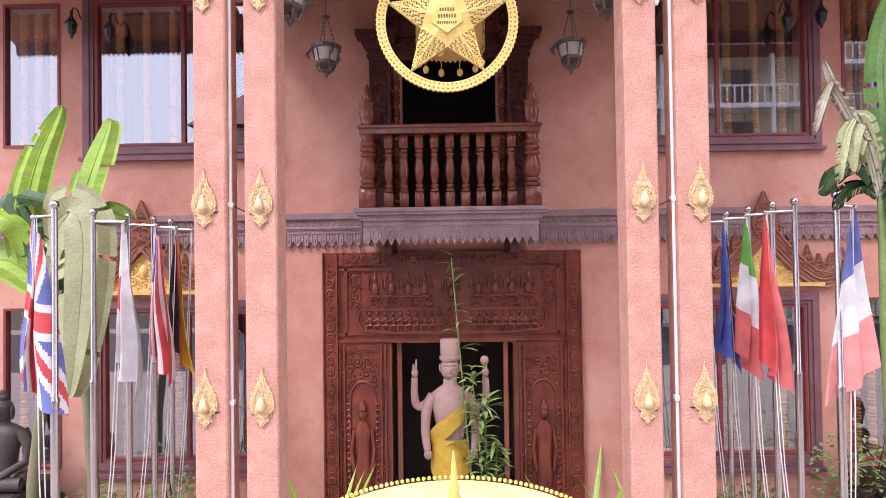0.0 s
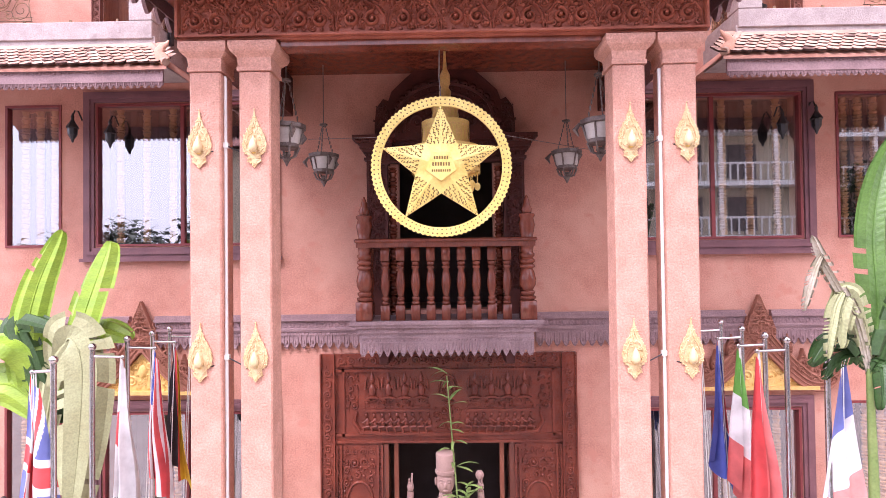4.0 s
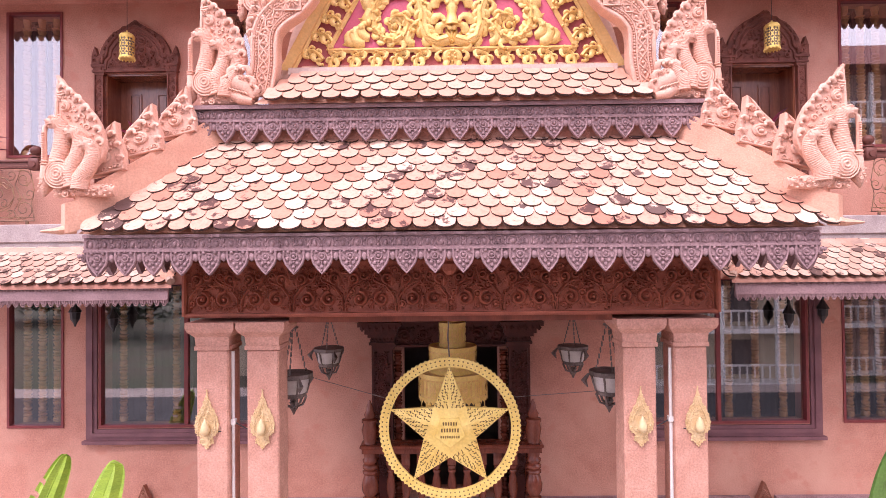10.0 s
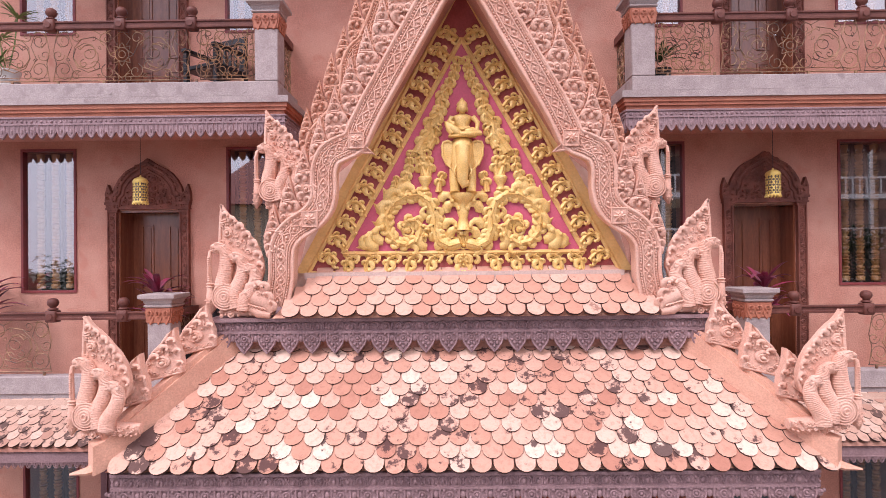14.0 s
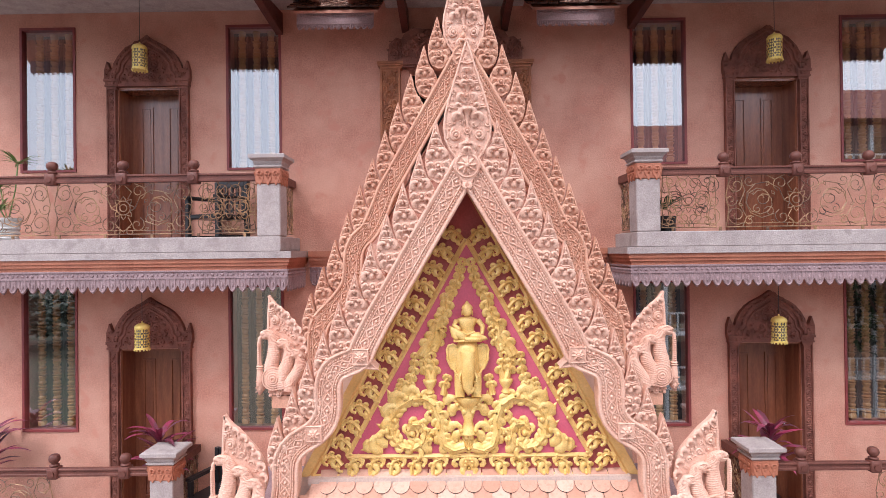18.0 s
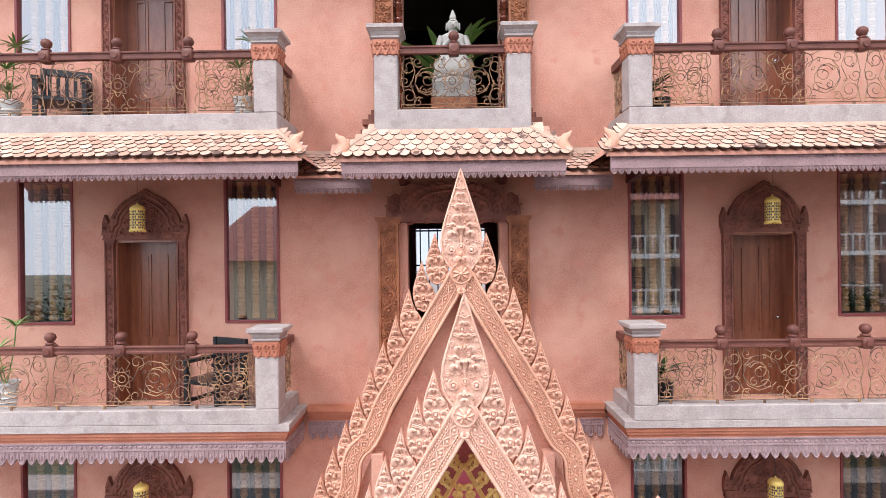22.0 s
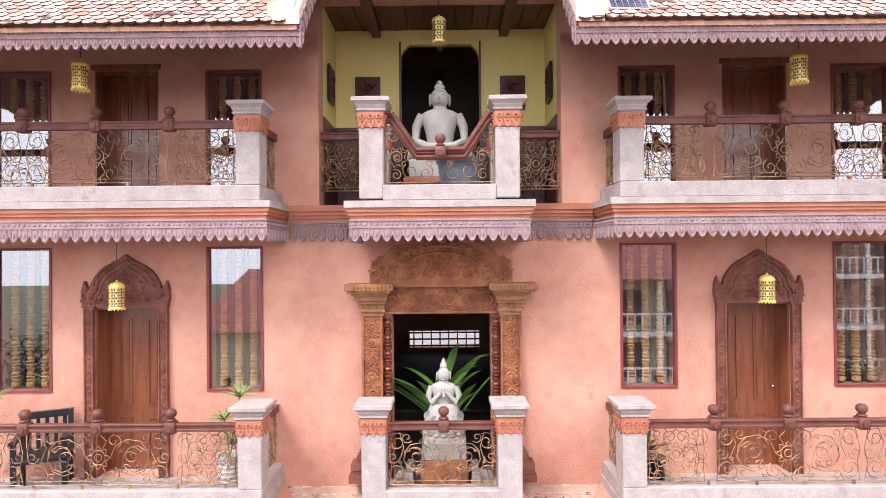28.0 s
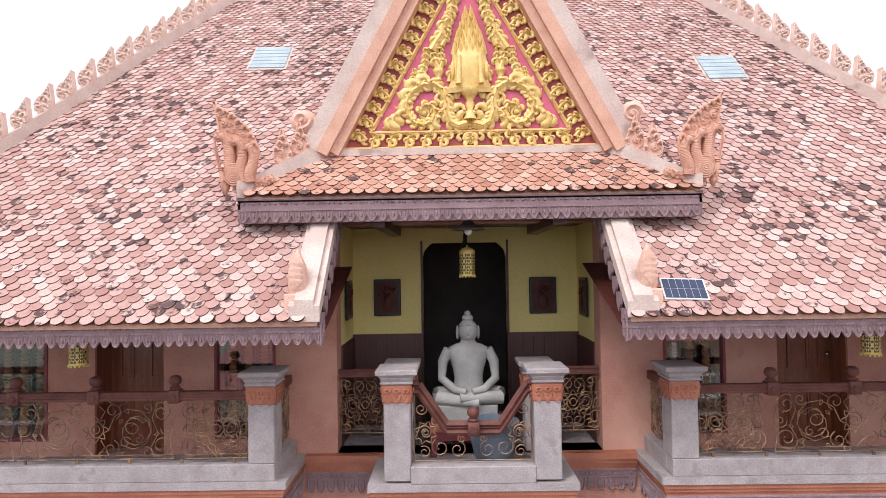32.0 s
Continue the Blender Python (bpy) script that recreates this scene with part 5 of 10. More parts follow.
    if makara:
        m.ball(-0.1, -0.07, 0.13, 0.105, 0.06, 0.1, seg=16, rings=8)
        m.tube([(-0.12, -0.08, 0.15), (-0.02, -0.085, 0.1), (0.02, -0.085, 0.03)], [0.08, 0.06, 0.04], seg=10)
        m.tube([(-0.16, -0.08, 0.09), (-0.08, -0.1, 0.03), (0.01, -0.1, 0.01)], [0.05, 0.045, 0.03], seg=9)
        boss(m, -0.075, 0.175, 0.03, -0.13, 0.026, 10)
        for x, z, an, l, w in ((-0.15, 0.2, 2.0, 0.09, -1), (-0.1, 0.23, 1.5, 0.08, -1), (-0.02, 0.2, 0.9, 0.09, 1), (0.0, 0.12, 0.6, 0.09, 1), (0.02, 0.06, 0.2, 0.08, 1), (-0.18, 0.13, 2.8, 0.08, -1)):
            hook(m, x, z, an, l, -0.115, 0.03, w)
        for k in range(6):
            m.tube([(-0.17 + 0.022 * k, -0.13, 0.075 - 0.006 * k), (-0.15 + 0.022 * k, -0.14, 0.1 - 0.006 * k), (-0.13 + 0.022 * k, -0.135, 0.085 - 0.006 * k)], 0.008, seg=4)
    return m


def smooth_path(pts, n=6):
    out = []
    for i in range(len(pts) - 1):
        p = [Vector(pts[max(0, min(len(pts) - 1, i + d))]) for d in (-1, 0, 1, 2)]
        for k in range(n):
            t = k / n
            out.append(0.5 * (2 * p[1] + (p[2] - p[0]) * t + (2 * p[0] - 5 * p[1] + 4 * p[2] - p[3]) * t * t + (3 * p[1] - p[0] - 3 * p[2] + p[3]) * t ** 3))
    return out + [Vector(pts[-1])]


NAGA = naga_shape()
NAGA_L = NAGA.data("naga_finial", PINK, True)
mir = Mesh().merge(NAGA, Matrix.Diagonal((-1, 1, 1, 1)))
NAGA_R = mir.data("naga_finial", PINK, True)
NAGA_D = NAGA.data("naga_finial", PINKD, True)
NAGA_DR = mir.data("naga_finial", PINKD, True)
NAGA = naga_shape(True)
NAGA_ML = NAGA.data("naga_finial", PINK, True)
NAGA_MR = Mesh().merge(NAGA, Matrix.Diagonal((-1, 1, 1, 1))).data("naga_finial", PINK, True)
def crest_shape():
    """A carved ridge leaf: its point stands at the upper end, its back falls away toward -x."""
    m = Mesh()
    pts = [(0.07, 0.0), (0.085, 0.12), (0.075, 0.22), (0.085, 0.32), (0.05, 0.29), (0.0, 0.235), (-0.06, 0.19), (-0.105, 0.13), (-0.12, 0.06), (-0.11, 0.0)]
    m.prism(pts, -0.025, 0.03)
    m.tube([(x * 0.93, -0.025, z * 0.96 + 0.006) for x, z in pts + pts[:1]], 0.01, seg=6)
    relief_coil(m, -0.02, 0.1, 0.06, -0.03, 0.013, 2.0, -1, 1.1, 0, seg=6)
    boss(m, -0.02, 0.1, 0.034, -0.03, 0.028, 10)
    for x, z, an, l in ((-0.07, 0.17, 1.2, 0.06), (-0.01, 0.215, 1.1, 0.06), (0.04, 0.25, 1.3, 0.055), (0.06, 0.17, 1.4, 0.05), (0.06, 0.08, 1.5, 0.05)):
        hook(m, x, z - 0.02, an, l, -0.027, 0.024, -1)
    carve(m, pts, -0.025, (0.026, 0.019, 0.013), 0.025, 4, [(-0.02, 0.1, 0.06)], tries=160)
    return m


CREST = crest_shape().data("crest_leaf", PINK, True)

for s in (-1, 1):
    foot, top = Vector((s * 2.5, -2.9, 7.09)), Vector((s * 1.76, -2.22, 7.82))
    along = (top - foot).normalized()
    rm = sweep_rect(Mesh(), [foot + Vector((s * 0.05, -0.045, -0.02)), foot, foot.lerp(top, 0.5), top + along * 0.1], (s * 0.68, 0.73, 0), 0.075, 0.2)
    rm.tube([(s * 2.5, -2.9, 7.11), (s * 2.57, -2.96, 7.09), (s * 2.66, -3.0, 7.085)], [0.075, 0.05, 0.012], seg=8, flat=0.5, normal=(0, 0, 1))
    part("hip_ridge", rm, PINKD, roof, "smooth pink rendered hip ridge")
    rb = sweep_rect(Mesh(), [foot + Vector((0, 0, 0.195)), top + Vector((0, 0, 0.195))], (s * 0.68, 0.73, 0), 0.052, 0.05)
    part("hip_capping", rb, PINKD, roof)
    o = part("naga_finial", NAGA_L if s < 0 else NAGA_R, PINK, roof, "pink carved three-headed serpent finial")
    o.location = (s * 2.25, -2.86, 7.32)
    o.scale = (0.93, 0.93, 0.93)
    for k in range(3):
        c = part("crest_leaf", CREST, PINK, roof)
        f = 0.22 + 0.235 * k
        c.matrix_local = Matrix.Translation((s * (2.335 - 0.175 * k), -2.9 + 0.68 * f, 7.5 + 0.165 * k)) @ pose(0, 0, 0, 0, s * 14, 0) @ Matrix.Diagonal((-s * 1.4, 1.25, 1.05, 1))

# carved frieze on the beam
fz = Mesh()
for i in range(10):
    x = -2.0 + 0.4 * (i + 0.5)
    for s in (-1, 1):
        relief_coil(fz, x + s * 0.085, 6.585, 0.08, -2.345, 0.02, math.pi / 2, s, 1.5, 3)
        relief_coil(fz, x + s * 0.13, 6.74, 0.06, -2.345, 0.016, -math.pi / 2, -s, 1.4, 3)
        relief_coil(fz, x + s * 0.05, 6.76, 0.045, -2.345, 0.014, 0, s, 1.3, 2)
        fz.tube([(x + s * 0.19, -2.342, 6.49), (x + s * 0.18, -2.342, 6.6), (x + s * 0.12, -2.342, 6.68), (x + s * 0.03, -2.342, 6.72), (x, -2.342, 6.83)], [0.012, 0.014, 0.014, 0.011, 0.006], seg=4)
        petal(fz, x + s * 0.16, 6.67, math.pi / 2, 0.1, 0.03, -2.342, 0.014)
    rosette(fz, x, 6.69, 0.04, -2.342, 0.02)
    petal(fz, x, 6.5, math.pi / 2, 0.12, 0.03, -2.342, 0.016)
for z in (6.46, 6.85):
    fz.box(-2.02, 2.02, -2.36, -2.34, z, z + 0.018)
for s in (-1, 1):
    fz.tube([(s * 2.02, -2.35, 6.46), (s * 2.02, -2.35, 6.88)], 0.018, seg=6)
carve(fz, [(-2.0, 6.49), (2.0, 6.49), (2.0, 6.84), (-2.0, 6.84)], -2.342, (0.035, 0.026, 0.019, 0.014), 0.016, 3, [(-2.0 + 0.4 * (i + 0.5) + q * x, z, r) for i in range(10) for q in (-1, 1) for x, z, r in ((0.085, 6.585, 0.05), (0.13, 6.74, 0.04), (0.05, 6.76, 0.03), (0.0, 6.69, 0.03))], tries=1500)
fz.v = [(a, -2.34 + (b + 2.34) * 1.7, c) for a, b, c in fz.v]
part("carving", fz, FRIEZE, beam, "", True)
part("lower_beam", Mesh().box(-1.24, 1.24, -2.3, -2.14, 6.40, 6.445), REDWOOD, beam)
hang = Mesh().lathe([(0.02, 0), (0.05, 0.03), (0.06, 0.08), (0.045, 0.1), (0.065, 0.13), (0.065, 0.2)], 0.0, -2.42, 6.76, seg=10)
part("hanging_boss", hang, FRIEZE, beam)

# upper eave with its tile strip
upper = thing("gable_eave", "small tiled eave with a purple pendant fringe under the gable", "roof")
part("ledge", Mesh().box(-1.97, 1.97, -2.40, -1.0, 8.03, 8.06), PURPLE, upper)
part("core", Mesh().box(-1.9, 1.9, -2.3, -1.05, 7.78, 8.03), PLASTER, upper)
big_fringe(upper, 3.92, 22, Matrix.Translation((-1.96, -2.37, 0)), 8.05)
for s in (-1, 1):
    big_fringe(upper, 1.3, 7, Matrix.Translation((-1.96, -1.06, 0)) @ pose(0, 0, 0, 0, 0, -90) if s < 0 else Matrix.Translation((1.96, -2.36, 0)) @ pose(0, 0, 0, 0, 0, 90), 8.05)
part("deck", Mesh().add([(GX - 1.5, -2.42, 8.06), (GX + 1.5, -2.42, 8.06), (GX + 1.26, -2.13, 8.36), (GX - 1.26, -2.13, 8.36)], [(0, 1, 2, 3)]), PINKD, upper)
k2 = lambda u, v: u > v * 0.55 + 0.05 and u < 3.0 - v * 0.55 - 0.05
lay_tiles(upper, slope_tiles((GX - 1.5, -2.44, 8.05), (1, 0, 0), (0, 0.29, 0.31), 3.0, 0.40, k2, gap=0.105), TILENEW)
part("flashing", Mesh().box(GX - 1.3, GX + 1.3, -2.2, -2.1, 8.35, 8.405), CREAM, upper, "cream lime-washed sill under the pediment")

# ---- gables ----
FLAME = flame_leaf().data("crocket", PINK, True)
FLAME_D = flame_leaf().data("crocket", PINKD, True)
FLAME_P = flame_leaf().data("crest_horn", PALEPINK, True)
CLAYD0 = mat("carved_terracotta_leaf", (0.40, 0.17, 0.11), (0.33, 0.13, 0.08), rough=0.8, scale=5, fine=80, bump=0.5, spread=0.25)
FLAME_C = flame_leaf().data("crocket", CLAYD0, True)
SPIRE = Mesh()
SP = [(-0.085, 0), (-0.14, 0.07), (-0.172, 0.15), (-0.18, 0.23), (-0.17, 0.32), (-0.14, 0.43), (-0.1, 0.55), (-0.062, 0.66), (-0.03, 0.76), (-0.01, 0.82), (0.0, 0.85)]
SP = SP + [(-x, z) for x, z in SP[-2::-1]]
SPIRE.prism(SP, -0.03, 0.04)
SPIRE.tube([(x * 0.95, -0.03, z) for x, z in SP], 0.01, seg=6)
hold = []
for sx in (-1, 1):
    relief_coil(SPIRE, sx * 0.085, 0.17, 0.062, -0.036, 0.013, 1.2 if sx > 0 else 1.9, -sx, 1.1, 0, seg=6)
    boss(SPIRE, sx * 0.085, 0.17, 0.036, -0.036, 0.03, 12)
    for x, z, an, l in ((0.03, 0.3, 0.5, 0.085), (0.09, 0.28, 0.9, 0.07), (0.03, 0.06, 0.5, 0.07), (0.05, 0.42, 0.7, 0.065), (0.03, 0.52, 0.8, 0.06), (0.02, 0.62, 0.9, 0.045), (0.08, 0.36, 1.0, 0.055)):
        hook(SPIRE, sx * x, z, an if sx > 0 else math.pi - an, l, -0.032, 0.03, sx)
        hold.append((sx * (x + 0.02), z + 0.02, 0.025))
    hold.append((sx * 0.085, 0.17, 0.06))
SPIRE.lathe([(0.012, 0), (0.016, 0.1), (0.03, 0.14), (0.045, 0.15)], 0, -0.03, 0.2, seg=8)
SPIRE.lathe([(0.01, 0), (0.013, 0.08), (0.024, 0.11), (0.034, 0.12)], 0, -0.03, 0.41, seg=8)
for z, w in ((0.355, 0.13), (0.37, 0.125), (0.53, 0.085), (0.543, 0.08), (0.68, 0.045)):
    SPIRE.tube([(-w, -0.034, z + 0.018), (0, -0.055, z), (w, -0.034, z + 0.018)], 0.0065, seg=5)
boss(SPIRE, 0, 0.2, 0.03, -0.034, 0.03, 10)
carve(SPIRE, SP, -0.03, (0.03, 0.022, 0.016, 0.011), 0.028, 6, hold + [(0, 0.2, 0.03), (0, 0.36, 0.03), (0, 0.54, 0.02)], tries=260)
SPIRE_C = SPIRE.data("spire_leaf", CLAYD0, True)
SPIRE = SPIRE.data("spire_leaf", PINK, True)


def gable_boards(t, lean_at, lean, half, w, deep, flame, k, tip0, step, spire_z, material, naga, hook_at=None):
    """Two carved bargeboards with crockets, rosettes, a spire leaf and serpent ends; they lean forward by lean degrees."""
    before = set(t.children)
    for s in (-1, 1):
        path = [Vector((GX + s * p.x, p.y)) for p in half]
        dense = []
        for a, b in zip(path, path[1:]):
            n = max(1, round((b - a).length / 0.05))
            dense += [a.lerp(b, i / n) for i in range(n)]
        dense.append(path[-1])
        nr = []
        for i in range(len(dense)):
            d = (dense[min(i + 1, len(dense) - 1)] - dense[max(i - 1, 0)]).normalized()
            nr.append(Vector((-d.y, d.x)) * (1 if s > 0 else -1))   # outward
        bm_ = Mesh()
        rows = []
        for p, q in zip(dense, nr):
            a, b = p - q * w, p + q * w
            rows.append([(a.x, 0, a.y), (b.x, 0, b.y), (b.x, deep, b.y), (a.x, deep, a.y)])
        bm_.loft(rows, caps=True)
        for o, r in ((-0.96, 0.014), (0.96, 0.014), (-0.44, 0.007), (0.44, 0.007), (-0.82, 0.006), (0.82, 0.006)):
            bm_.tube([(p.x + q.x * w * o, -0.004, p.y + q.y * w * o) for p, q in zip(dense, nr)], r, seg=6)
        for i in range(1, len(dense)):
            p, q = dense[i], nr[i]
            d = (dense[i] - dense[i - 1]).normalized()
            for o in (-0.63, 0.63):
                for f in (0.0, 0.5):
                    c = dense[i - 1].lerp(p, f) + q * w * o
                    bm_.ball(c.x, -0.004, c.y, 0.0095, 0.016, 0.0095, seg=6, rings=3)
            if i % 2:
                L, B = 0.046, w * 0.36
                loop = [p + d * L, p + q * B, p - d * L, p - q * B, p + d * L]
                bm_.tube([(c.x, -0.004, c.y) for c in loop], 0.0075, seg=5)
                bm_.ball(p.x, -0.004, p.y, 0.013, 0.018, 0.013, seg=7, rings=4)
            else:
                for o in (-0.3, 0.3):
                    c = p + q * w * o
                    bm_.ball(c.x, -0.003, c.y, 0.007, 0.012, 0.007, seg=5, rings=3)
        part("bargeboard", bm_, material, t, "", True)
        if hook_at:
            hx, hz = hook_at
            hk = Mesh().prism([(GX + s * (hx + 0.05), hz + 0.09), (GX + s * (hx - 0.02), hz + 0.0), (GX + s * (hx - 0.13), hz - 0.1), (GX + s * (hx - 0.03), hz - 0.085), (GX + s * (hx + 0.06), hz - 0.08), (GX + s * (hx + 0.13), hz - 0.06)], 0.004, deep - 0.01)
            hk.tube([(GX + s * (hx - 0.02), 0, hz), (GX + s * (hx - 0.13), 0, hz - 0.1), (GX + s * (hx + 0.06), 0, hz - 0.08)], 0.012, seg=6)
            part("hook", hk, material, t, "", True)
            for fx, fz in ((hx, hz), (1.2, 8.83)):
                rs = Mesh().box(GX + s * fx - 0.062, GX + s * fx + 0.062, -0.02, 0.0, fz - 0.062, fz + 0.062)
                rs.tube([(GX + s * fx + a, -0.02, fz + b) for a, b in ((-0.058, -0.058), (0.058, -0.058), (0.058, 0.058), (-0.058, 0.058), (-0.058, -0.058))], 0.007, seg=5)
                rosette(rs, GX + s * fx, fz, 0.05, -0.024, 0.022, 8)
                part("rosette", rs, material, t)
        for j in range(11):
            c = part("crocket", flame, material, t)
            c.matrix_local = Matrix.Translation((GX + s * (tip0[0] - 0.006 + step[0] * j), 0.045 + 0.008 * (j % 2), tip0[1] + step[1] * j - 0.46 * k)) @ Matrix.Diagonal((s * k * 0.94, 1, k, 1))
    apex = half[0].y
    rz = Mesh().prism([(GX - 0.105, apex - 0.02), (GX - 0.04, apex - 0.12), (GX, apex - 0.2), (GX + 0.04, apex - 0.12), (GX + 0.105, apex - 0.02), (GX + 0.06, apex + 0.1), (GX, apex + 0.22), (GX - 0.06, apex + 0.1)], -0.022, 0)
    rosette(rz, GX, apex - 0.01, 0.075, -0.026, 0.028, 9)
    rz.tube([(GX + 0.085 * math.cos(a), -0.024, apex - 0.01 + 0.085 * math.sin(a)) for a in [2 * math.pi * i / 16 for i in range(17)]], 0.008, seg=5, caps=False)
    for sx in (-1, 1):
        hook(rz, GX + sx * 0.012, apex + 0.08, 0.9 if sx > 0 else math.pi - 0.9, 0.06, -0.022, 0.022, sx)
        hook(rz, GX + sx * 0.01, apex - 0.14, -0.5 if sx > 0 else math.pi + 0.5, 0.05, -0.022, 0.022, -sx)
    rz.ball(GX, -0.024, apex + 0.16, 0.018, 0.02, 0.024, seg=7, rings=4)
    part("apex_rosette", rz, material, t, "", True)
    o = part("spire_leaf", SPIRE, material, t)
    o.location = (GX + 0.006, 0.03, spire_z)
    m = Matrix.Translation((0, lean_at[0], lean_at[1])) @ pose(0, 0, 0, lean, 0, 0) @ Matrix.Translation((0, 0, -lean_at[1]))
    for o in t.children:
        if o not in before:
            o.matrix_basis = m @ o.matrix_basis
    for s in (-1, 1):
        n = part("naga_finial", naga[0] if s < 0 else naga[1], material, t, "carved three-headed serpent finial")
        n.location = (GX + s * naga[2][0], naga[2][1], naga[2][2])


def pediment(t, y, dz, figure):
    """The gilded triangular panel: pink ground, gold borders, leafy scrolls and a plain central figure."""
    z0 = 8.40 + dz
    W, H, w, h = 1.28, 2.36, 0.995, 1.77
    zi = 8.555 + dz
    part("ground_outer", Mesh().prism([(GX - W, z0), (GX + W, z0), (GX, z0 + H)], y, y + 0.06), REDGROUND, t, "brownish red painted border ground")
    part("ground", Mesh().prism([(GX - w, zi), (GX + w, zi), (GX, zi + h)], y - 0.012, y), MAGENTA, t, "pink painted ground")
    for a, b, c, r in (((-W, z0), (W, z0), (0, z0 + H), 0.018), ((-w, zi), (w, zi), (0, zi + h), 0.021)):
        fm = Mesh()
        q = [(GX + a[0], y - 0.02, a[1]), (GX + b[0], y - 0.02, b[1]), (GX + c[0], y - 0.02, c[1])]
        for i in range(3):
            fm.tube([q[i], q[(i + 1) % 3]], r, seg=4)
        part("gold_border", fm, GOLDFLAT, t)
    # plain gilded margin that slopes back from the carved border
    mg = Mesh()
    for sg in (-1, 1):
        mg.add([(GX + sg * W, y - 0.01, z0), (GX, y - 0.01, z0 + H), (GX, y - 0.05, z0 + H + 0.17), (GX + sg * (W + 0.1), y - 0.05, z0)], [(0, 1, 2, 3)])
    part("margin", mg, GOLDFLAT, t, "plain gilded margin")
    # one curled leaf of the outer border
    one = Mesh()
    leafy(one, [(-0.055, -0.05), (-0.035, 0.0), (0.0, 0.04), (0.045, 0.045)], 0.02, 0.014, 0, 0.03, 0.05, 0.035)
    hook(one, 0.03, 0.045, 0.2, 0.085, 0, 0.034, -1)
    hook(one, -0.02, 0.01, -0.3, 0.085, 0, 0.034, -1)
    hook(one, -0.05, -0.04, -0.1, 0.075, 0, 0.03, -1)
    boss(one, 0.03, 0.0, 0.022, -0.004, 0.022, 8)
    dat = one.data("frame_leaf", GOLD, True)
    for i in range(12):
        if i in (5, 6):
            continue
        o = part("frame_leaf", dat, GOLD, t)
        s = 1 if i < 6 else -1
        o.matrix_local = Matrix.Translation((GX - 0.94 + 1.88 * i / 11, y - 0.006, zi - 0.078)) @ pose(0, 0, 0, 0, -s * 20, 0) @ Matrix.Diagonal((s * 1.1, 1, 1.05, 1))
    mid = Mesh()
    for s in (-1, 1):
        for an, l in ((0.3, 0.1), (0.9, 0.09), (-0.3, 0.09), (1.4, 0.07)):
            hook(mid, GX + s * 0.02, zi - 0.09, an if s > 0 else math.pi - an, l, y - 0.006, 0.03, s if an > 0 else -s)
        hook(mid, GX + s * 0.09, zi - 0.08, 0.2 if s > 0 else math.pi - 0.2, 0.08, y - 0.006, 0.03, s)
    boss(mid, GX, zi - 0.1, 0.03, y - 0.006, 0.03)
    part("frame_leaf", mid, GOLD, t, "", True)
    for s in (-1, 1):
        for i in range(14):
            f = (i + 0.3) / 14.6
            cx, cz = GX + s * (1.13 * (1 - f)), z0 + 0.08 + (H - 0.3) * f
            o = part("frame_leaf", dat, GOLD, t)
            o.matrix_local = Matrix.Translation((cx, y - 0.006, cz)) @ pose(0, 0, 0, 0, s * 14, 0) @ Matrix.Diagonal((s * 1.05, 1.0, 1.02, 1))
    # scrolls: a great coil each side, its arch, a torch of leaves and a garland up the edge
    yb = y - 0.012
    for s in (-1, 1):
        P = lambda pts: [(GX + s * a, zi + b) for a, b in pts]
        sm = Mesh()
        arch = [(0.03, 0.08), (0.12, 0.055), (0.2, 0.1), (0.235, 0.2), (0.23, 0.31), (0.27, 0.42), (0.36, 0.48), (0.47, 0.47), (0.57, 0.41), (0.635, 0.3), (0.62, 0.17), (0.55, 0.09), (0.45, 0.07), (0.37, 0.12), (0.345, 0.2), (0.38, 0.265), (0.45, 0.27), (0.49, 0.22)]
        leafy(sm, P(arch), 0.048, 0.026, yb, 0.042, 0.085, 0.062)
        boss(sm, GX + s * 0.455, zi + 0.185, 0.06, yb, 0.05, 10)
        part("scrollwork", sm, GOLD, t, "raised gilded scrollwork", True)
        lm = Mesh()
        for x, z, an, l in ((0.66, 0.1, 0.15, 0.16), (0.7, 0.06, -0.05, 0.17), (0.64, 0.2, 0.6, 0.15), (0.65, 0.32, 0.9, 0.15), (0.6, 0.42, 1.2, 0.16), (0.52, 0.47, 1.5, 0.17), (0.44, 0.06, 2.9, 0.1), (0.3, 0.05, 0.1, 0.13), (0.29, 0.3, 0.0, 0.1), (0.3, 0.14, 0.4, 0.08), (0.1, 0.12, 1.3, 0.13), (0.15, 0.2, 1.6, 0.13), (0.13, 0.33, 1.4, 0.14), (0.18, 0.42, 1.7, 0.13), (0.78, 0.06, 0.0, 0.12)):
            hook(lm, GX + s * x, zi + z, an if s > 0 else math.pi - an, l, yb, 0.038, s)
            petal(lm, GX + s * x, zi + z, an if s > 0 else math.pi - an, l * 0.9, l * 0.3, yb, 0.028)
        part("corner_leaves", lm, GOLD, t, "gilded corner leaves", True)
        tm = Mesh()
        tm.lathe([(0.02, 0), (0.04, 0.02), (0.025, 0.05), (0.05, 0.09), (0.06, 0.12), (0.05, 0.13)], GX + s * 0.31, yb - 0.01, zi + 0.5, seg=10)
        leafy(tm, P([(0.31, 0.62), (0.335, 0.7), (0.36, 0.8)]), 0.035, 0.014, yb, 0.036, 0.085, 0.045)
        leafy(tm, P([(0.29, 0.62), (0.27, 0.7), (0.29, 0.8)]), 0.03, 0.014, yb, 0.036, 0.075, 0.045)
        leafy(tm, P([(0.5, 0.5), (0.48, 0.6), (0.44, 0.7), (0.43, 0.82)]), 0.034, 0.01, yb, 0.034, 0.075, 0.045)
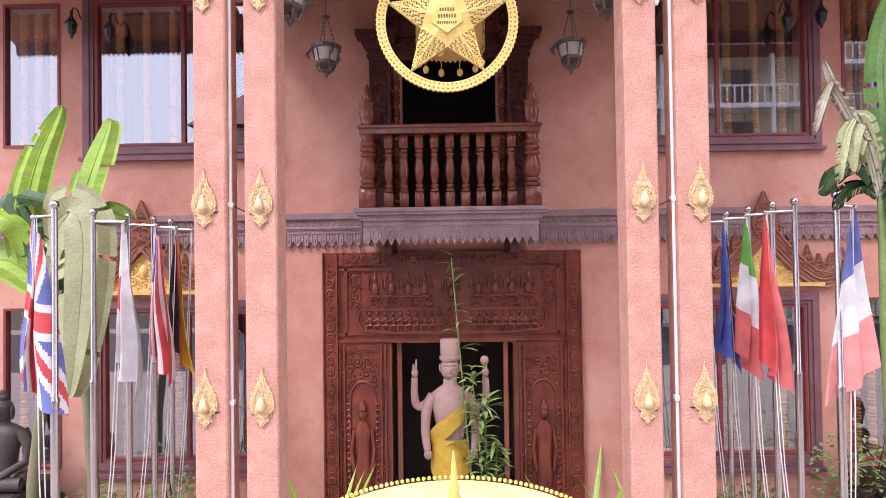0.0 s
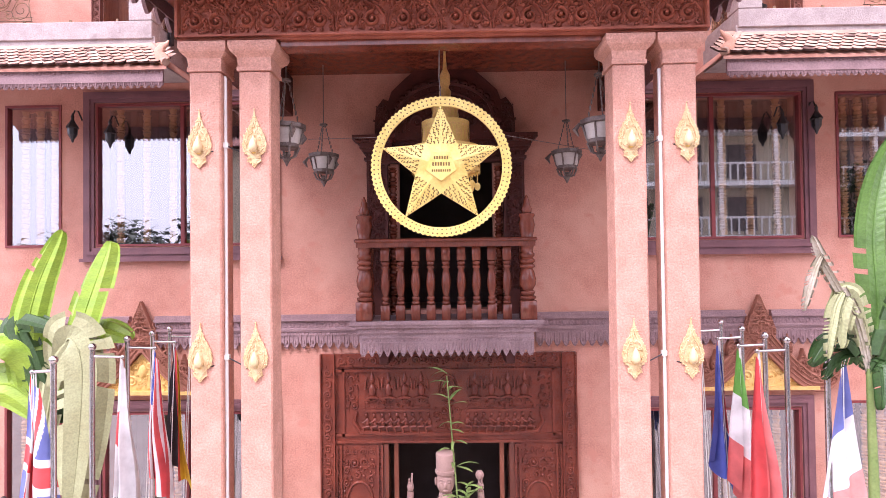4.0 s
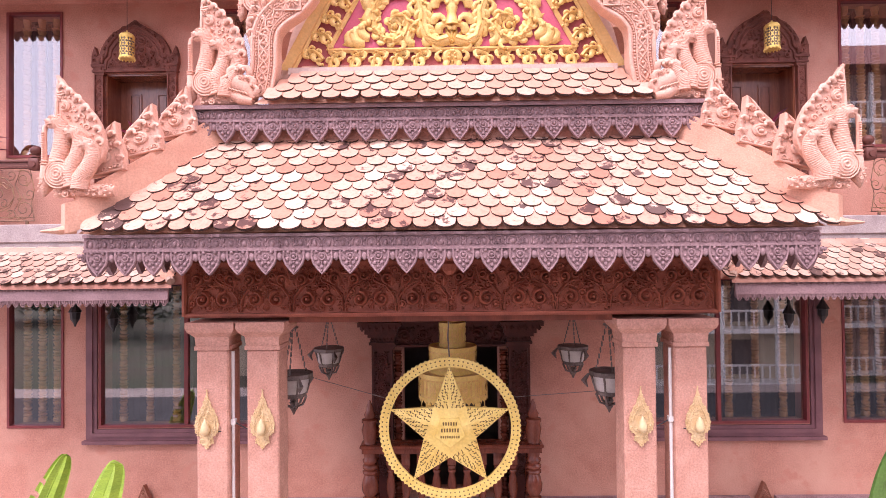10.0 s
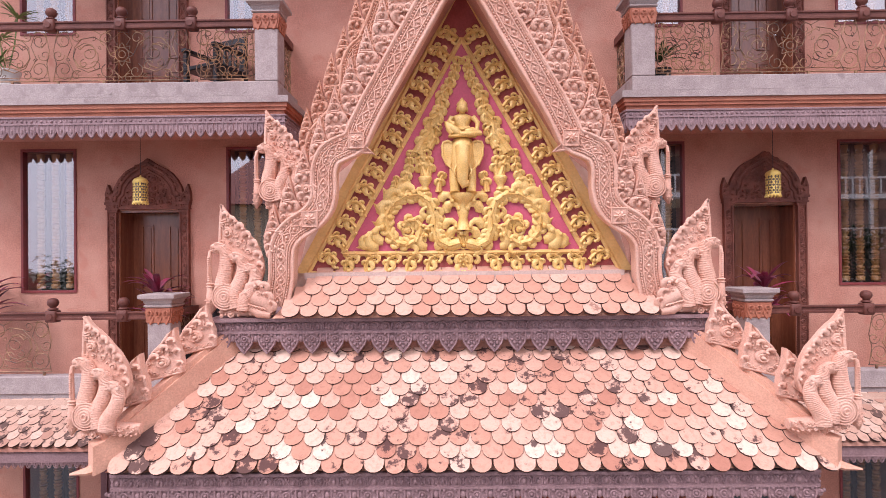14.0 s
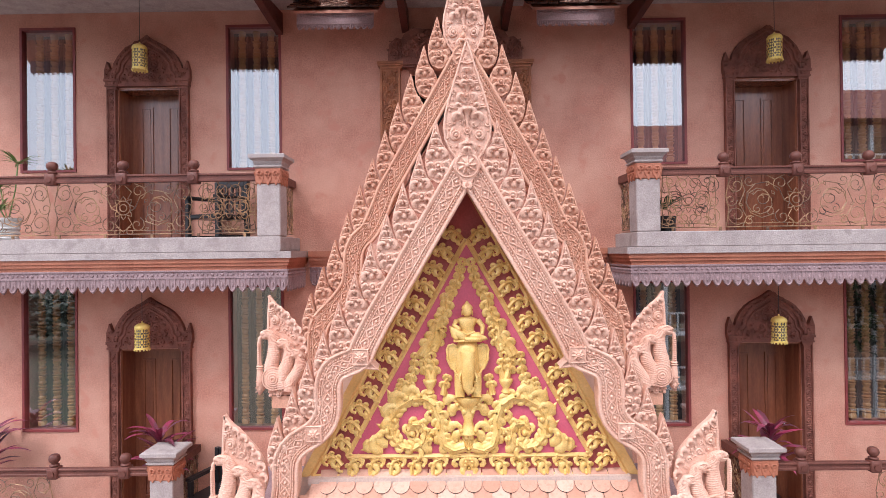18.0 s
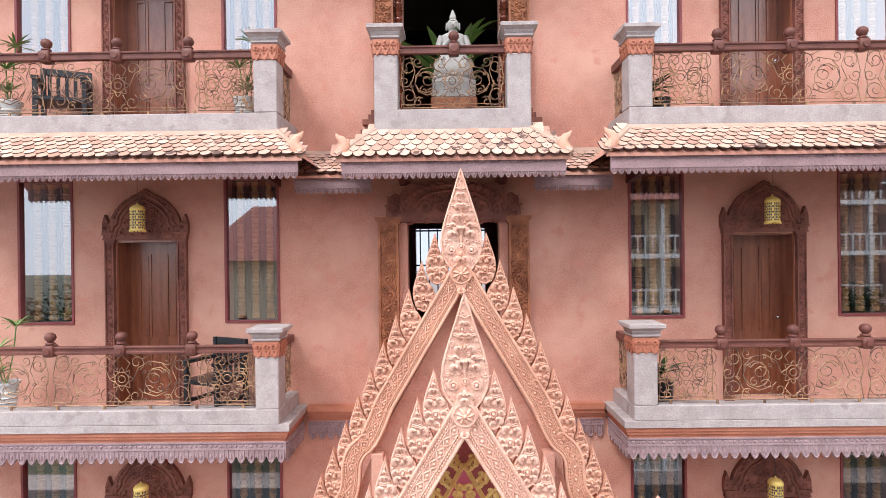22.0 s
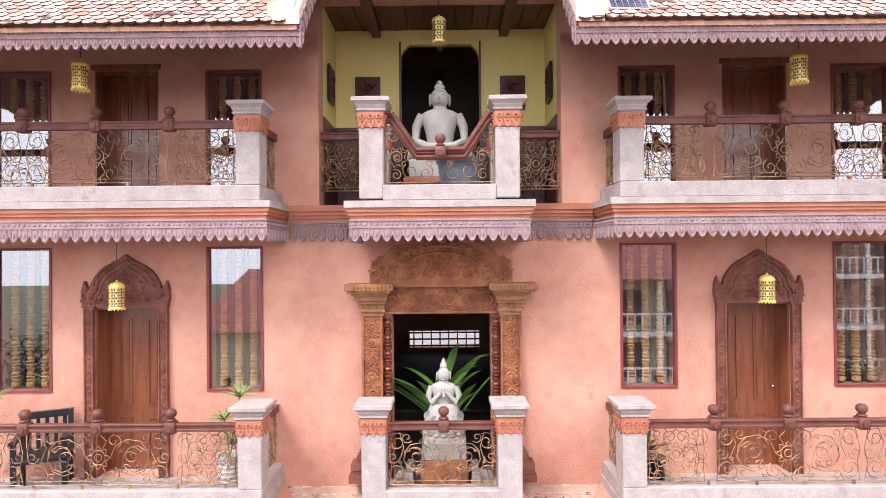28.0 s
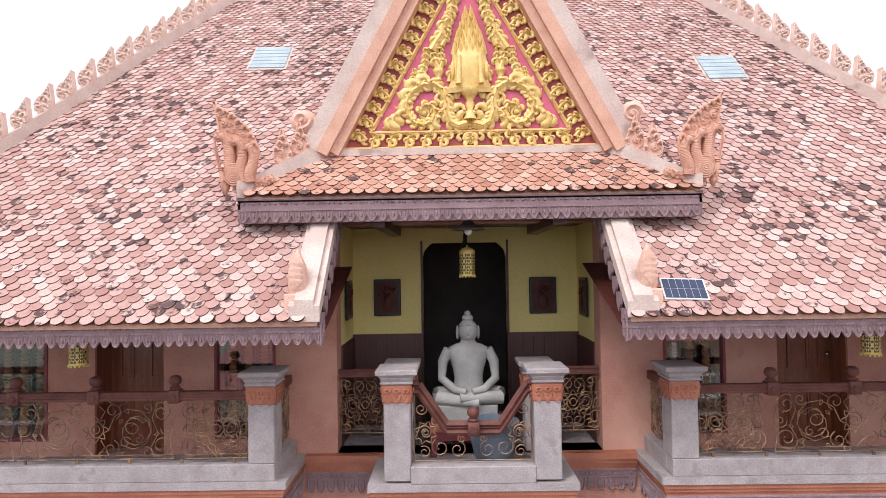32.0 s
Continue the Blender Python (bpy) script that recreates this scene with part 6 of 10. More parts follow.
        leafy(tm, P([(0.6, 0.44), (0.57, 0.52), (0.545, 0.62)]), 0.026, 0.008, yb, 0.03, 0.06, 0.04)
        leafy(tm, P([(0.2, 0.5), (0.19, 0.58), (0.16, 0.66)]), 0.03, 0.012, yb, 0.032, 0.07, 0.045)
        part("torch_leaves", tm, GOLD, t, "gilded torch of leaves", True)
        gm = Mesh()
        leafy(gm, P([(0.37, 0.82), (0.31, 0.92), (0.26, 0.99), (0.255, 1.07), (0.2, 1.13), (0.17, 1.21), (0.165, 1.29), (0.115, 1.36), (0.075, 1.44), (0.04, 1.56)]), 0.052, 0.012, yb, 0.042, 0.088, 0.052)
        leafy(gm, P([(0.27, 0.86), (0.22, 0.95), (0.2, 1.02)]), 0.03, 0.01, yb, 0.034, 0.065, 0.042)
        boss(gm, GX + s * 0.3, zi + 0.9, 0.036, yb - 0.02, 0.036)
        boss(gm, GX + s * 0.2, zi + 1.17, 0.03, yb - 0.02, 0.032)
        part("garland", gm, GOLD, t, "gilded garland of curled leaves", True)
    cm = Mesh()
    for an in (0.25, 0.75, 1.2, math.pi / 2, math.pi - 1.2, math.pi - 0.75, math.pi - 0.25):
        petal(cm, GX, zi + 0.06, an, 0.14, 0.035, yb, 0.04)
    boss(cm, GX, zi + 0.06, 0.04, yb, 0.04)
    cm.lathe([(0.07, 0), (0.05, 0.05), (0.035, 0.1), (0.05, 0.15), (0.035, 0.19), (0.06, 0.23), (0.1, 0.27), (0.1, 0.3)], GX, yb - 0.01, zi + (0.187 if figure == "rider" else 0.12), seg=12)
    part("pedestal", cm, GOLD, t, "gilded lotus pedestal", True)
    fg = Mesh()
    yy = yb - 0.02
    if figure == "rider":
        # an elephant seen from the front, an idol seated on its head
        half = lambda rows: fg.loft([[(GX + k * math.cos(math.pi * j / 10), yy - d * math.sin(math.pi * j / 10), zi + z) for j in range(11)] for z, k, d in rows], closed=False)
        half(((0.6, 0.1, 0.035), (0.66, 0.108, 0.06), (0.74, 0.105, 0.075), (0.82, 0.096, 0.08), (0.89, 0.092, 0.075), (0.93, 0.075, 0.055), (0.945, 0.03, 0.03)))
        fg.tube([(GX, yy - 0.07, zi + 0.86), (GX, yy - 0.095, zi + 0.76), (GX - 0.004, yy - 0.1, zi + 0.66), (GX - 0.004, yy - 0.09, zi + 0.58), (GX + 0.012, yy - 0.085, zi + 0.545), (GX + 0.034, yy - 0.085, zi + 0.556), (GX + 0.036, yy - 0.085, zi + 0.585)],
                [0.062, 0.056, 0.048, 0.04, 0.034, 0.024, 0.012], seg=12)
        for s in (-1, 1):
            fg.tube([(GX + s * 0.062, yy - 0.025, zi + 0.68), (GX + s * 0.068, yy - 0.035, zi + 0.58), (GX + s * 0.066, yy - 0.035, zi + 0.5), (GX + s * 0.066, yy - 0.04, zi + 0.487)], [0.048, 0.042, 0.04, 0.046], seg=10)
            ear = [(0.085, 0.9), (0.12, 0.915), (0.155, 0.905), (0.168, 0.87), (0.162, 0.83), (0.165, 0.8), (0.15, 0.765), (0.13, 0.72), (0.105, 0.705), (0.09, 0.75)]
            fg.prism([(GX + s * a, zi + b) for a, b in ear], yy - 0.028, yy - 0.008)
            fg.tube([(GX + s * a, yy - 0.028, zi + b) for a, b in ear], 0.011, seg=6)
            for k in range(7):
                f = k / 6
                fg.ball(GX + s * (0.105 - 0.055 * f), yy - 0.05 - 0.03 * f, zi + 0.7 - 0.075 * f, 0.011, 0.011, 0.011, seg=6, rings=4)
                fg.ball(GX + s * (0.1 - 0.05 * f), yy - 0.05 - 0.03 * f, zi + 0.67 - 0.075 * f, 0.009, 0.009, 0.009, seg=6, rings=4)
            fg.tube([(GX + s * 0.045, yy - 0.09, zi + 0.72), (GX + s * 0.07, yy - 0.1, zi + 0.66), (GX + s * 0.062, yy - 0.115, zi + 0.63)], [0.013, 0.01, 0.004], seg=6)
            fg.ball(GX + s * 0.05, yy - 0.065, zi + 0.83, 0.012, 0.012, 0.01, seg=6, rings=4)
        fg.box(GX - 0.115, GX + 0.115, yy - 0.085, yy, zi + 0.94, zi + 0.957, 0.006)
        half(((0.955, 0.085, 0.05), (0.985, 0.08, 0.055), (1.01, 0.056, 0.05), (1.05, 0.058, 0.05), (1.09, 0.076, 0.052), (1.115, 0.088, 0.045), (1.13, 0.06, 0.035), (1.14, 0.026, 0.03), (1.16, 0.024, 0.03)))
        fg.tube([(GX - 0.03, yy - 0.04, zi + 0.975), (GX - 0.085, yy - 0.06, zi + 1.01), (GX - 0.135, yy - 0.06, zi + 1.045), (GX - 0.11, yy - 0.07, zi + 1.0), (GX - 0.085, yy - 0.07, zi + 0.965)], [0.04, 0.036, 0.028, 0.024, 0.02], seg=9)
        fg.tube([(GX + 0.03, yy - 0.04, zi + 0.985), (GX + 0.09, yy - 0.06, zi + 0.985), (GX + 0.138, yy - 0.06, zi + 0.975), (GX + 0.07, yy - 0.075, zi + 0.962), (GX - 0.02, yy - 0.075, zi + 0.965)], [0.036, 0.034, 0.03, 0.024, 0.018], seg=9)
        fg.tube([(GX - 0.085, yy - 0.025, zi + 1.11), (GX - 0.108, yy - 0.035, zi + 1.07), (GX - 0.06, yy - 0.07, zi + 1.045)], [0.024, 0.021, 0.015], seg=8)
        fg.tube([(GX + 0.085, yy - 0.025, zi + 1.11), (GX + 0.125, yy - 0.035, zi + 1.06), (GX + 0.118, yy - 0.055, zi + 1.0)], [0.024, 0.021, 0.015], seg=8)
        fg.tube([(GX - 0.06, yy - 0.06, zi + 1.02), (GX, yy - 0.07, zi + 1.0), (GX + 0.06, yy - 0.06, zi + 1.02)], 0.01, seg=6)
        fg.ball(GX, yy - 0.035, zi + 1.185, 0.042, 0.04, 0.046, seg=12, rings=8)
        fg.lathe([(0.045, 0), (0.046, 0.012), (0.036, 0.03), (0.02, 0.045), (0.014, 0.055), (0.004, 0.068)], GX, yy - 0.03, zi + 1.2, seg=12)
        for s in (-1, 1):
            fg.ball(GX + s * 0.042, yy - 0.03, zi + 1.17, 0.007, 0.012, 0.024, seg=6, rings=4)
    else:
        # a bell-shaped tower under a crown of upright leaves
        fg.loft([[(GX + k * x, yy - d * math.sin(math.pi * (j + 0.5) / 10), zi + z) for j, x in enumerate((-1, -0.9, -0.7, -0.45, -0.15, 0.15, 0.45, 0.7, 0.9, 1))] for z, k, d in
                 ((0.38, 0.27, 0.05), (0.43, 0.27, 0.07), (0.44, 0.23, 0.05), (0.6, 0.22, 0.07), (0.76, 0.2, 0.07), (0.78, 0.22, 0.06), (0.84, 0.2, 0.05), (1.0, 0.15, 0.05), (1.14, 0.06, 0.03))], closed=False)
        for k in range(5):
            for j in range(6 - k):
                petal(fg, GX + (j - (5 - k) / 2) * 0.066, zi + 0.76 + 0.085 * k, math.pi / 2, 0.16, 0.034, y - 0.075, 0.03)
        for s in (-1, 1):
            fg.tube([(GX + s * 0.12, yy - 0.05, zi + 0.74), (GX + s * 0.135, yy - 0.06, zi + 0.46)], [0.03, 0.036], seg=7)
            fg.ball(GX + s * 0.2, yy - 0.03, zi + 0.6, 0.03, 0.03, 0.1, seg=7, rings=5)
        fg.v = [(GX + (a - GX) * 0.84, b, c) for a, b, c in fg.v]
    part("figure", fg, GOLD, t, "plain gilded relief figure", True)


gable = thing("front_gable", "pink carved gable with flame crockets and a gilded pediment", "gable")
front_half = [Vector(p) for p in ((0.0, 10.876), (0.287, 10.397), (0.7, 9.7))] + smooth_path([(0.79, 9.53), (0.845, 9.42), (0.95, 9.37), (1.04, 9.315), (1.085, 9.2), (1.088, 9.05), (1.115, 8.93), (1.2, 8.83), (1.326, 8.75), (1.41, 8.65), (1.435, 8.53), (1.44, 8.39), (1.46, 8.27), (1.49, 8.15)], 3)
gable_boards(gable, (-2.43, 9.2), 5.0, front_half, 0.094, 0.14, FLAME, 1.0, (0.229, 11.199), (0.1266, -0.2254), 10.92, PINK, (NAGA_ML, NAGA_MR, (1.525, -2.3, 8.075)), (0.825, 9.43))
pediment(gable, -2.12, 0.0, "rider")
part("gable_wall", Mesh().prism([(GX - 1.46, 8.06), (GX + 1.46, 8.06), (GX + 1.3, 8.7), (GX + 1.06, 9.2), (GX + 0.82, 9.4), (GX, 10.75), (GX - 0.82, 9.4), (GX - 1.06, 9.2), (GX - 1.3, 8.7)], -2.112, -1.96), PALEPINK, gable, "pale lime-washed gable wall")
rs_ = Mesh()
for s in (-1, 1):
    rs_.add([(GX, -2.42, 10.72), (GX + s * 0.8, -2.3, 9.4), (GX + s * 0.8, -1.6, 9.4), (GX, -1.6, 10.72)], [(0, 1, 2, 3)])
part("gable_roof", rs_, PLASTER, gable)
gable2 = thing("rear_gable", "taller carved pink gable that stands behind the front one", "gable")
rear_half = [Vector(p) for p in ((0.0, 11.9), (0.135, 11.67), (0.532, 11.0), (0.68, 10.75))] + smooth_path([(0.74, 10.6), (0.83, 10.42), (0.92, 10.335), (0.975, 10.22), (0.99, 10.05), (1.03, 9.9), (1.16, 9.74), (1.275, 9.62), (1.32, 9.48), (1.33, 9.2)], 3)
gable_boards(gable2, (-1.78, 9.83), 4.8, rear_half, 0.08, 0.13, FLAME_D, 0.95, (0.2225, 12.231), (0.1155, -0.2368), 11.92, PINKD, (NAGA_L, NAGA_R, (1.35, -1.7, 8.97)))
part("gable_wall", Mesh().prism([(GX - 1.26, 9.2), (GX + 1.26, 9.2), (GX + 0.96, 9.9), (GX + 0.72, 10.45), (GX, 11.7), (GX - 0.72, 10.45), (GX - 0.96, 9.9)], -1.72, -1.64), PLASTER, gable2)
r2 = Mesh()
for s in (-1, 1):
    r2.add([(GX, -1.84, 11.7), (GX + s * 0.76, -1.8, 10.4), (GX + s * 0.76, 0.0, 10.4), (GX, 0.0, 11.7)], [(0, 1, 2, 3)])
    r2.box(GX + s * 0.7, GX + s * 0.8, -1.85, 0.0, 7.8, 10.3)
part("gable_roof", r2, PLASTER, gable2)
part("support", Mesh().box(GX - 1.2, GX + 1.2, -1.7, -0.96, 8.06, 9.22), PINKD, gable2)
part("finial_ledge", Mesh().box(GX - 1.72, GX + 1.72, -1.78, -1.1, 8.86, 8.965), PINKD, gable2)

# ---- grand carved doorways in the centre bay ----
GILTWOOD = mat("gilt_brown_wood", (0.40, 0.19, 0.085), (0.28, 0.12, 0.055), rough=0.5, spec=0.3, scale=9, fine=90, bump=0.4, spread=0.3)


def grand_door(zf, zo, zc, half_w, material, top=0.48, colonettes=True, plinth=True, head=None):
    """Carved doorway: floor zf, opening's head zo, capitals' top zc."""
    t = thing("doorway", "open doorway with carved wooden pilasters, lintel and lobed pediment", "doorway", "centre doorways", kind="structure")
    for s in (-1, 1):
        a, b = half_w + 0.1, half_w + 0.34
        m = Mesh().box(s * a, s * b, -0.09, 0.0, zf, zo - 0.02)
        for q in (a, b - 0.025):
            m.box(s * q, s * (q + 0.025), -0.11, -0.09, zf, zo - 0.02)
        x0, x1 = sorted((s * (a + 0.03), s * (b - 0.03)))
        rinceau(m, x0, x1, zf + 0.3, zo - 0.06, -0.092, 0.02, leaves=3)
        carve(m, [(x0, zf + 0.3), (x1, zf + 0.3), (x1, zo - 0.06), (x0, zo - 0.06)], -0.092, (0.04, 0.03, 0.022, 0.016, 0.011), 0.024, 21, tries=500)
        part("pilaster", m, material, t, "", True)
        c = Mesh()
        for o, z0, z1 in ((0.0, 0.0, 0.05), (0.025, 0.05, 0.08), (0.005, 0.08, 0.14), (0.04, 0.14, 0.18), (0.07, 0.18, 0.24), (0.1, 0.24, 0.27), (0.14, 0.27, zc - zo + 0.02)) if plinth or colonettes else ((0.0, 0.0, 0.03), (0.02, 0.03, 0.05), (0.03, 0.05, 0.08)):
            c.box(s * (a - 0.02 - o * 0.6), s * (b + o), -0.11 - o, 0.0, zo - 0.02 + z0, zo - 0.02 + z1)
        for k in range(6):
            if not (plinth or colonettes):
                continue
            petal(c, s * (a + 0.01 + 0.045 * k), zo + 0.06, math.pi / 2, 0.07, 0.02, -0.118, 0.014)
            petal(c, s * (a - 0.05 + 0.075 * k), zc - 0.1, math.pi / 2, 0.08, 0.03, -0.255, 0.014)
        cap = part("capital", c, GILTWOOD if plinth else material, t)
        if plinth:
            top_block = Mesh().box(s * (a - 0.14), s * (b + 0.17), -0.275, 0.0, zc - 0.075, zc + 0.004, 0.006)
            for k in range(10):
                petal(top_block, s * (a - 0.1 + 0.045 * k), zc - 0.062, math.pi / 2, 0.05, 0.018, -0.277, 0.012)
            part("capital_block", top_block, GILTWOOD, cap, "dull gilt block on the capital")
        if colonettes:
            part("colonette", Mesh().lathe(spindle_profile(zo - zf - 0.05, 0.052), s * (half_w + 0.045), -0.03, zf, seg=10), REDWOOD, t, "", True)
        if plinth:
            p = Mesh()
            for o, z0, z1 in ((0.14, 0.0, 0.08), (0.1, 0.08, 0.14), (0.12, 0.14, 0.2), (0.06, 0.2, 0.27), (0.03, 0.27, 0.33)):
                p.box(s * (a - 0.05), s * (b + o), -0.1 - o, 0.0, zf + z0, zf + z1)
            part("plinth", p, FRAME, t)
    lm = Mesh().box(-half_w - 0.09, half_w + 0.09, -0.06, 0.0, zo, zc - 0.04)
    rinceau(lm, -half_w - 0.07, half_w + 0.07, zo + 0.03, zc - 0.06, -0.062, 0.022, cell=0.2, leaves=4)
    lm.box(-half_w - 0.09, half_w + 0.09, -0.1, -0.06, zo - 0.0, zo + 0.025)
    lm.box(-half_w - 0.1, half_w + 0.1, -0.13, -0.0, zc - 0.04, zc)
    carve(lm, [(-half_w - 0.07, zo + 0.03), (half_w + 0.07, zo + 0.03), (half_w + 0.07, zc - 0.05), (-half_w - 0.07, zc - 0.05)], -0.06, (0.03, 0.022, 0.016), 0.03, 9, tries=300)
    part("lintel", lm, head or material, t, "", True)
    W = half_w + 0.24
    hp = [(W, 0), (W - 0.0, 0.1), (W - 0.02, 0.24), (W - 0.1, 0.32), (W - 0.16, 0.3), (W - 0.2, 0.38), (W - 0.3, 0.45), (0.2, top - 0.01), (0, top)]
    pm = Mesh().prism([(x, zc + z * top / 0.48) for x, z in hp] + [(-x, zc + z * top / 0.48) for x, z in hp[-2::-1]], -0.12, 0.0)
    arc = [((W - 0.22) * math.cos(a), zc + 0.05 + (top - 0.1) * math.sin(a) ** 0.8) for a in [math.pi * k / 18 for k in range(19)]]
    pm.tube([(x, -0.12, z) for x, z in arc], 0.028, seg=5)
    pm.tube([(x * 0.8, -0.12, zc + (z - zc) * 0.82) for x, z in arc], 0.02, seg=5)
    for k in range(19):
        x, z = arc[k]
        pm.ball(x * 0.9, -0.12, zc + (z - zc) * 0.91, 0.018, 0.02, 0.018, seg=5, rings=3)
    for s in (-1, 1):
        for x, z, r in ((0.13, 0.12, 0.1), (0.32, 0.12, 0.11), (0.24, 0.27, 0.075), (0.1, 0.3, 0.06), (0.42, 0.24, 0.06), (W - 0.08, 0.1, 0.08), (W - 0.08, 0.23, 0.055)):
            if z + r < top + 0.02:
                relief_coil(pm, s * x, zc + z * top / 0.48, r, -0.122, 0.02, 0 if s > 0 else math.pi, s, 1.5, 4)
    rosette(pm, 0, zc + top * 0.45, 0.09, -0.122, 0.035, 8)
    fill = [(x * 0.76, zc + 0.02 + (z - zc) * 0.76) for x, z in arc]
    hold = [(0, zc + top * 0.45, 0.09)] + [(q * x, zc + z * top / 0.48, r) for q in (-1, 1) for x, z, r in ((0.13, 0.12, 0.1), (0.32, 0.12, 0.11), (0.24, 0.27, 0.075), (0.1, 0.3, 0.06), (0.42, 0.24, 0.06))]
    carve(pm, fill, -0.12, (0.045, 0.034, 0.025, 0.018, 0.012), 0.036, 7, hold, tries=500)
    for q in (-1, 1):
        wing_ = [(q * (W - 0.19), zc + 0.02), (q * (W - 0.01), zc + 0.02), (q * (W - 0.03), zc + 0.24 * top / 0.48), (q * (W - 0.1), zc + 0.3 * top / 0.48), (q * (W - 0.16), zc + 0.26 * top / 0.48)]
        carve(pm, wing_, -0.12, (0.035, 0.026, 0.018, 0.012), 0.032, 17, tries=200, edge=0.7)
    for k in range(1, 18):
        x, z = arc[k]
        hook(pm, x, z, math.atan2(z - zc - 0.1, x), 0.09, -0.118, 0.034, 1 if x < 0 else -1)
    part("pediment", pm, head or material, t, "carved lobed pediment with scrolls", True)
    return t


grand_door(13.40, 15.29, 15.64, 0.58, GOLDWOOD)
grand_door(10.25, 12.41, 12.47, 0.55, GOLDWOOD, 0.42, False, False, FRAME)
grand_door(4.07, 5.86, 6.16, 0.57, WOOD, 0.66, True, False)

# back windows with bars that close the corridors
for z0, z1 in ((3.9, 5.3), (10.7, 12.6), (13.55, 13.98)):
    t = thing("window_back", "tall barred window at the far end of the corridor", "window", "corridor windows", kind="structure")
    fm = Mesh()
    for k in range(8):
        fm.tube([(-0.9 + 1.8 * (k + 0.5) / 8, 8.05, z0), (-0.9 + 1.8 * (k + 0.5) / 8, 8.05, z1)], 0.018, seg=5)
    for z in (z0 + 0.05, (z0 + z1) / 2, z1 - 0.05):
        fm.box(-0.9, 0.9, 8.03, 8.07, z - 0.02, z + 0.02)
    part("bars", fm, BLACK, t)
    p = part("pane", Mesh().add([(-0.9, 8.09, z0), (0.9, 8.09, z0), (0.9, 8.09, z1), (-0.9, 8.09, z1)], [(0, 1, 2, 3)]), SMOKED, t)
    p.visible_shadow = False
for z in (10.25, 13.40, 4.05):
    for s in (-1, 1):
        solo("corridor_wall", Mesh().box(s * 0.95, s * 1.02, 0.25, 2.6, z, z + 2.6), CORRIDOR, "grey painted wall inside the corridor", "wall", kind="structure")

# ---- statues ----
def seated_figure(m, x, y, z, k, pray=False):
    """A seated idol on a vertical axis at x, y, its seat at z; k metres high."""
    P = lambda a, b, c: (x + a * k, y + b * k, z + c * k)
    B = lambda a, b, c, ra, rb, rc, seg=12, rings=8: m.ball(*P(a, b, c), ra * k, rb * k, rc * k, seg, rings)
    rows = []
    for c, ra, rb in ((0.06, 0.2, 0.15), (0.16, 0.165, 0.12), (0.24, 0.15, 0.11), (0.34, 0.165, 0.115), (0.44, 0.195, 0.12), (0.52, 0.22, 0.115), (0.57, 0.215, 0.105), (0.605, 0.15, 0.085), (0.625, 0.085, 0.068), (0.68, 0.07, 0.065)):
        rows.append([P(ra * math.cos(2 * math.pi * i / 16), rb * math.sin(2 * math.pi * i / 16) * (1.0), c) for i in range(16)])
    m.loft(rows, caps=True)
    for s in (-1, 1):
        if pray:
            m.tube([P(s * 0.2, 0, 0.56), P(s * 0.26, -0.02, 0.4), P(s * 0.2, -0.12, 0.31), P(s * 0.03, -0.17, 0.5)], [0.06 * k, 0.055 * k, 0.05 * k, 0.03 * k], seg=8)
            m.tube([P(s * 0.05, 0.05, 0.06), P(s * 0.25, -0.1, 0.07), P(s * 0.16, -0.26, 0.06)], [0.1 * k, 0.1 * k, 0.07 * k], seg=8)
        else:
            m.tube([P(s * 0.205, 0, 0.555), P(s * 0.275, 0.0, 0.42), P(s * 0.285, -0.04, 0.25), P(s * 0.15, -0.2, 0.165), P(s * 0.03, -0.25, 0.15)], [0.06 * k, 0.055 * k, 0.046 * k, 0.04 * k, 0.034 * k], seg=10)
            m.tube([P(s * 0.1, 0.02, 0.08), P(s * 0.34, -0.06, 0.085), P(s * 0.33, -0.18, 0.075), P(-s * 0.1, -0.24, 0.06 + 0.025 * s)], [0.095 * k, 0.082 * k, 0.072 * k, 0.055 * k], seg=8)
        B(s * 0.112, 0.0, 0.735, 0.018, 0.03, 0.075, 8, 6)
    if pray:
        m.tube([P(0, -0.17, 0.42), P(0, -0.17, 0.56)], [0.035 * k, 0.015 * k], seg=8)
    B(0, 0, 0.75, 0.108, 0.11, 0.125, 18, 12)
    B(0, -0.108, 0.74, 0.018, 0.022, 0.032, 8, 6)
    B(0, 0.01, 0.885, 0.062, 0.06, 0.042)
    for s in (-1, 1):
        B(s * 0.042, -0.096, 0.775, 0.024, 0.012, 0.009, 8, 4)
    B(0, -0.1, 0.69, 0.034, 0.014, 0.01, 8, 4)
    m.tube([P(-0.085, -0.06, 0.805), P(0, -0.105, 0.82), P(0.085, -0.06, 0.805)], 0.008 * k, seg=4)
    if pray:
        m.lathe([(0.062 * k, 0), (0.055 * k, 0.03 * k), (0.036 * k, 0.07 * k), (0.022 * k, 0.11 * k), (0.006 * k, 0.135 * k)], x, y + 0.01, z + 0.9 * k, seg=10)
    else:
        B(0, 0.01, 0.93, 0.034, 0.034, 0.036, 10, 6)
    return m


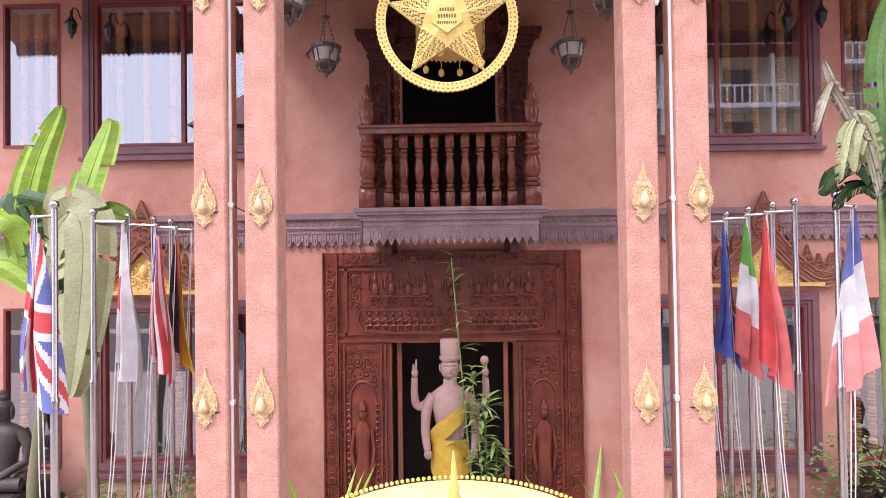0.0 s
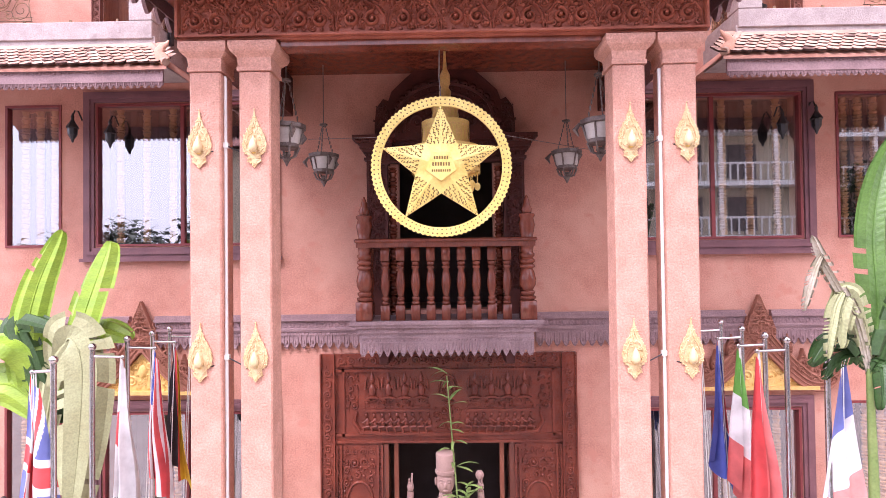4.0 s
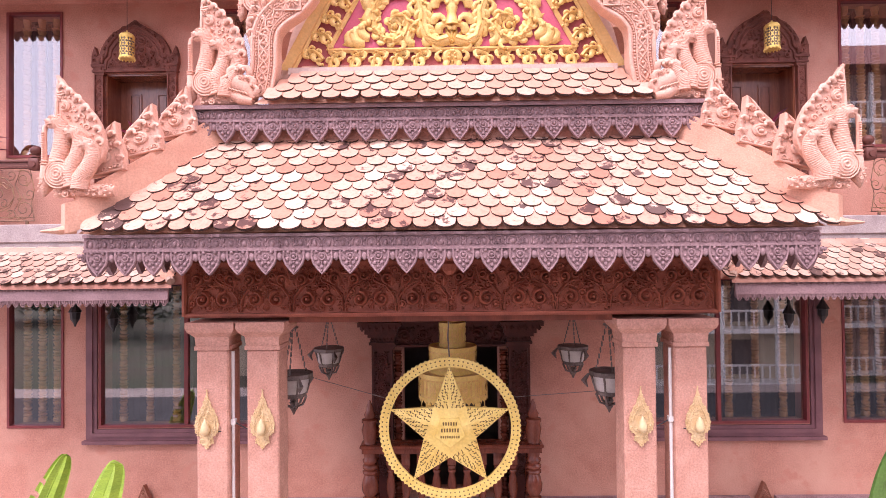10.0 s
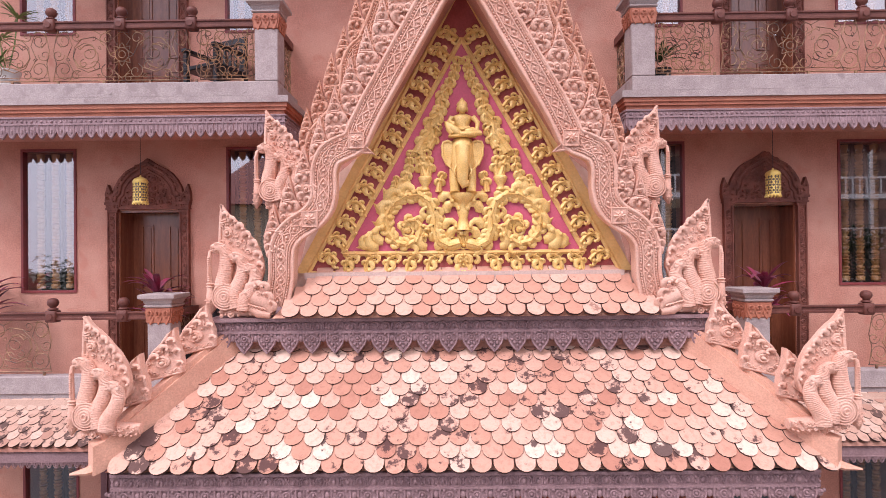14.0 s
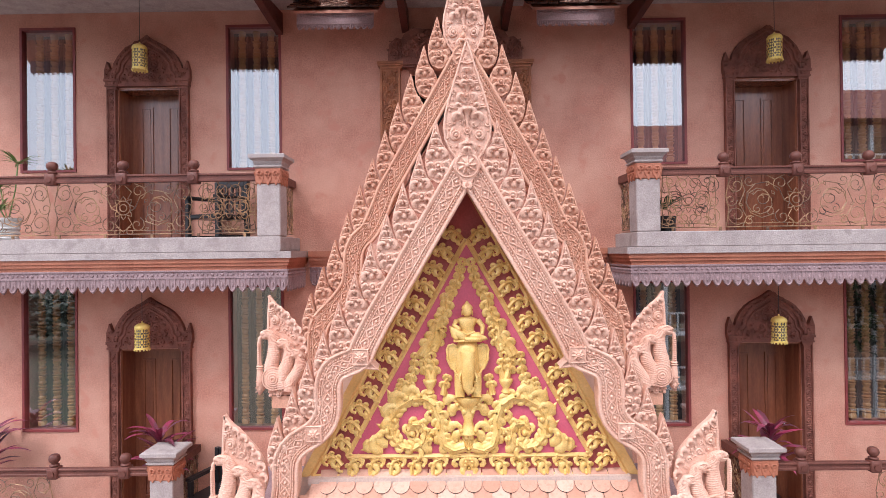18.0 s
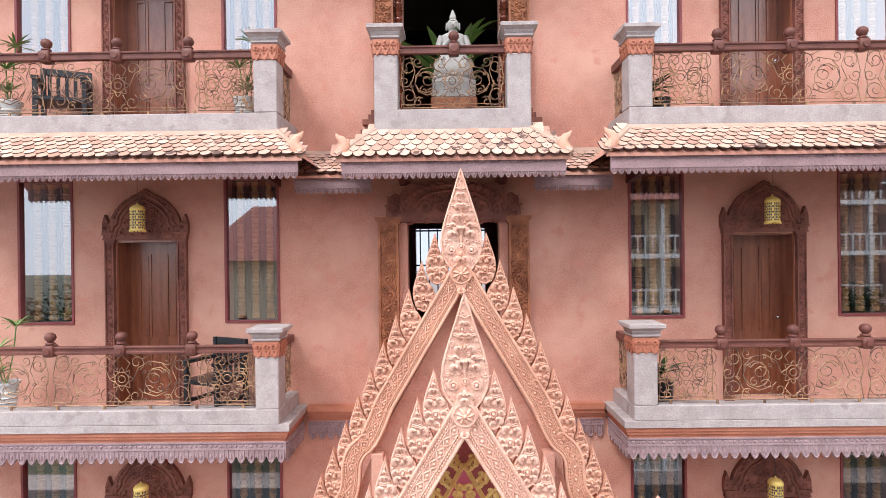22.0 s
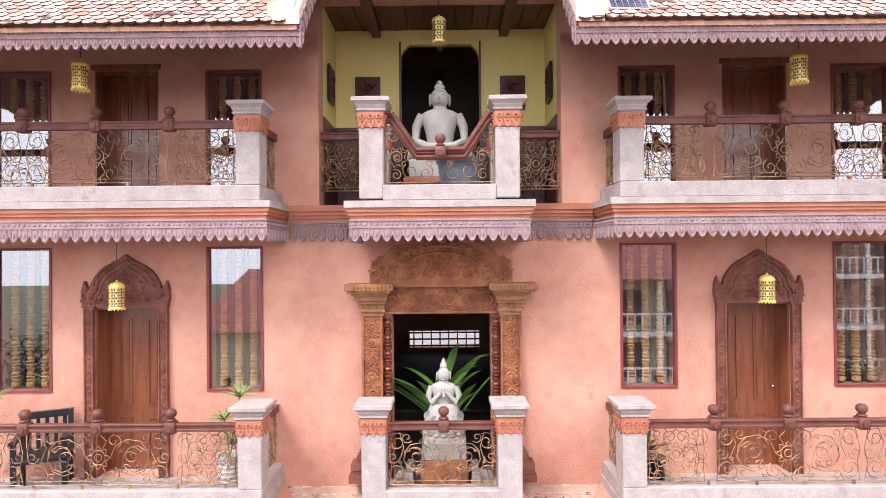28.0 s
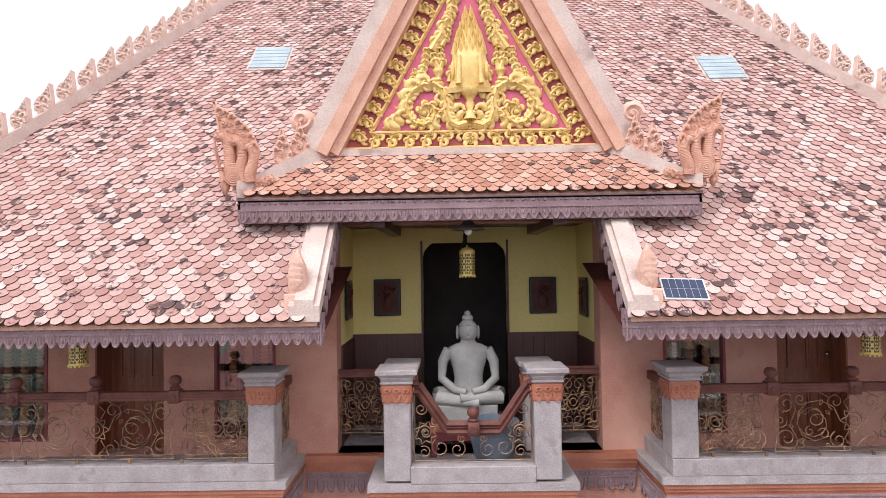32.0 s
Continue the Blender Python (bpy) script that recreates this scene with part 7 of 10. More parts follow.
st = Mesh()
seated_figure(st, 0.0, 0.12, 17.06, 1.02)
solo("seated_statue", st, STONE, "grey stone idol seated cross-legged on a white block", "statue", smooth=True)
solo("stone_block", Mesh().box(-0.36, 0.3, -0.12, 0.42, 16.86, 17.07, 0.015), STONE, "pale stone block under the seated idol", "plinth")
tb = thing("low_table", "low red lacquered wooden table under the idol's block", "table")
part("tabletop", Mesh().box(-0.42, 0.38, -0.16, 0.46, 16.8, 16.86, 0.006), ORANGE, tb)
for x in (-0.38, 0.34):
    for y in (-0.12, 0.42):
        part("leg", Mesh().box(x - 0.03, x + 0.03, y - 0.03, y + 0.03, 16.55, 16.8), MAROON, tb)
part("apron", Mesh().box(-0.36, 0.32, -0.13, -0.11, 16.7, 16.8), MAROON, tb)
solo("glazed_pot", Mesh().lathe([(0.15, 0), (0.19, 0.1), (0.235, 0.3), (0.24, 0.4), (0.26, 0.41), (0.26, 0.45), (0.22, 0.45), (0.2, 0.36)], 0.22, -0.45, 16.55, seg=20), BLUEPOT,
     "large blue-grey glazed pot beside the idol", "pot", smooth=True)
st = Mesh()
seated_figure(st, 0.02, -0.3, 14.14, 0.655, True)
st.lathe([(0.235, 0.0), (0.235, 0.035), (0.215, 0.05), (0.225, 0.075), (0.235, 0.1), (0.225, 0.16), (0.185, 0.25), (0.16, 0.33), (0.13, 0.37)], 0.02, -0.3, 13.95, seg=24)
for k in range(16):
    a = 2 * math.pi * k / 16
    st.ball(0.02 + 0.215 * math.cos(a), -0.3 + 0.215 * math.sin(a), 14.015, 0.035, 0.035, 0.028, seg=7, rings=4)
solo("praying_statue", st, STONE, "white stone kneeling idol with joined palms in the doorway", "statue", smooth=True)
bx = thing("wooden_crate", "carved wooden block under the kneeling idol", "plinth")
part("body", Mesh().box(-0.235, 0.275, -0.55, -0.05, 13.41, 13.76, 0.01), GOLDWOOD, bx)
part("stone_top", Mesh().box(-0.22, 0.26, -0.54, -0.07, 13.76, 13.95, 0.012), STONE, bx, "grey stone slab on top")
for s in (-1, 1):
    solo("stone_step", Mesh().prism([(s * 0.3, 13.41), (s * 0.56, 13.41), (s * 0.5, 13.5), (s * 0.42, 13.5), (s * 0.4, 13.62), (s * 0.32, 13.62)], -0.5, -0.1), STONE, "grey stepped stone base", "plinth", "stepped bases")


def blade(m, x, y, z, ang, length, w, rise, droop, fold=0.3):
    """A long pointed leaf that grows from x, y, z toward the plan angle ang."""
    c, s = math.cos(ang), math.sin(ang)
    rows = []
    for i in range(7):
        f = i / 6
        u, h = length * f * math.cos(rise * 0.6), length * (math.sin(rise) * f - droop * f * f)
        ww = w * (math.sin(math.pi * min(1, 0.12 + f * 0.88)) ** 0.7) * (1 if f < 1 else 0.05) + 0.001
        px, py, pz = x + u * c, y + u * s, z + h
        rows.append([(px - ww * s, py + ww * c, pz + ww * fold), (px, py, pz), (px + ww * s, py - ww * c, pz + ww * fold)])
    m.loft(rows, closed=False)
    return m


def potted(x, y, z, kind, label, rng):
    """Pot and plant as one thing."""
    t = thing("potted_plant", label, "plant", "balcony plants", at=(x, y, z))
    ph = 0.4
    if kind in ("white", "spiky"):
        pm = Mesh().lathe([(0.075, 0), (0.09, 0.1), (0.11, 0.3), (0.125, 0.36), (0.135, 0.37), (0.135, 0.4), (0.115, 0.4), (0.1, 0.35)], 0, 0, 0, seg=16)
        for k in range(5):
            pm.lathe([(0.083 + 0.008 * k, 0), (0.092 + 0.008 * k, 0.012), (0.083 + 0.008 * k, 0.024)], 0, 0, 0.05 + 0.055 * k, seg=16)
        part("pot", pm, WHITE, t, "white ribbed pot", True)
    elif kind == "dark":
        part("pot", Mesh().lathe([(0.08, 0), (0.1, 0.1), (0.11, 0.3), (0.12, 0.33), (0.1, 0.33)], 0, 0, 0, seg=14), BLACK, t, "dark pot", True)
        ph = 0.33
    else:
        ph = 0.0
    if kind == "purple":
        part("pot", Mesh().lathe([(0.09, 0), (0.12, 0.12), (0.13, 0.3), (0.145, 0.33), (0.12, 0.33)], 0, 0, 0, seg=14), BLACK, t, "dark pot", True)
        for c in range(3):
            lm = Mesh()
            sx, sy, top = rng.uniform(-0.1, 0.1), rng.uniform(-0.05, 0.05), (1.05, 0.86, 0.7)[c]
            lm.tube([(0, 0, 0.3), (sx * 0.5, sy, top * 0.6), (sx, sy, top)], 0.012, seg=6)
            for i in range(13):
                blade(lm, sx, sy, top - 0.1 + 0.008 * i, i * 2.4 + rng.uniform(-0.2, 0.2), rng.uniform(0.34, 0.52), 0.034, rng.uniform(0.5, 1.5), rng.uniform(0.25, 0.7))
            part("leaves", lm, LEAFP, t)
        return t
    for c in range(3 if kind == "white" else 1):
        lm = Mesh()
        sx, sy = rng.uniform(-0.12, 0.12), rng.uniform(-0.05, 0.05)
        top = ph + (0.12 + 0.26 * c if kind == "white" else 0.1)
        if kind == "white":
            lm.tube([(0, 0, ph - 0.05), (sx * 0.6, sy, ph + (top - ph) * 0.5), (sx, sy, top)], 0.008, seg=5)
        n = 22 if kind == "white" else 16
        for i in range(n):
            a = i * 2.4 + rng.uniform(-0.2, 0.2)
            blade(lm, sx, sy, top - 0.03, a, (0.23 if kind == "white" else 0.32) * rng.uniform(0.8, 1.15), 0.012 if kind == "white" else 0.024, rng.uniform(0.3, 1.2), 0.35)
        part("leaves", lm, LEAFP if kind == "purple" else (LEAFB if kind == "white" else LEAFD), t)
    return t


rng = random.Random(5)
potted(-2.33, -0.42, 13.41, "white", "white ribbed pot with spiky green plant beside the post", rng)
potted(-5.0, -0.42, 13.41, "white", "tall spiky green plant in a white ribbed pot", rng)
potted(2.33, -0.4, 13.41, "dark", "small plant in a dark pot beside the post", rng)
potted(-5.05, -0.45, 10.26, "white", "spiky plant in a white pot on the balcony", rng)
potted(2.33, -0.4, 10.26, "dark", "small plant in a dark pot behind the railing", rng)
potted(5.3, -0.42, 13.41, "white", "spiky green plant in a white pot on the balcony", rng)
for x in (-3.3, 3.42, -5.45):
    potted(x, -0.36, 7.13, "purple", "dark purple cordyline plant in a pot behind the railing", rng)
big = thing("potted_palm", "leafy green palm in a pot behind the kneeling idol", "plant", at=(0.05, 0.14, 13.41))
part("pot", Mesh().lathe([(0.13, 0), (0.17, 0.2), (0.2, 0.38), (0.18, 0.38)], 0, 0, 0, seg=14), BLACK, big)
pl = Mesh()
for i in range(26):
    blade(pl, rng.uniform(-0.06, 0.06), rng.uniform(-0.05, 0.05), 0.4 + rng.uniform(0, 0.5), i * 2.4, rng.uniform(0.6, 1.0), 0.055, rng.uniform(0.9, 1.5), rng.uniform(0.15, 0.5))
part("fronds", pl, LEAFG, big)


def chair(x, y, z, rz):
    t = thing("balcony_chair", "black lacquered wooden armchair on the balcony", "chair", "balcony chairs", at=(x, y, z), rz=rz)
    part("seat", Mesh().box(-0.25, 0.25, -0.24, 0.24, 0.36, 0.41, 0.01), BLACK, t)
    for a in (-0.23, 0.23):
        part("leg", Mesh().box(a - 0.025, a + 0.025, -0.23, -0.18, 0, 0.58, 0.004), BLACK, t)
        part("leg", Mesh().box(a - 0.025, a + 0.025, 0.19, 0.24, 0, 0.82, 0.004), BLACK, t)
        part("armrest", Mesh().box(a - 0.035, a + 0.035, -0.25, 0.2, 0.58, 0.62, 0.006), BLACK, t)
        part("stretcher", Mesh().box(a - 0.015, a + 0.015, -0.18, 0.19, 0.14, 0.18), BLACK, t)
    part("top_rail", Mesh().box(-0.2, 0.2, 0.195, 0.235, 0.74, 0.82, 0.006), BLACK, t)
    for k in range(5):
        part("back_slat", Mesh().box(-0.17 + 0.085 * k - 0.018, -0.17 + 0.085 * k + 0.018, 0.205, 0.225, 0.41, 0.74), BLACK, t)
    return t


chair(-4.42, -0.36, 13.41, 25)
chair(-2.72, -0.36, 10.26, -25)
chair(-2.72, -0.36, 7.13, -20)


# ---- pierced brass lanterns over the doors ----
def brass_lantern(x, y, z0, h=0.27, r=0.08, wire=0.4):
    t = thing("hanging_lantern", "pierced yellow brass lantern hanging on a thin wire", "lantern", "hanging lanterns", at=(x, y, z0))
    m = Mesh()
    n = 14
    for k in range(n):
        a, b = 2 * math.pi * k / n, 2 * math.pi * (k + 1) / n
        P = lambda f, z: ((r * math.cos(a + (b - a) * f), r * math.sin(a + (b - a) * f), z))
        for z in (0.0, h * 0.22, h * 0.45, h * 0.68):
            e = h * 0.2
            m.add([P(0, z), P(0.5, z + e * 0.25), P(1, z), P(0.75, z + e * 0.55), P(1, z + e * 1.12), P(0.5, z + e * 0.85), P(0, z + e * 1.12), P(0.25, z + e * 0.55)],
                  [(0, 1, 7), (1, 2, 3), (3, 4, 5), (5, 6, 7), (1, 3, 5, 7)] if k % 2 else [(0, 1, 7), (1, 2, 3), (3, 4, 5), (5, 6, 7)])
    for z in (0.012, h * 0.9):
        m.lathe([(r * 1.01, 0), (r * 1.03, 0.006), (r * 1.03, 0.016), (r * 1.01, 0.022)], 0, 0, z - 0.012, seg=16)
    for k in range(n):
        a = 2 * math.pi * k / n
        m.ball(r * math.cos(a), r * math.sin(a), -0.006, 0.01, 0.01, 0.013, seg=5, rings=3)
    part("body", m, GOLDM, t)
    # dark core added so the openings look like shaded holes
    part("inner_shade", Mesh().lathe([(r * 0.8, 0.01), (r * 0.8, h * 0.9)], 0, 0, 0, seg=12), LANTERN, t)
    part("dome", Mesh().lathe([(r * 1.02, 0), (r * 0.97, 0.018), (r * 0.8, 0.035), (r * 0.45, 0.05), (0.012, 0.056), (0.008, 0.075)], 0, 0, h * 0.9, seg=14), GOLDM, t, "", True)
    part("wire", Mesh().tube([(0, 0, h + 0.06), (0, 0, h + 0.06 + wire)], 0.0035, seg=4), BLACK, t)
    return t


for lv, z in ((2, 9.16), (3, 12.34), (4, 15.40)):
    for s in (-1, 1):
        brass_lantern(s * 3.6, -0.35, z + (0.02 if s > 0 and lv == 4 else 0), wire={2: 0.47, 3: 0.5, 4: 0.54}[lv])
for s in (-1, 1):
    brass_lantern(s * 3.64, -0.9, 17.68, wire=0.3)
brass_lantern(0.0, -0.05, 18.43, 0.28, 0.082, wire=0.2)

# ---- centre balconies, fourth and fifth floor ----
for s in (-1, 1):
    balcony_post(s * 0.70, -0.83 + 0.125, 13.3, 14.44)
    balcony_post(s * 0.70, -0.84 + 0.125, 16.55, 17.58)
    balcony_post(s * 0.72, 0.1, 16.55, 17.5)
t = thing("balcony_railing", "wrought-iron scroll railing with wooden handrail before the kneeling idol", "railing", "balcony railings")
part("handrail", rail_bar(-0.57, 0.57, -0.75, 14.16), RAILWOOD, t)
o = part("newel", NEWEL, RAILWOOD, t)
o.location = (0.02, -0.75, 14.15)
o = part("scroll_panel", PANEL_MID, IRON, t)
o.location = (0.0, -0.75, 13.58)

slab(-0.98, 0.98, 16.53, -0.84)
solo("kerb", Mesh().box(-0.58, 0.58, -0.86, -0.7, 16.53, 16.69, 0.008), GREY, "low grey cement kerb between the posts", "kerb", "balcony kerbs")
t = thing("balcony_railing", "v-shaped wooden handrail over wrought-iron scrolls before the idol", "railing", "balcony railings")
for dz, w in ((0.0, 0.03), (0.045, 0.022), (0.075, 0.036)):
    pts = [(-0.57, -0.77, 17.36 + dz), (-0.5, -0.77, 17.36 + dz), (-0.24, -0.77, 16.98 + dz), (0.26, -0.77, 16.98 + dz), (0.52, -0.77, 17.36 + dz), (0.57, -0.77, 17.36 + dz)]
    hm = Mesh()
    for a, b in zip(pts, pts[1:]):
        hm.tube([a, b], w, seg=4)
    part("handrail", hm, RAILWOOD, t)
o = part("newel", NEWEL, RAILWOOD, t)
o.location = (0.01, -0.79, 16.97)
im = Mesh()
wr = lambda pts: im.tube([(x, -0.77, z) for x, z in pts], 0.0055, seg=4)
for s in (-1, 1):
    wr([(s * 0.55, 16.72), (s * 0.55, 17.36)])
    for x, z, r, st_, wy in ((0.44, 16.98, 0.075, 0, 1), (0.44, 16.98, 0.04, 0, 1), (0.3, 16.84, 0.09, 1, -1), (0.14, 16.82, 0.08, 2, 1), (0.48, 17.2, 0.06, 3, 1), (0.34, 17.08, 0.05, 2, -1), (0.45, 16.8, 0.06, 1, 1), (0.1, 16.92, 0.04, 1, -1)):
        wr([(s * px, pz) for px, pz in coil(x, z, r, 1.3, st_, wy, inner=0.25)])
    for k in range(8):
        a = k * math.pi / 4
        wr([(s * (0.44 + 0.075 * math.cos(a)), 16.98 + 0.075 * math.sin(a)), (s * (0.44 + 0.11 * math.cos(a + 0.3)), 16.98 + 0.11 * math.sin(a + 0.3)), (s * (0.44 + 0.075 * math.cos(a + 0.7)), 16.98 + 0.075 * math.sin(a + 0.7))])
wr([(-0.57, 16.72), (0.57, 16.72)])
part("scrollwork", im, IRON, t)
for s in (-1, 1):
    t = thing("side_railing", "wrought-iron railing between the post and the recess wall", "railing", "recess railings")
    a, b = sorted((s * 0.85, s * 1.42))
    part("handrail", rail_bar(a, b, 0.1, 17.34), RAILWOOD, t)
    o = part("side_panel", PANEL_SIDE, IRON, t)
    o.matrix_local = Matrix.Translation((s * 1.135, 0.1, 16.72)) @ Matrix.Diagonal((0.92, 1, 1.08, 1))

# ---- the recess behind the top idol ----
solo("floor_recess", Mesh().box(-1.42, 1.42, 0.0, 1.08, 16.5, 16.55), GREY, "grey cement floor of the top recess", "floor", kind="structure")
rw = thing("wall_recess", "yellow painted recess walls above dark wainscot", "wall", kind="structure")
part("back_wall", wall_mesh(-1.42, 1.42, 17.68, 19.1, 1.08, 1.18, [(-0.53, 0.53, 17.0, 18.83)]), YELLOW, rw)
part("back_wainscot", wall_mesh(-1.42, 1.42, 16.55, 17.68, 1.06, 1.18, [(-0.53, 0.53, 16.5, 17.7)]), WAINSCOT, rw)
for s in (-1, 1):
    part("side_wall", Mesh().box(s * 1.42, s * 1.5, 0.252, 1.18, 17.5, 19.1), YELLOW, rw)
    part("side_wainscot", Mesh().box(s * 1.405, s * 1.42, 0.252, 1.06, 16.55, 17.66), WAINSCOT, rw)
    for k in range(6):
        part("wainscot_board", Mesh().box(s * (0.58 + 0.137 * k), s * (0.58 + 0.137 * k + 0.129), 1.045, 1.06, 16.56, 17.64), WAINSCOT, rw)
    part("dado_rail", Mesh().box(s * 0.53, s * 1.42, 1.03, 1.06, 17.64, 17.69), WAINSCOT, rw)
    cb = Mesh().prism([(s * 0.53, 18.83), (s * 0.41, 18.83), (s * 0.46, 18.79), (s * 0.505, 18.74), (s * 0.53, 18.65)], 1.08, 1.18)
    part("arch_corner", cb, YELLOW, rw)
    part("door_casing", Mesh().box(s * 0.53, s * 0.555, 1.05, 1.08, 16.55, 18.86), WAINSCOT, rw)
# plain plate whose dark colour stands for the hall's shade
solo("inner_dark", Mesh().box(-1.5, 1.5, 3.2, 3.3, 16.5, 19.2), DARK, "plate behind the idol, coloured dark as an unlit hall", "wall", kind="structure")
cl = Mesh()
for k in range(14):
    cl.box(-1.48 + 0.212 * k, -1.48 + 0.212 * k + 0.2, -0.8, 1.2, 19.02 + 0.003 * (k % 2), 19.05)
solo("ceiling_recess", cl, WAINSCOT, "dark boarded wooden ceiling over the top recess", "ceiling", kind="structure")
for s in (-1, 1):
    solo("ceiling_beam", Mesh().box(s * 0.8, s * 0.92, -0.75, 1.06, 18.92, 19.02), WAINSCOT, "dark wooden ceiling beam", "beam", "ceiling beams")
    for fx, fy, rz in ((0.98, 1.06, 0), (1.405, 0.62, 1)):
        t = thing("framed_picture", "dark wooden relief picture in a black frame on the wall", "picture", "framed pictures")
        w, h, z = 0.17, 0.23, 18.15
        m, n = Mesh(), Mesh()
        m.box(-w, w, -0.03, 0.0, -h, h, 0.008)
        n.box(-w + 0.03, w - 0.03, -0.034, -0.028, -h + 0.03, h - 0.03)
        relief_coil(n, 0, 0.06, 0.09, -0.034, 0.02, 0, 1, 1.3, 4)
        n.ball(0, -0.034, -0.08, 0.07, 0.02, 0.1, seg=8, rings=4)
        mm = Matrix.Translation((s * fx, fy, z)) @ pose(0, 0, 0, 0, 0, 0 if not rz else (-90 if s > 0 else 90) * -1 if False else (90 if s < 0 else -90) if rz else 0)
        part("frame", Mesh().merge(m, mm), BLACK, t)
        part("relief", Mesh().merge(n, mm), WOOD, t)
lp = thing("pendant_lamp", "grey enamel reflector lamp hanging under the dormer eave", "lamp", at=(0, -0.55, 18.89))
part("reflector", Mesh().lathe([(0.17, 0), (0.165, 0.012), (0.08, 0.05), (0.05, 0.08), (0.05, 0.1)], 0, 0, 0, seg=20), LANTERN, lp, "", True)
part("bulb", Mesh().ball(0, 0, -0.01, 0.04), WHITE, lp)
wlt = thing("wall_lantern", "small black iron lantern under the recess ceiling", "lantern", at=(0, 0.7, 18.6))
part("cage", Mesh().lathe([(0.02, 0), (0.05, 0.05), (0.06, 0.15), (0.03, 0.2), (0.01, 0.4)], 0, 0, 0, seg=8), BLACK, wlt)

# ---- main roof ----
SL = Vector((0, 4.43, 4.78)).normalized()
ZE, YE = 18.1, -1.43
roof_len = math.hypot(4.43, 4.78)
big_tiles = Mesh()
shape = tile_shape(w=0.125, seed=9, t=0.02)
for s in (-1, 1):
    rf = thing("main_roof", "steep hipped clay-tile roof slope, weathered pink with black stains", "roof", "main roof slopes")
    a, b = (1.3, 6.2) if s > 0 else (-6.2, -1.3)
    q = [(s * 1.3, YE, ZE), (s * 6.2, YE, ZE), (s * 3.64, 3.0, 22.88), (s * 0.0, 3.0, 22.88), (s * 0.0, 1.2, 20.94), (s * 1.3, -0.2, 19.43)]
    part("deck", Mesh().add(q + [(x, y, z - 0.04) for x, y, z in q], [(0, 1, 2, 3, 4, 5), (11, 10, 9, 8, 7, 6), (0, 6, 7, 1), (5, 11, 6, 0)]), PINKD, rf)
    if s > 0:
        keep = lambda u, v: 1.35 + u < 6.2 - 2.56 * v / roof_len and (1.35 + u > 1.5 or v < 1.9)
        org = (1.35, YE - 0.03, ZE - 0.02)
    else:
        keep = lambda u, v: -6.2 + u > -6.2 + 2.56 * v / roof_len and (-6.2 + u < -1.35)
        org = (-6.2, YE - 0.03, ZE - 0.02)
    near, far = [], Mesh()
    for m in slope_tiles(org, (1, 0, 0), SL, 6.2 - 1.35, roof_len, keep, gap=0.076, w=0.125):
        p = m.translation
        if p.z < 19.4 and abs(p.x) < 4.3:
            near.append(m)
        else:
            far.merge(shape, m)
    # above the dormer the slope closes to the middle
    lay_tiles(rf, near[:280], TILES_OBJ, 0.125)
    for m in near[280:]:
        far.merge(shape, m)
    fm = part("upper_tiles", far, TILES, rf, "rows of round-ended clay tiles")
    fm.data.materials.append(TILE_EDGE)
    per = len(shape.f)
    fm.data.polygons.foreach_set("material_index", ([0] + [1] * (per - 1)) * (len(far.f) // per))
    fm["kind"] = "stuff"
    x0, x1 = sorted((s * 1.24, s * 6.1))
    part("fringe", fringe_mesh(x0, x1, YE + 0.02, ZE + 0.0, ZE - 0.2, 0.09, solid=0.45), PURPLE, rf, "dark purple carved fringe board")
    part("soffit", Mesh().add([(x0, YE + 0.06, ZE - 0.08), (x1, YE + 0.06, ZE - 0.08), (x1, 0, 18.55), (x0, 0, 18.55)], [(0, 1, 2, 3)]), WOOD, rf)
    # rake along the dormer opening
    rk = []
    for k in range(6):
        f = k / 5
        rk.append((s * 1.40, YE - 0.03 + 1.35 * f, ZE + 0.0 + 1.35 * f * 1.08))
    part("rake", sweep_rect(Mesh(), rk, (1, 0, 0), 0.13, 0.13), CREAM, rf, "cream rendered rake ridge")
    part("rake_capping", sweep_rect(Mesh(), [(x, y, z + 0.13) for x, y, z in rk], (1, 0, 0), 0.08, 0.05), CREAM, rf)
    rfm = Mesh()
    for k in range(11):
        f = (k + 0.5) / 11
        y, z = YE + 1.35 * f, ZE + 1.35 * f * 1.08
        mm = Mesh().prism([(-0.06, 0.0), (-0.055, -0.1), (0, -0.17), (0.055, -0.1), (0.06, 0.0)], -0.01, 0.01)
        rfm.merge(mm, Matrix.Translation((s * 1.265, y, z)) @ pose(0, 0, 0, 0, 0, 90))
    part("rake_fringe", rfm, PURPLE, rf)
    part("rake_side", Mesh().box(s * 1.262, s * 1.275, YE, YE + 0.05, ZE - 0.2, ZE), PURPLE, rf)
    fin = Mesh().box(-0.1, 0.1, -0.09, 0.09, 0, 0.16, 0.01).lathe([(0.07, 0.16), (0.085, 0.2), (0.09, 0.3), (0.07, 0.4), (0.04, 0.47), (0.005, 0.54)], 0, 0, 0, seg=10)
    for k in range(4):
        petal(fin, 0.0, 0.2 + 0.05 * k, math.pi / 2, 0.16, 0.06, -0.085, 0.012)
    fo = part("finial", fin, PINK, rf, "pink lotus-bud finial on a cream block")
    fo.location = (s * 1.48, YE + 0.1, ZE + 0.07)
    # hip ridge with its crest of horns
    h0, h1 = Vector((s * 6.2, YE, ZE)), Vector((s * 3.64, 3.0, 22.88))
    hp = [h0.lerp(h1, k / 10) for k in range(11)]
    part("hip_ridge", sweep_rect(Mesh(), [p + Vector((0, 0, 0.0)) for p in hp], (0.87, 0.5 * s, 0), 0.1, 0.2), CREAM, rf)
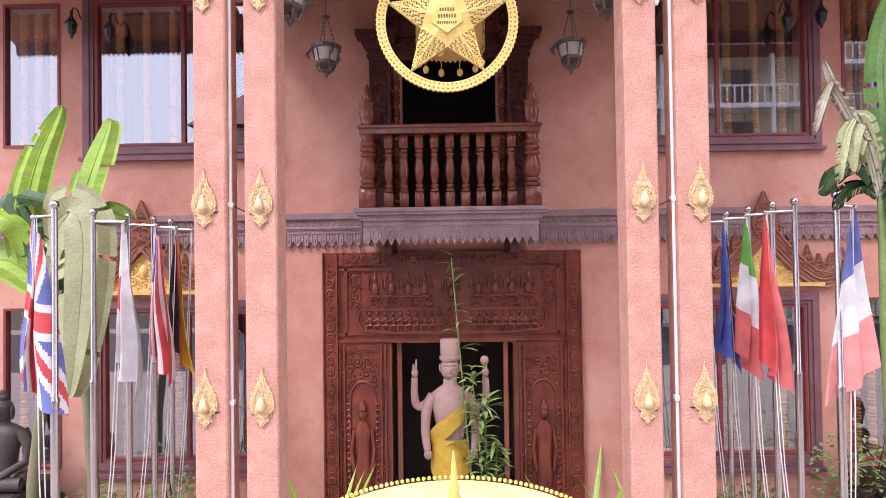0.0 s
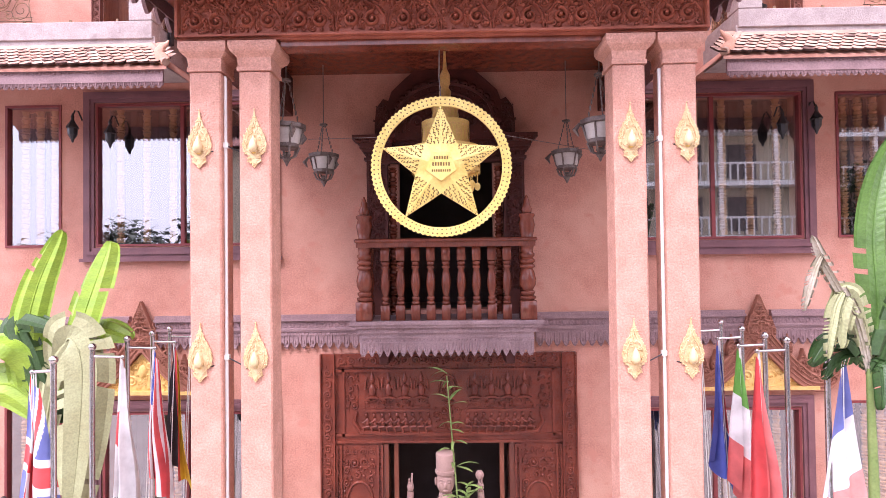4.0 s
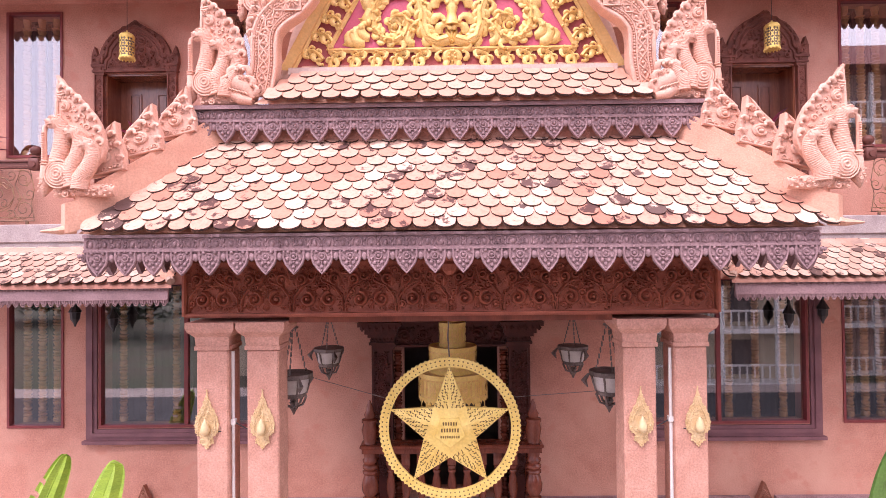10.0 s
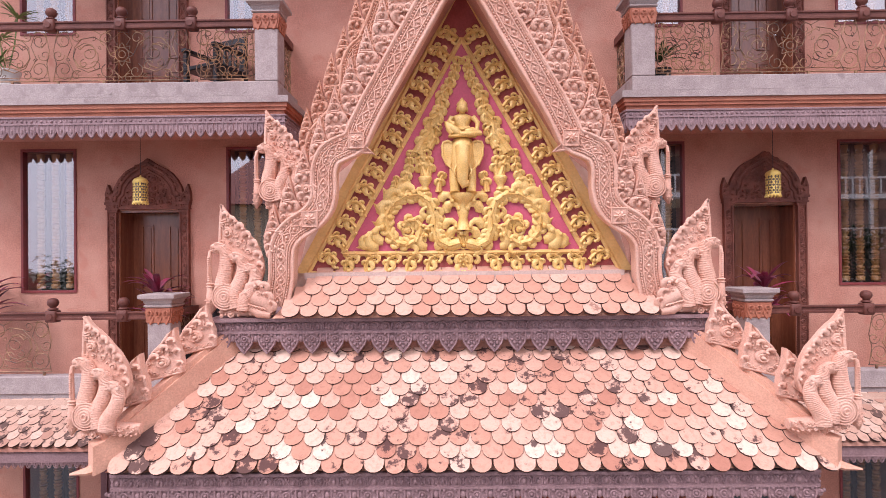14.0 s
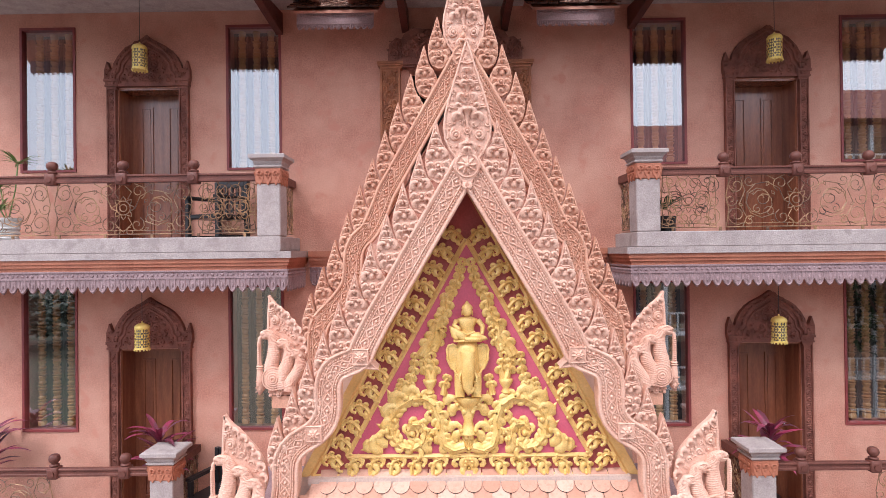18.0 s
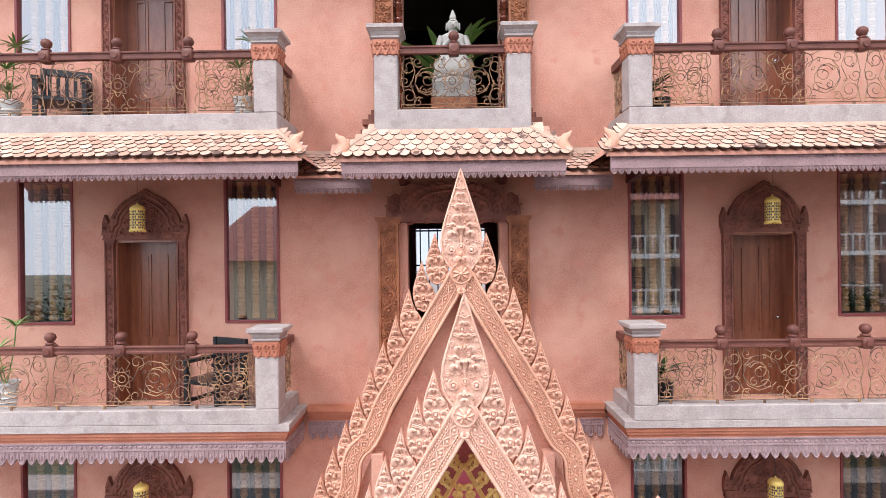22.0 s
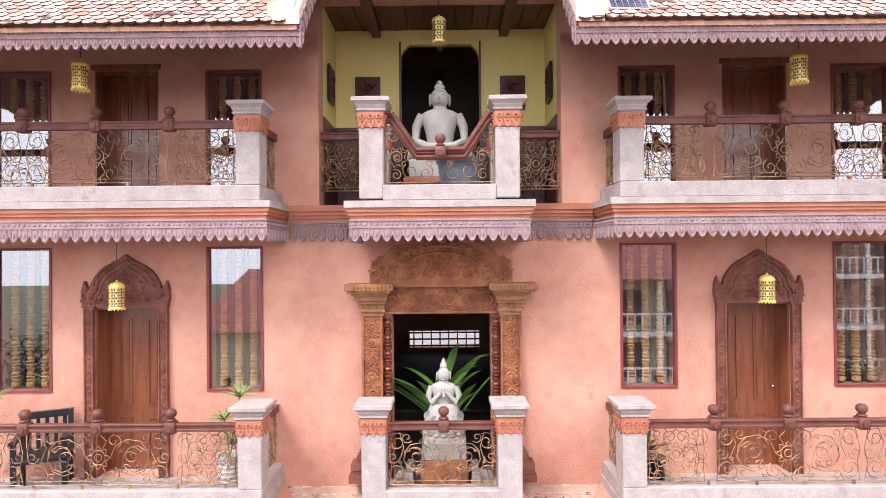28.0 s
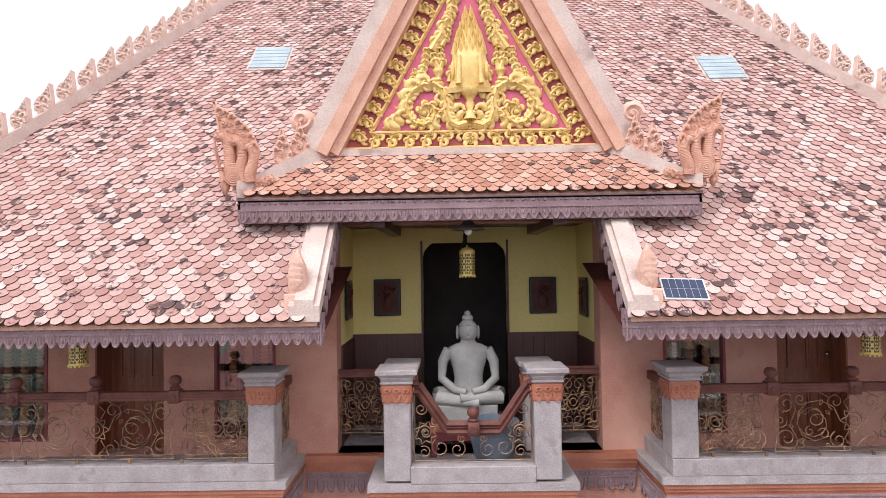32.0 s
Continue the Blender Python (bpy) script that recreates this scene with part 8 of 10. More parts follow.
    for k in range(21):
        o = part("crest_horn", FLAME_P, PALEPINK, rf)
        o.matrix_local = Matrix.Translation(h0.lerp(h1, (k + 0.5) / 21) + Vector((0, 0, 0.16))) @ pose(0, 0, 0, 0, -s * 14, 0) @ Matrix.Diagonal((-s * 0.95, 1, 0.85, 1))
    # louvre skylight
    sk = thing("skylight", "pale glass louvre skylight set in the roof tiles", "skylight", "skylights")
    c = Vector((-2.6, 1.62, 0)) if s < 0 else Vector((3.38, 1.28, 0))
    v = (c.y - YE) / SL.y
    base = Vector((c.x, YE, ZE)) + SL * v
    nrm = Vector((0, -SL.z, SL.y))
    mm = Matrix.Translation(base + nrm * 0.05) @ Matrix((Vector((1, 0, 0)), SL, nrm)).transposed().to_4x4()
    part("frame", Mesh().merge(Mesh().box(-0.27, 0.27, -0.32, 0.32, -0.05, 0.015), mm), CREAM, sk)
    for k in range(6):
        part("louvre", Mesh().merge(Mesh().box(-0.24, 0.24, -0.29 + 0.097 * k, -0.29 + 0.097 * k + 0.085, 0.015, 0.03), mm), SKYLIGHT, sk)
part_ = solo("ridge_crest", Mesh().box(-3.7, 3.7, 2.9, 3.1, 22.8, 23.05), CREAM, "cream rendered roof ridge against the sky", "ridge", kind="structure")
solo("roof_back", Mesh().add([(-3.64, 3.02, 22.85), (3.64, 3.02, 22.85), (6.2, 9.0, 18.1), (-6.2, 9.0, 18.1)], [(0, 1, 2, 3)]), PINKD, "rear slope of the hipped roof", "roof", kind="structure")
for s in (-1, 1):
    solo("roof_end", Mesh().add([(s * 3.64, 3.02, 22.84), (s * 6.2, -1.4, 18.08), (s * 6.2, 9.0, 18.08)], [(0, 1, 2)]), PINKD, "hipped end slope of the roof", "roof", kind="structure")

sp = thing("solar_panel", "small solar panel lying on the roof tiles", "solar panel")
base = Vector((1.79, YE, ZE)) + SL * 0.235
nrm = Vector((0, -SL.z, SL.y))
mm = Matrix.Translation(base + nrm * 0.06) @ Matrix((Vector((1, 0, 0)), SL, nrm)).transposed().to_4x4() @ pose(0, 0, 0, 0, 0, -3)
part("frame", Mesh().merge(Mesh().box(-0.185, 0.185, -0.115, 0.115, -0.01, 0.012), mm), WHITE, sp)
for i in range(6):
    for j in range(2):
        part("cell", Mesh().merge(Mesh().box(-0.172 + 0.058 * i, -0.172 + 0.058 * i + 0.054, -0.103 + 0.105 * j, -0.103 + 0.105 * j + 0.1, 0.012, 0.015), mm), SOLAR, sp)

# ---- dormer gable over the top recess ----
dm = thing("dormer_gable", "dormer gable with gilded pediment, tiled eave and serpent corners", "gable")
pediment(dm, -0.5, 11.32, "idol")
part("gable_wall", Mesh().prism([(-1.35, 19.5), (1.4, 19.5), (GX, 22.3)], -0.44, -0.36), PINKD, dm)
part("sill", Mesh().box(-1.36, 1.42, -0.58, -0.4, 19.64, 19.71), CREAM, dm)
for s in (-1, 1):
    for o, y0, w, mt in ((0.06, -0.62, 0.05, PINKD), (0.16, -0.66, 0.06, PINKD), (0.30, -0.62, 0.085, CREAM)):
        e0, e1 = Vector((GX + s * (1.28 + o * 1.13), 19.66)), Vector((GX, 22.07 + o * 2.1))
        d = (e1 - e0).normalized()
        n = Vector((d.y, -d.x)) * w * (1 if s > 0 else -1)
        m = Mesh().prism([tuple(e0 - n), tuple(e0 + n), tuple(e1 + n), tuple(e1 - n)], y0, -0.36)
        part("bargeboard", m, mt, dm)
    rfs = Mesh().add([(GX, -0.4, 22.5), (GX + s * 1.75, -0.4, 19.3), (GX + s * 1.75, 2.0, 19.3 + 0.6), (GX, 3.2, 22.5)], [(0, 1, 2, 3)])
    part("dormer_roof", rfs, TILENEW, dm)
    cl_ = Mesh()
    relief_coil(cl_, s * 1.62, 20.0, 0.15, -0.6, 0.05, 0, s, 1.6)
    cl_.ball(s * 1.62, -0.5, 20.0, 0.13, 0.08, 0.13)
    part("scroll_end", cl_, PINK, dm, "pink scrolled end of the bargeboard", True)
    foot, top = Vector((s * 2.12, -0.86, 19.2)), Vector((s * 1.36, -0.5, 19.66))
    part("hip_ridge", sweep_rect(Mesh(), [foot + Vector((s * 0.05, -0.02, 0))] + [foot.lerp(top, k / 5) for k in range(6)], (s * 0.4, 0.9, 0), 0.07, 0.16), CREAM, dm)
    o = part("naga_finial", NAGA_D if s < 0 else NAGA_DR, PINKD, dm, "terracotta carved serpent finial")
    o.matrix_local = Matrix.Translation((s * 1.84, -0.8, 19.34)) @ pose(0, 0, 0, 0, s * 13, 0) @ Matrix.Diagonal((0.92, 0.95, 1.02, 1))
    for k in range(3):
        c = part("crest_leaf", CREST, PINKD, dm)
        p = foot.lerp(top, 0.5 + 0.2 * k)
        c.matrix_local = Matrix.Translation((p.x, p.y, p.z + 0.12)) @ pose(0, 0, 0, 0, s * 20, 0) @ Matrix.Diagonal((-s * 0.9, 1.3, 1.05, 1))
part("eave_deck", Mesh().add([(-2.15, -0.9, 19.2), (2.15, -0.9, 19.2), (1.4, -0.5, 19.64), (-1.4, -0.5, 19.64), (-2.15, 0.2, 19.2), (2.15, 0.2, 19.2), (-2.15, -0.9, 19.16), (2.15, -0.9, 19.16), (2.15, 0.2, 19.16), (-2.15, 0.2, 19.16)],
                            [(0, 1, 2, 3), (0, 3, 4), (1, 5, 2), (6, 9, 8, 7), (0, 6, 7, 1)]), PINKD, dm)
kd = lambda u, v: u > v * 1.25 + 0.02 and u < 4.3 - v * 1.25 - 0.02
lay_tiles(dm, slope_tiles((-2.15, -0.92, 19.19), (1, 0, 0), (0, 0.4, 0.44), 4.3, 0.56, kd, gap=0.062, w=0.125), TILEDM, 0.125)
part("fringe", fringe_mesh(-2.15, 2.15, -0.9, 19.19, 18.97, 0.1, solid=0.5), PURPLE, dm, "dark purple carved fringe board")
part("fascia", Mesh().box(-2.15, 2.15, -0.882, -0.86, 18.965, 19.19), PURPLE, dm)
for s in (-1, 1):
    sf = fringe_mesh(0, 0.9, 0, 19.19, 18.97, 0.1, solid=0.5)
    part("side_fringe", Mesh().merge(sf, Matrix.Translation((-2.15, 0.0, 0)) @ pose(0, 0, 0, 0, 0, -90) if s < 0 else Matrix.Translation((2.15, -0.9, 0)) @ pose(0, 0, 0, 0, 0, 90)), PURPLE, dm)
part("soffit", Mesh().box(-2.1, 2.1, -0.88, -0.3, 19.06, 19.09), WAINSCOT, dm)

# ---- frieze band round the wall above the ground floor ----
bt = thing("wall_frieze", "purple carved frieze with hanging leaf tips round the wall", "frieze", kind="structure")
for a, b in ((-HALF, -3.72), (-3.42, -1.02), (1.02, 3.42), (3.72, HALF)):
    m = fringe_mesh(a, b, -0.05, 3.93, 3.71, 0.1, solid=0.25)
    for z0, z1, o in ((3.93, 3.955, 0.07), (3.955, 4.04, 0.045), (4.04, 4.07, 0.075), (4.07, 4.11, 0.055)):
        m.box(a, b, -o, 0.0, z0, z1)
    n = int((b - a) / 0.075)
    for i in range(n):
        x = a + (i + 0.5) * (b - a) / n
        m.tube([(x + 0.026 * math.cos(q), -0.046, 3.995 + 0.03 * math.sin(q)) for q in [2 * math.pi * k / 6 for k in range(7)]], 0.007, seg=3)
    part("carving", m, PURPLE, bt)

# ---- first floor centre balcony ----
bl = thing("centre_balcony", "small balcony with varnished red turned balusters on a carved mauve base", "balcony")
cm = Mesh()
for o, z0, z1 in ((0.0, 4.06, 4.1), (0.02, 4.03, 4.06), (0.06, 3.97, 4.03), (0.09, 3.93, 3.97)):
    cm.box(-1.0 + o, 1.0 - o, -0.78 + o, 0.0, z0, z1)
for i in range(26):
    cm.ball(-0.92 + 1.84 * (i + 0.5) / 26, -0.71, 4.0, 0.026, 0.02, 0.022, seg=6, rings=3)
part("base_moulding", cm, PALE, bl)
part("fringe", fringe_mesh(-0.91, 0.91, -0.68, 3.93, 3.715, 0.083, solid=0.3), PALE, bl, "pale mauve carved fringe")
for s in (-1, 1):
    sf = fringe_mesh(0, 0.66, 0, 3.93, 3.715, 0.083, solid=0.3)
    part("side_fringe", Mesh().merge(sf, Matrix.Translation((-0.91, -0.01, 0)) @ pose(0, 0, 0, 0, 0, -90) if s < 0 else Matrix.Translation((0.91, -0.67, 0)) @ pose(0, 0, 0, 0, 0, 90)), PALE, bl)
    part("bracket", Mesh().box(s * 0.62, s * 0.72, -0.6, 0.0, 3.62, 3.92, 0.01), WOOD, bl)
part("soffit", Mesh().box(-0.89, 0.89, -0.66, 0.0, 3.88, 3.93), WOOD, bl)
BALUSTER = Mesh().box(-0.047, 0.047, -0.047, 0.047, 0, 0.15, 0.004).lathe(
    [(0.03, 0.15), (0.045, 0.165), (0.045, 0.18), (0.028, 0.19), (0.042, 0.21), (0.042, 0.225), (0.026, 0.235), (0.036, 0.27), (0.05, 0.34), (0.05, 0.38), (0.04, 0.45), (0.028, 0.5), (0.044, 0.515),
     (0.044, 0.53), (0.028, 0.54), (0.042, 0.555), (0.042, 0.57), (0.03, 0.585)], 0, 0, 0, seg=12).box(-0.045, 0.045, -0.045, 0.045, 0.585, 0.72, 0.004).data("baluster", REDWOOD, True)
for i in range(9):
    o = part("baluster", BALUSTER, REDWOOD, bl)
    o.location, o.scale = (-0.64 + 0.16 * i, -0.66, 4.1), (1, 1, 1.063)
NEWELP = Mesh().box(-0.085, 0.085, -0.085, 0.085, 0, 0.2, 0.006).lathe(
    [(0.06, 0.2), (0.085, 0.215), (0.085, 0.24), (0.06, 0.25), (0.078, 0.275), (0.078, 0.29), (0.055, 0.305), (0.085, 0.36), (0.09, 0.42), (0.07, 0.5), (0.055, 0.53), (0.08, 0.545), (0.08, 0.565), (0.058, 0.58), (0.08, 0.6), (0.08, 0.62), (0.058, 0.64),
     (0.078, 0.665), (0.078, 0.685), (0.06, 0.7), (0.07, 0.76), (0.09, 0.8), (0.09, 0.82), (0.06, 0.84), (0.075, 0.93), (0.086, 0.99), (0.07, 1.06), (0.085, 1.075), (0.085, 1.1), (0.05, 1.115), (0.06, 1.15), (0.035, 1.2), (0.03, 1.24), (0.008, 1.3)], 0, 0, 0, seg=14).data("corner_post", REDWOOD, True)
for s in (-1, 1):
    o = part("corner_post", NEWELP, REDWOOD, bl)
    o.location = (s * 0.855, -0.68, 4.1)
    part("side_rail", Mesh().box(s * 0.8, s * 0.91, -0.575, -0.1, 4.89, 4.95), REDWOOD, bl)
    for k in range(2):
        o = part("baluster", BALUSTER, REDWOOD, bl)
        o.location, o.scale = (s * 0.855, -0.46 + 0.17 * k, 4.1), (1, 1, 1.063)
hr = Mesh().box(-0.95, 0.95, -0.79, -0.575, 4.915, 4.955, 0.012).box(-0.93, 0.93, -0.765, -0.6, 4.865, 4.915)
part("handrail", hr, REDWOOD, bl)

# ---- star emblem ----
# dark gold of the lettering, also painted shade for holes left uncut
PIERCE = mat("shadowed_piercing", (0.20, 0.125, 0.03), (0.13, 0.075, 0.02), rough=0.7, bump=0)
em = thing("star_emblem", "round gilded sheet-metal emblem with a pierced five-pointed star, hung by wires", "emblem", at=(-0.01, -2.0, 5.495))
rm = Mesh()
N = 90
for i in range(N):
    a0, a1 = 2 * math.pi * i / N, 2 * math.pi * (i + 1) / N
    am = (a0 + a1) / 2
    C = lambda r, a, y: (r * math.cos(a), y, r * math.sin(a))
    for y in (-0.014, 0.014):
        rm.add([C(0.5, a0, y), C(0.5, a1, y), C(0.57, a1, y), C(0.582, am, y), C(0.57, a0, y)], [(0, 1, 2, 3, 4)])
    rm.add([C(0.5, a0, -0.014), C(0.5, a1, -0.014), C(0.5, a1, 0.014), C(0.5, a0, 0.014)], [(0, 1, 2, 3)])
    rm.add([C(0.57, a0, -0.014), C(0.582, am, -0.014), C(0.582, am, 0.014), C(0.57, a0, 0.014)], [(0, 1, 2, 3)])
    rm.add([C(0.582, am, -0.014), C(0.57, a1, -0.014), C(0.57, a1, 0.014), C(0.582, am, 0.014)], [(0, 1, 2, 3)])
part("ring", rm, GOLDM, em, "scalloped gilded ring")
hm = Mesh()
for i in range(N):
    a = 2 * math.pi * (i + 0.5) / N
    for r, q in ((0.518, 0.0065), (0.552, 0.0075)):
        c = Vector((r * math.cos(a), -0.016, r * math.sin(a)))
        hm.add([c + Vector((q * math.cos(b), 0, q * math.sin(b))) for b in [math.pi / 3 * k for k in range(6)]], [(0, 1, 2, 3, 4, 5)])
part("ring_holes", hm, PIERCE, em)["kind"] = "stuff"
sm = Mesh()
tips = [(0.51 * math.cos(math.pi / 2 + 2 * math.pi * k / 5), 0.51 * math.sin(math.pi / 2 + 2 * math.pi * k / 5)) for k in range(5)]
dips = [(0.222 * math.cos(math.pi / 2 + math.pi / 5 + 2 * math.pi * k / 5), 0.222 * math.sin(math.pi / 2 + math.pi / 5 + 2 * math.pi * k / 5)) for k in range(5)]
F = lambda p, y: (p[0], y, p[1])
for k in range(5):
    t_, d0, d1 = tips[k], dips[k - 1], dips[k]
    sm.add([F(t_, -0.02), F(d0, -0.045), (0, -0.09, 0), F(d1, -0.045)], [(0, 1, 2), (0, 2, 3)])
    sm.add([F(t_, 0.0), F(d0, 0.0), (0, 0.03, 0), F(d1, 0.0)], [(2, 1, 0), (3, 2, 0)])
    sm.add([F(t_, -0.02), F(d0, -0.045), F(d0, 0.0), F(t_, 0.0)], [(0, 1, 2, 3)])
    sm.add([F(t_, -0.02), F(d1, -0.045), F(d1, 0.0), F(t_, 0.0)], [(3, 2, 1, 0)])
part("star", sm, GOLDM, em, "faceted gilded star")
# dark leaves laid on the facets paint the shade of piercings
pm = Mesh()
hub = Vector((0, -0.09, 0))
for k in range(5):
    tip = Vector((tips[k][0], -0.02, tips[k][1]))
    for s, dp in ((-1, dips[k - 1]), (1, dips[k])):
        dip = Vector((dp[0], -0.045, dp[1]))
        for i in range(13):
            f = 0.34 + 0.048 * i
            edge = dip + (tip - dip) * max(0.0, (f - 0.4) / 0.6)
            mid = hub + (tip - hub) * f
            for j in range(4 if f < 0.55 else (3 if f < 0.7 else (2 if f < 0.82 else 1))):
                g = (0.14 + 0.22 * j) if f < 0.7 else (0.2 + 0.32 * j if f < 0.82 else 0.4)
                p = mid + (edge - mid) * g
                an = math.atan2(tip.z, tip.x) + s * (0.55 + 0.5 * ((i + j) % 3 - 1))
                petal(pm, p.x, p.z, an, 0.026 if f < 0.7 else 0.019, 0.0052 if f < 0.7 else 0.0042, p.y - 0.003, 0.002)
po = part("piercing", pm, PIERCE, em, "leaf marks coloured dark as the shade inside piercings")
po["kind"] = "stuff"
pent = [(0.128 * math.cos(math.pi / 2 + math.pi / 5 + 2 * math.pi * k / 5), 0.128 * math.sin(math.pi / 2 + math.pi / 5 + 2 * math.pi * k / 5)) for k in range(5)]
part("centre_plate", Mesh().prism(pent, -0.09, -0.06), GOLDM, em, "plain gilded centre plate")
for z, w, n, h in ((0.06, 0.062, 6, 0.026), (0.008, 0.075, 7, 0.03), (-0.045, 0.08, 9, 0.02)):
    for i in range(n):
        x = -w + 2 * w * (i + 0.5) / n
        part("lettering_bar", Mesh().box(x - w / n * 0.6, x + w / n * 0.6, -0.0925, -0.085, z - h / 2, z + h / 2), PIERCE, em)
for pts, r in (([(0, 0, 0.58), (-0.01, 0, 0.75), (0.0, -0.2, 0.95)], 0.006), ([(-0.53, 0, 0.25), (-1.2, 0.4, 0.33)], 0.003), ([(0.53, 0, 0.25), (1.3, 0.4, 0.2)], 0.003)):
    part("wire", Mesh().tube(pts, r, seg=5), LANTERN, em)

# ---- tiered chandelier behind the star ----
ch = thing("chandelier", "three-tiered pierced gilded chandelier hanging in the portico", "chandelier", at=(0.02, -1.2, 5.05))
def pierced_ring(t, r, z0, z1, n, name):
    m = Mesh()
    for k in range(n):
        a, b = 2 * math.pi * k / n, 2 * math.pi * (k + 1) / n
        P = lambda f, z: (r * math.cos(a + (b - a) * f), r * math.sin(a + (b - a) * f), z)
        h = z1 - z0
        for y0, y1 in ((z0, z0 + h * 0.12), (z0 + h * 0.82, z1)):
            m.add([P(0, y0), P(1, y0), P(1, y1), P(0, y1)], [(0, 1, 2, 3)])
        y0, y1 = z0 + h * 0.12, z0 + h * 0.82
        m.add([P(0, y0), P(0.5, y0 + h * 0.1), P(1, y0), P(0.72, (y0 + y1) / 2), P(1, y1), P(0.5, y1 - h * 0.1), P(0, y1), P(0.28, (y0 + y1) / 2)], [(0, 1, 7), (1, 2, 3), (3, 4, 5), (5, 6, 7), (1, 3, 5, 7)] if k % 3 else [(0, 1, 7), (1, 2, 3), (3, 4, 5), (5, 6, 7)])
        m.add([P(0, z0), P(1, z0), P(0.5, z0 - h * 0.12)], [(0, 1, 2)])
    part(name, m, GOLDM, t)
    part("lining", Mesh().lathe([(r * 0.93, z0 + 0.01), (r * 0.93, z1 - 0.01)], 0, 0, 0, seg=24), GOLD, t)


for r, z0, z1 in ((0.13, 1.0, 1.22), (0.23, 0.76, 1.0), (0.33, 0.52, 0.76)):
    pierced_ring(ch, r, z0, z1, int(r * 130), "tier")
part("spire", Mesh().lathe([(0.05, 0), (0.06, 0.08), (0.035, 0.12), (0.05, 0.16), (0.05, 0.24), (0.02, 0.3), (0.008, 0.5), (0.006, 0.72)], 0, 0, 1.22, seg=10), GOLD, ch, "", True)
for k in range(10):
    a = 2 * math.pi * k / 10
    part("drop", Mesh().tube([(0.3 * math.cos(a), 0.3 * math.sin(a), 0.52), (0.3 * math.cos(a), 0.3 * math.sin(a), 0.42)], 0.003, seg=4).ball(0.3 * math.cos(a), 0.3 * math.sin(a), 0.38, 0.03, 0.008, 0.04), GOLDM, ch)


# ---- hanging glass lanterns ----
CUPGLASS = mat("frosted_grey_glass", (0.55, 0.53, 0.51), (0.46, 0.44, 0.42), rough=0.3, scale=9, spread=0.15, bump=0.1)


def cup_lantern(x, y, z, chain):
    t = thing("cup_lantern", "aged metal lantern with a frosted glass cup on three chains", "lantern", "portico lanterns", at=(x, y, z))
    part("cup", Mesh().lathe([(0.08, 0.11), (0.118, 0.16), (0.137, 0.28), (0.155, 0.315), (0.143, 0.315), (0.104, 0.18)], 0, 0, 0, seg=12), CUPGLASS, t, "frosted white glass cup", True)
    m = Mesh().lathe([(0.118, 0.235), (0.13, 0.24), (0.13, 0.27), (0.118, 0.275)], 0, 0, 0, seg=12)
    m.lathe([(0.068, 0.09), (0.085, 0.1), (0.085, 0.125), (0.068, 0.13)], 0, 0, 0, seg=12)
    m.lathe([(0.004, -0.04), (0.015, -0.01), (0.028, 0.01), (0.02, 0.03), (0.03, 0.05), (0.012, 0.07)], 0, 0, 0, seg=8)
    for k in range(6):
        a = math.pi * k / 3
        m.tube([(0.02 * math.cos(a), 0.02 * math.sin(a), 0.02), (0.06 * math.cos(a), 0.06 * math.sin(a), 0.035), (0.085 * math.cos(a), 0.085 * math.sin(a), 0.1)], 0.008, seg=4)
        m.tube([(0.085 * math.cos(a), 0.085 * math.sin(a), 0.12), (0.12 * math.cos(a), 0.12 * math.sin(a), 0.25)], 0.007, seg=4)
        if k % 2:
            m.tube([(0.13 * math.cos(a), 0.13 * math.sin(a), 0.25), (0.165 * math.cos(a), 0.165 * math.sin(a), 0.2), (0.14 * math.cos(a), 0.14 * math.sin(a), 0.15)], [0.008, 0.02, 0.004], seg=4)
    m.v = [(p * 1.3, q * 1.3, r * 1.15) for p, q, r in m.v]
    part("cage", m, LANTERN, t)
    c = Mesh()
    for k in range(3):
        a = 2 * math.pi * k / 3 + 0.5
        n = 9
        for i in range(n):
            f = i / (n - 1)
            c.ball(0.12 * math.cos(a) * (1 - f * 0.85), 0.12 * math.sin(a) * (1 - f * 0.85), 0.27 + chain * f, 0.009, 0.009, chain / n * 0.62, seg=5, rings=3)
    c.lathe([(0.012, 0), (0.045, 0.01), (0.045, 0.025), (0.012, 0.035)], 0, 0, 0.265 + chain, seg=8)
    c.tube([(0, 0, 0.29 + chain), (0, 0, 6.91 - z)], 0.005, seg=4)
    part("chains", c, LANTERN, t)
    return t


for s in (-1, 1):
    cup_lantern(s * 1.35, -1.78, 5.6, 0.42)
    cup_lantern(s * 1.34, -0.4, 5.6, 0.36)

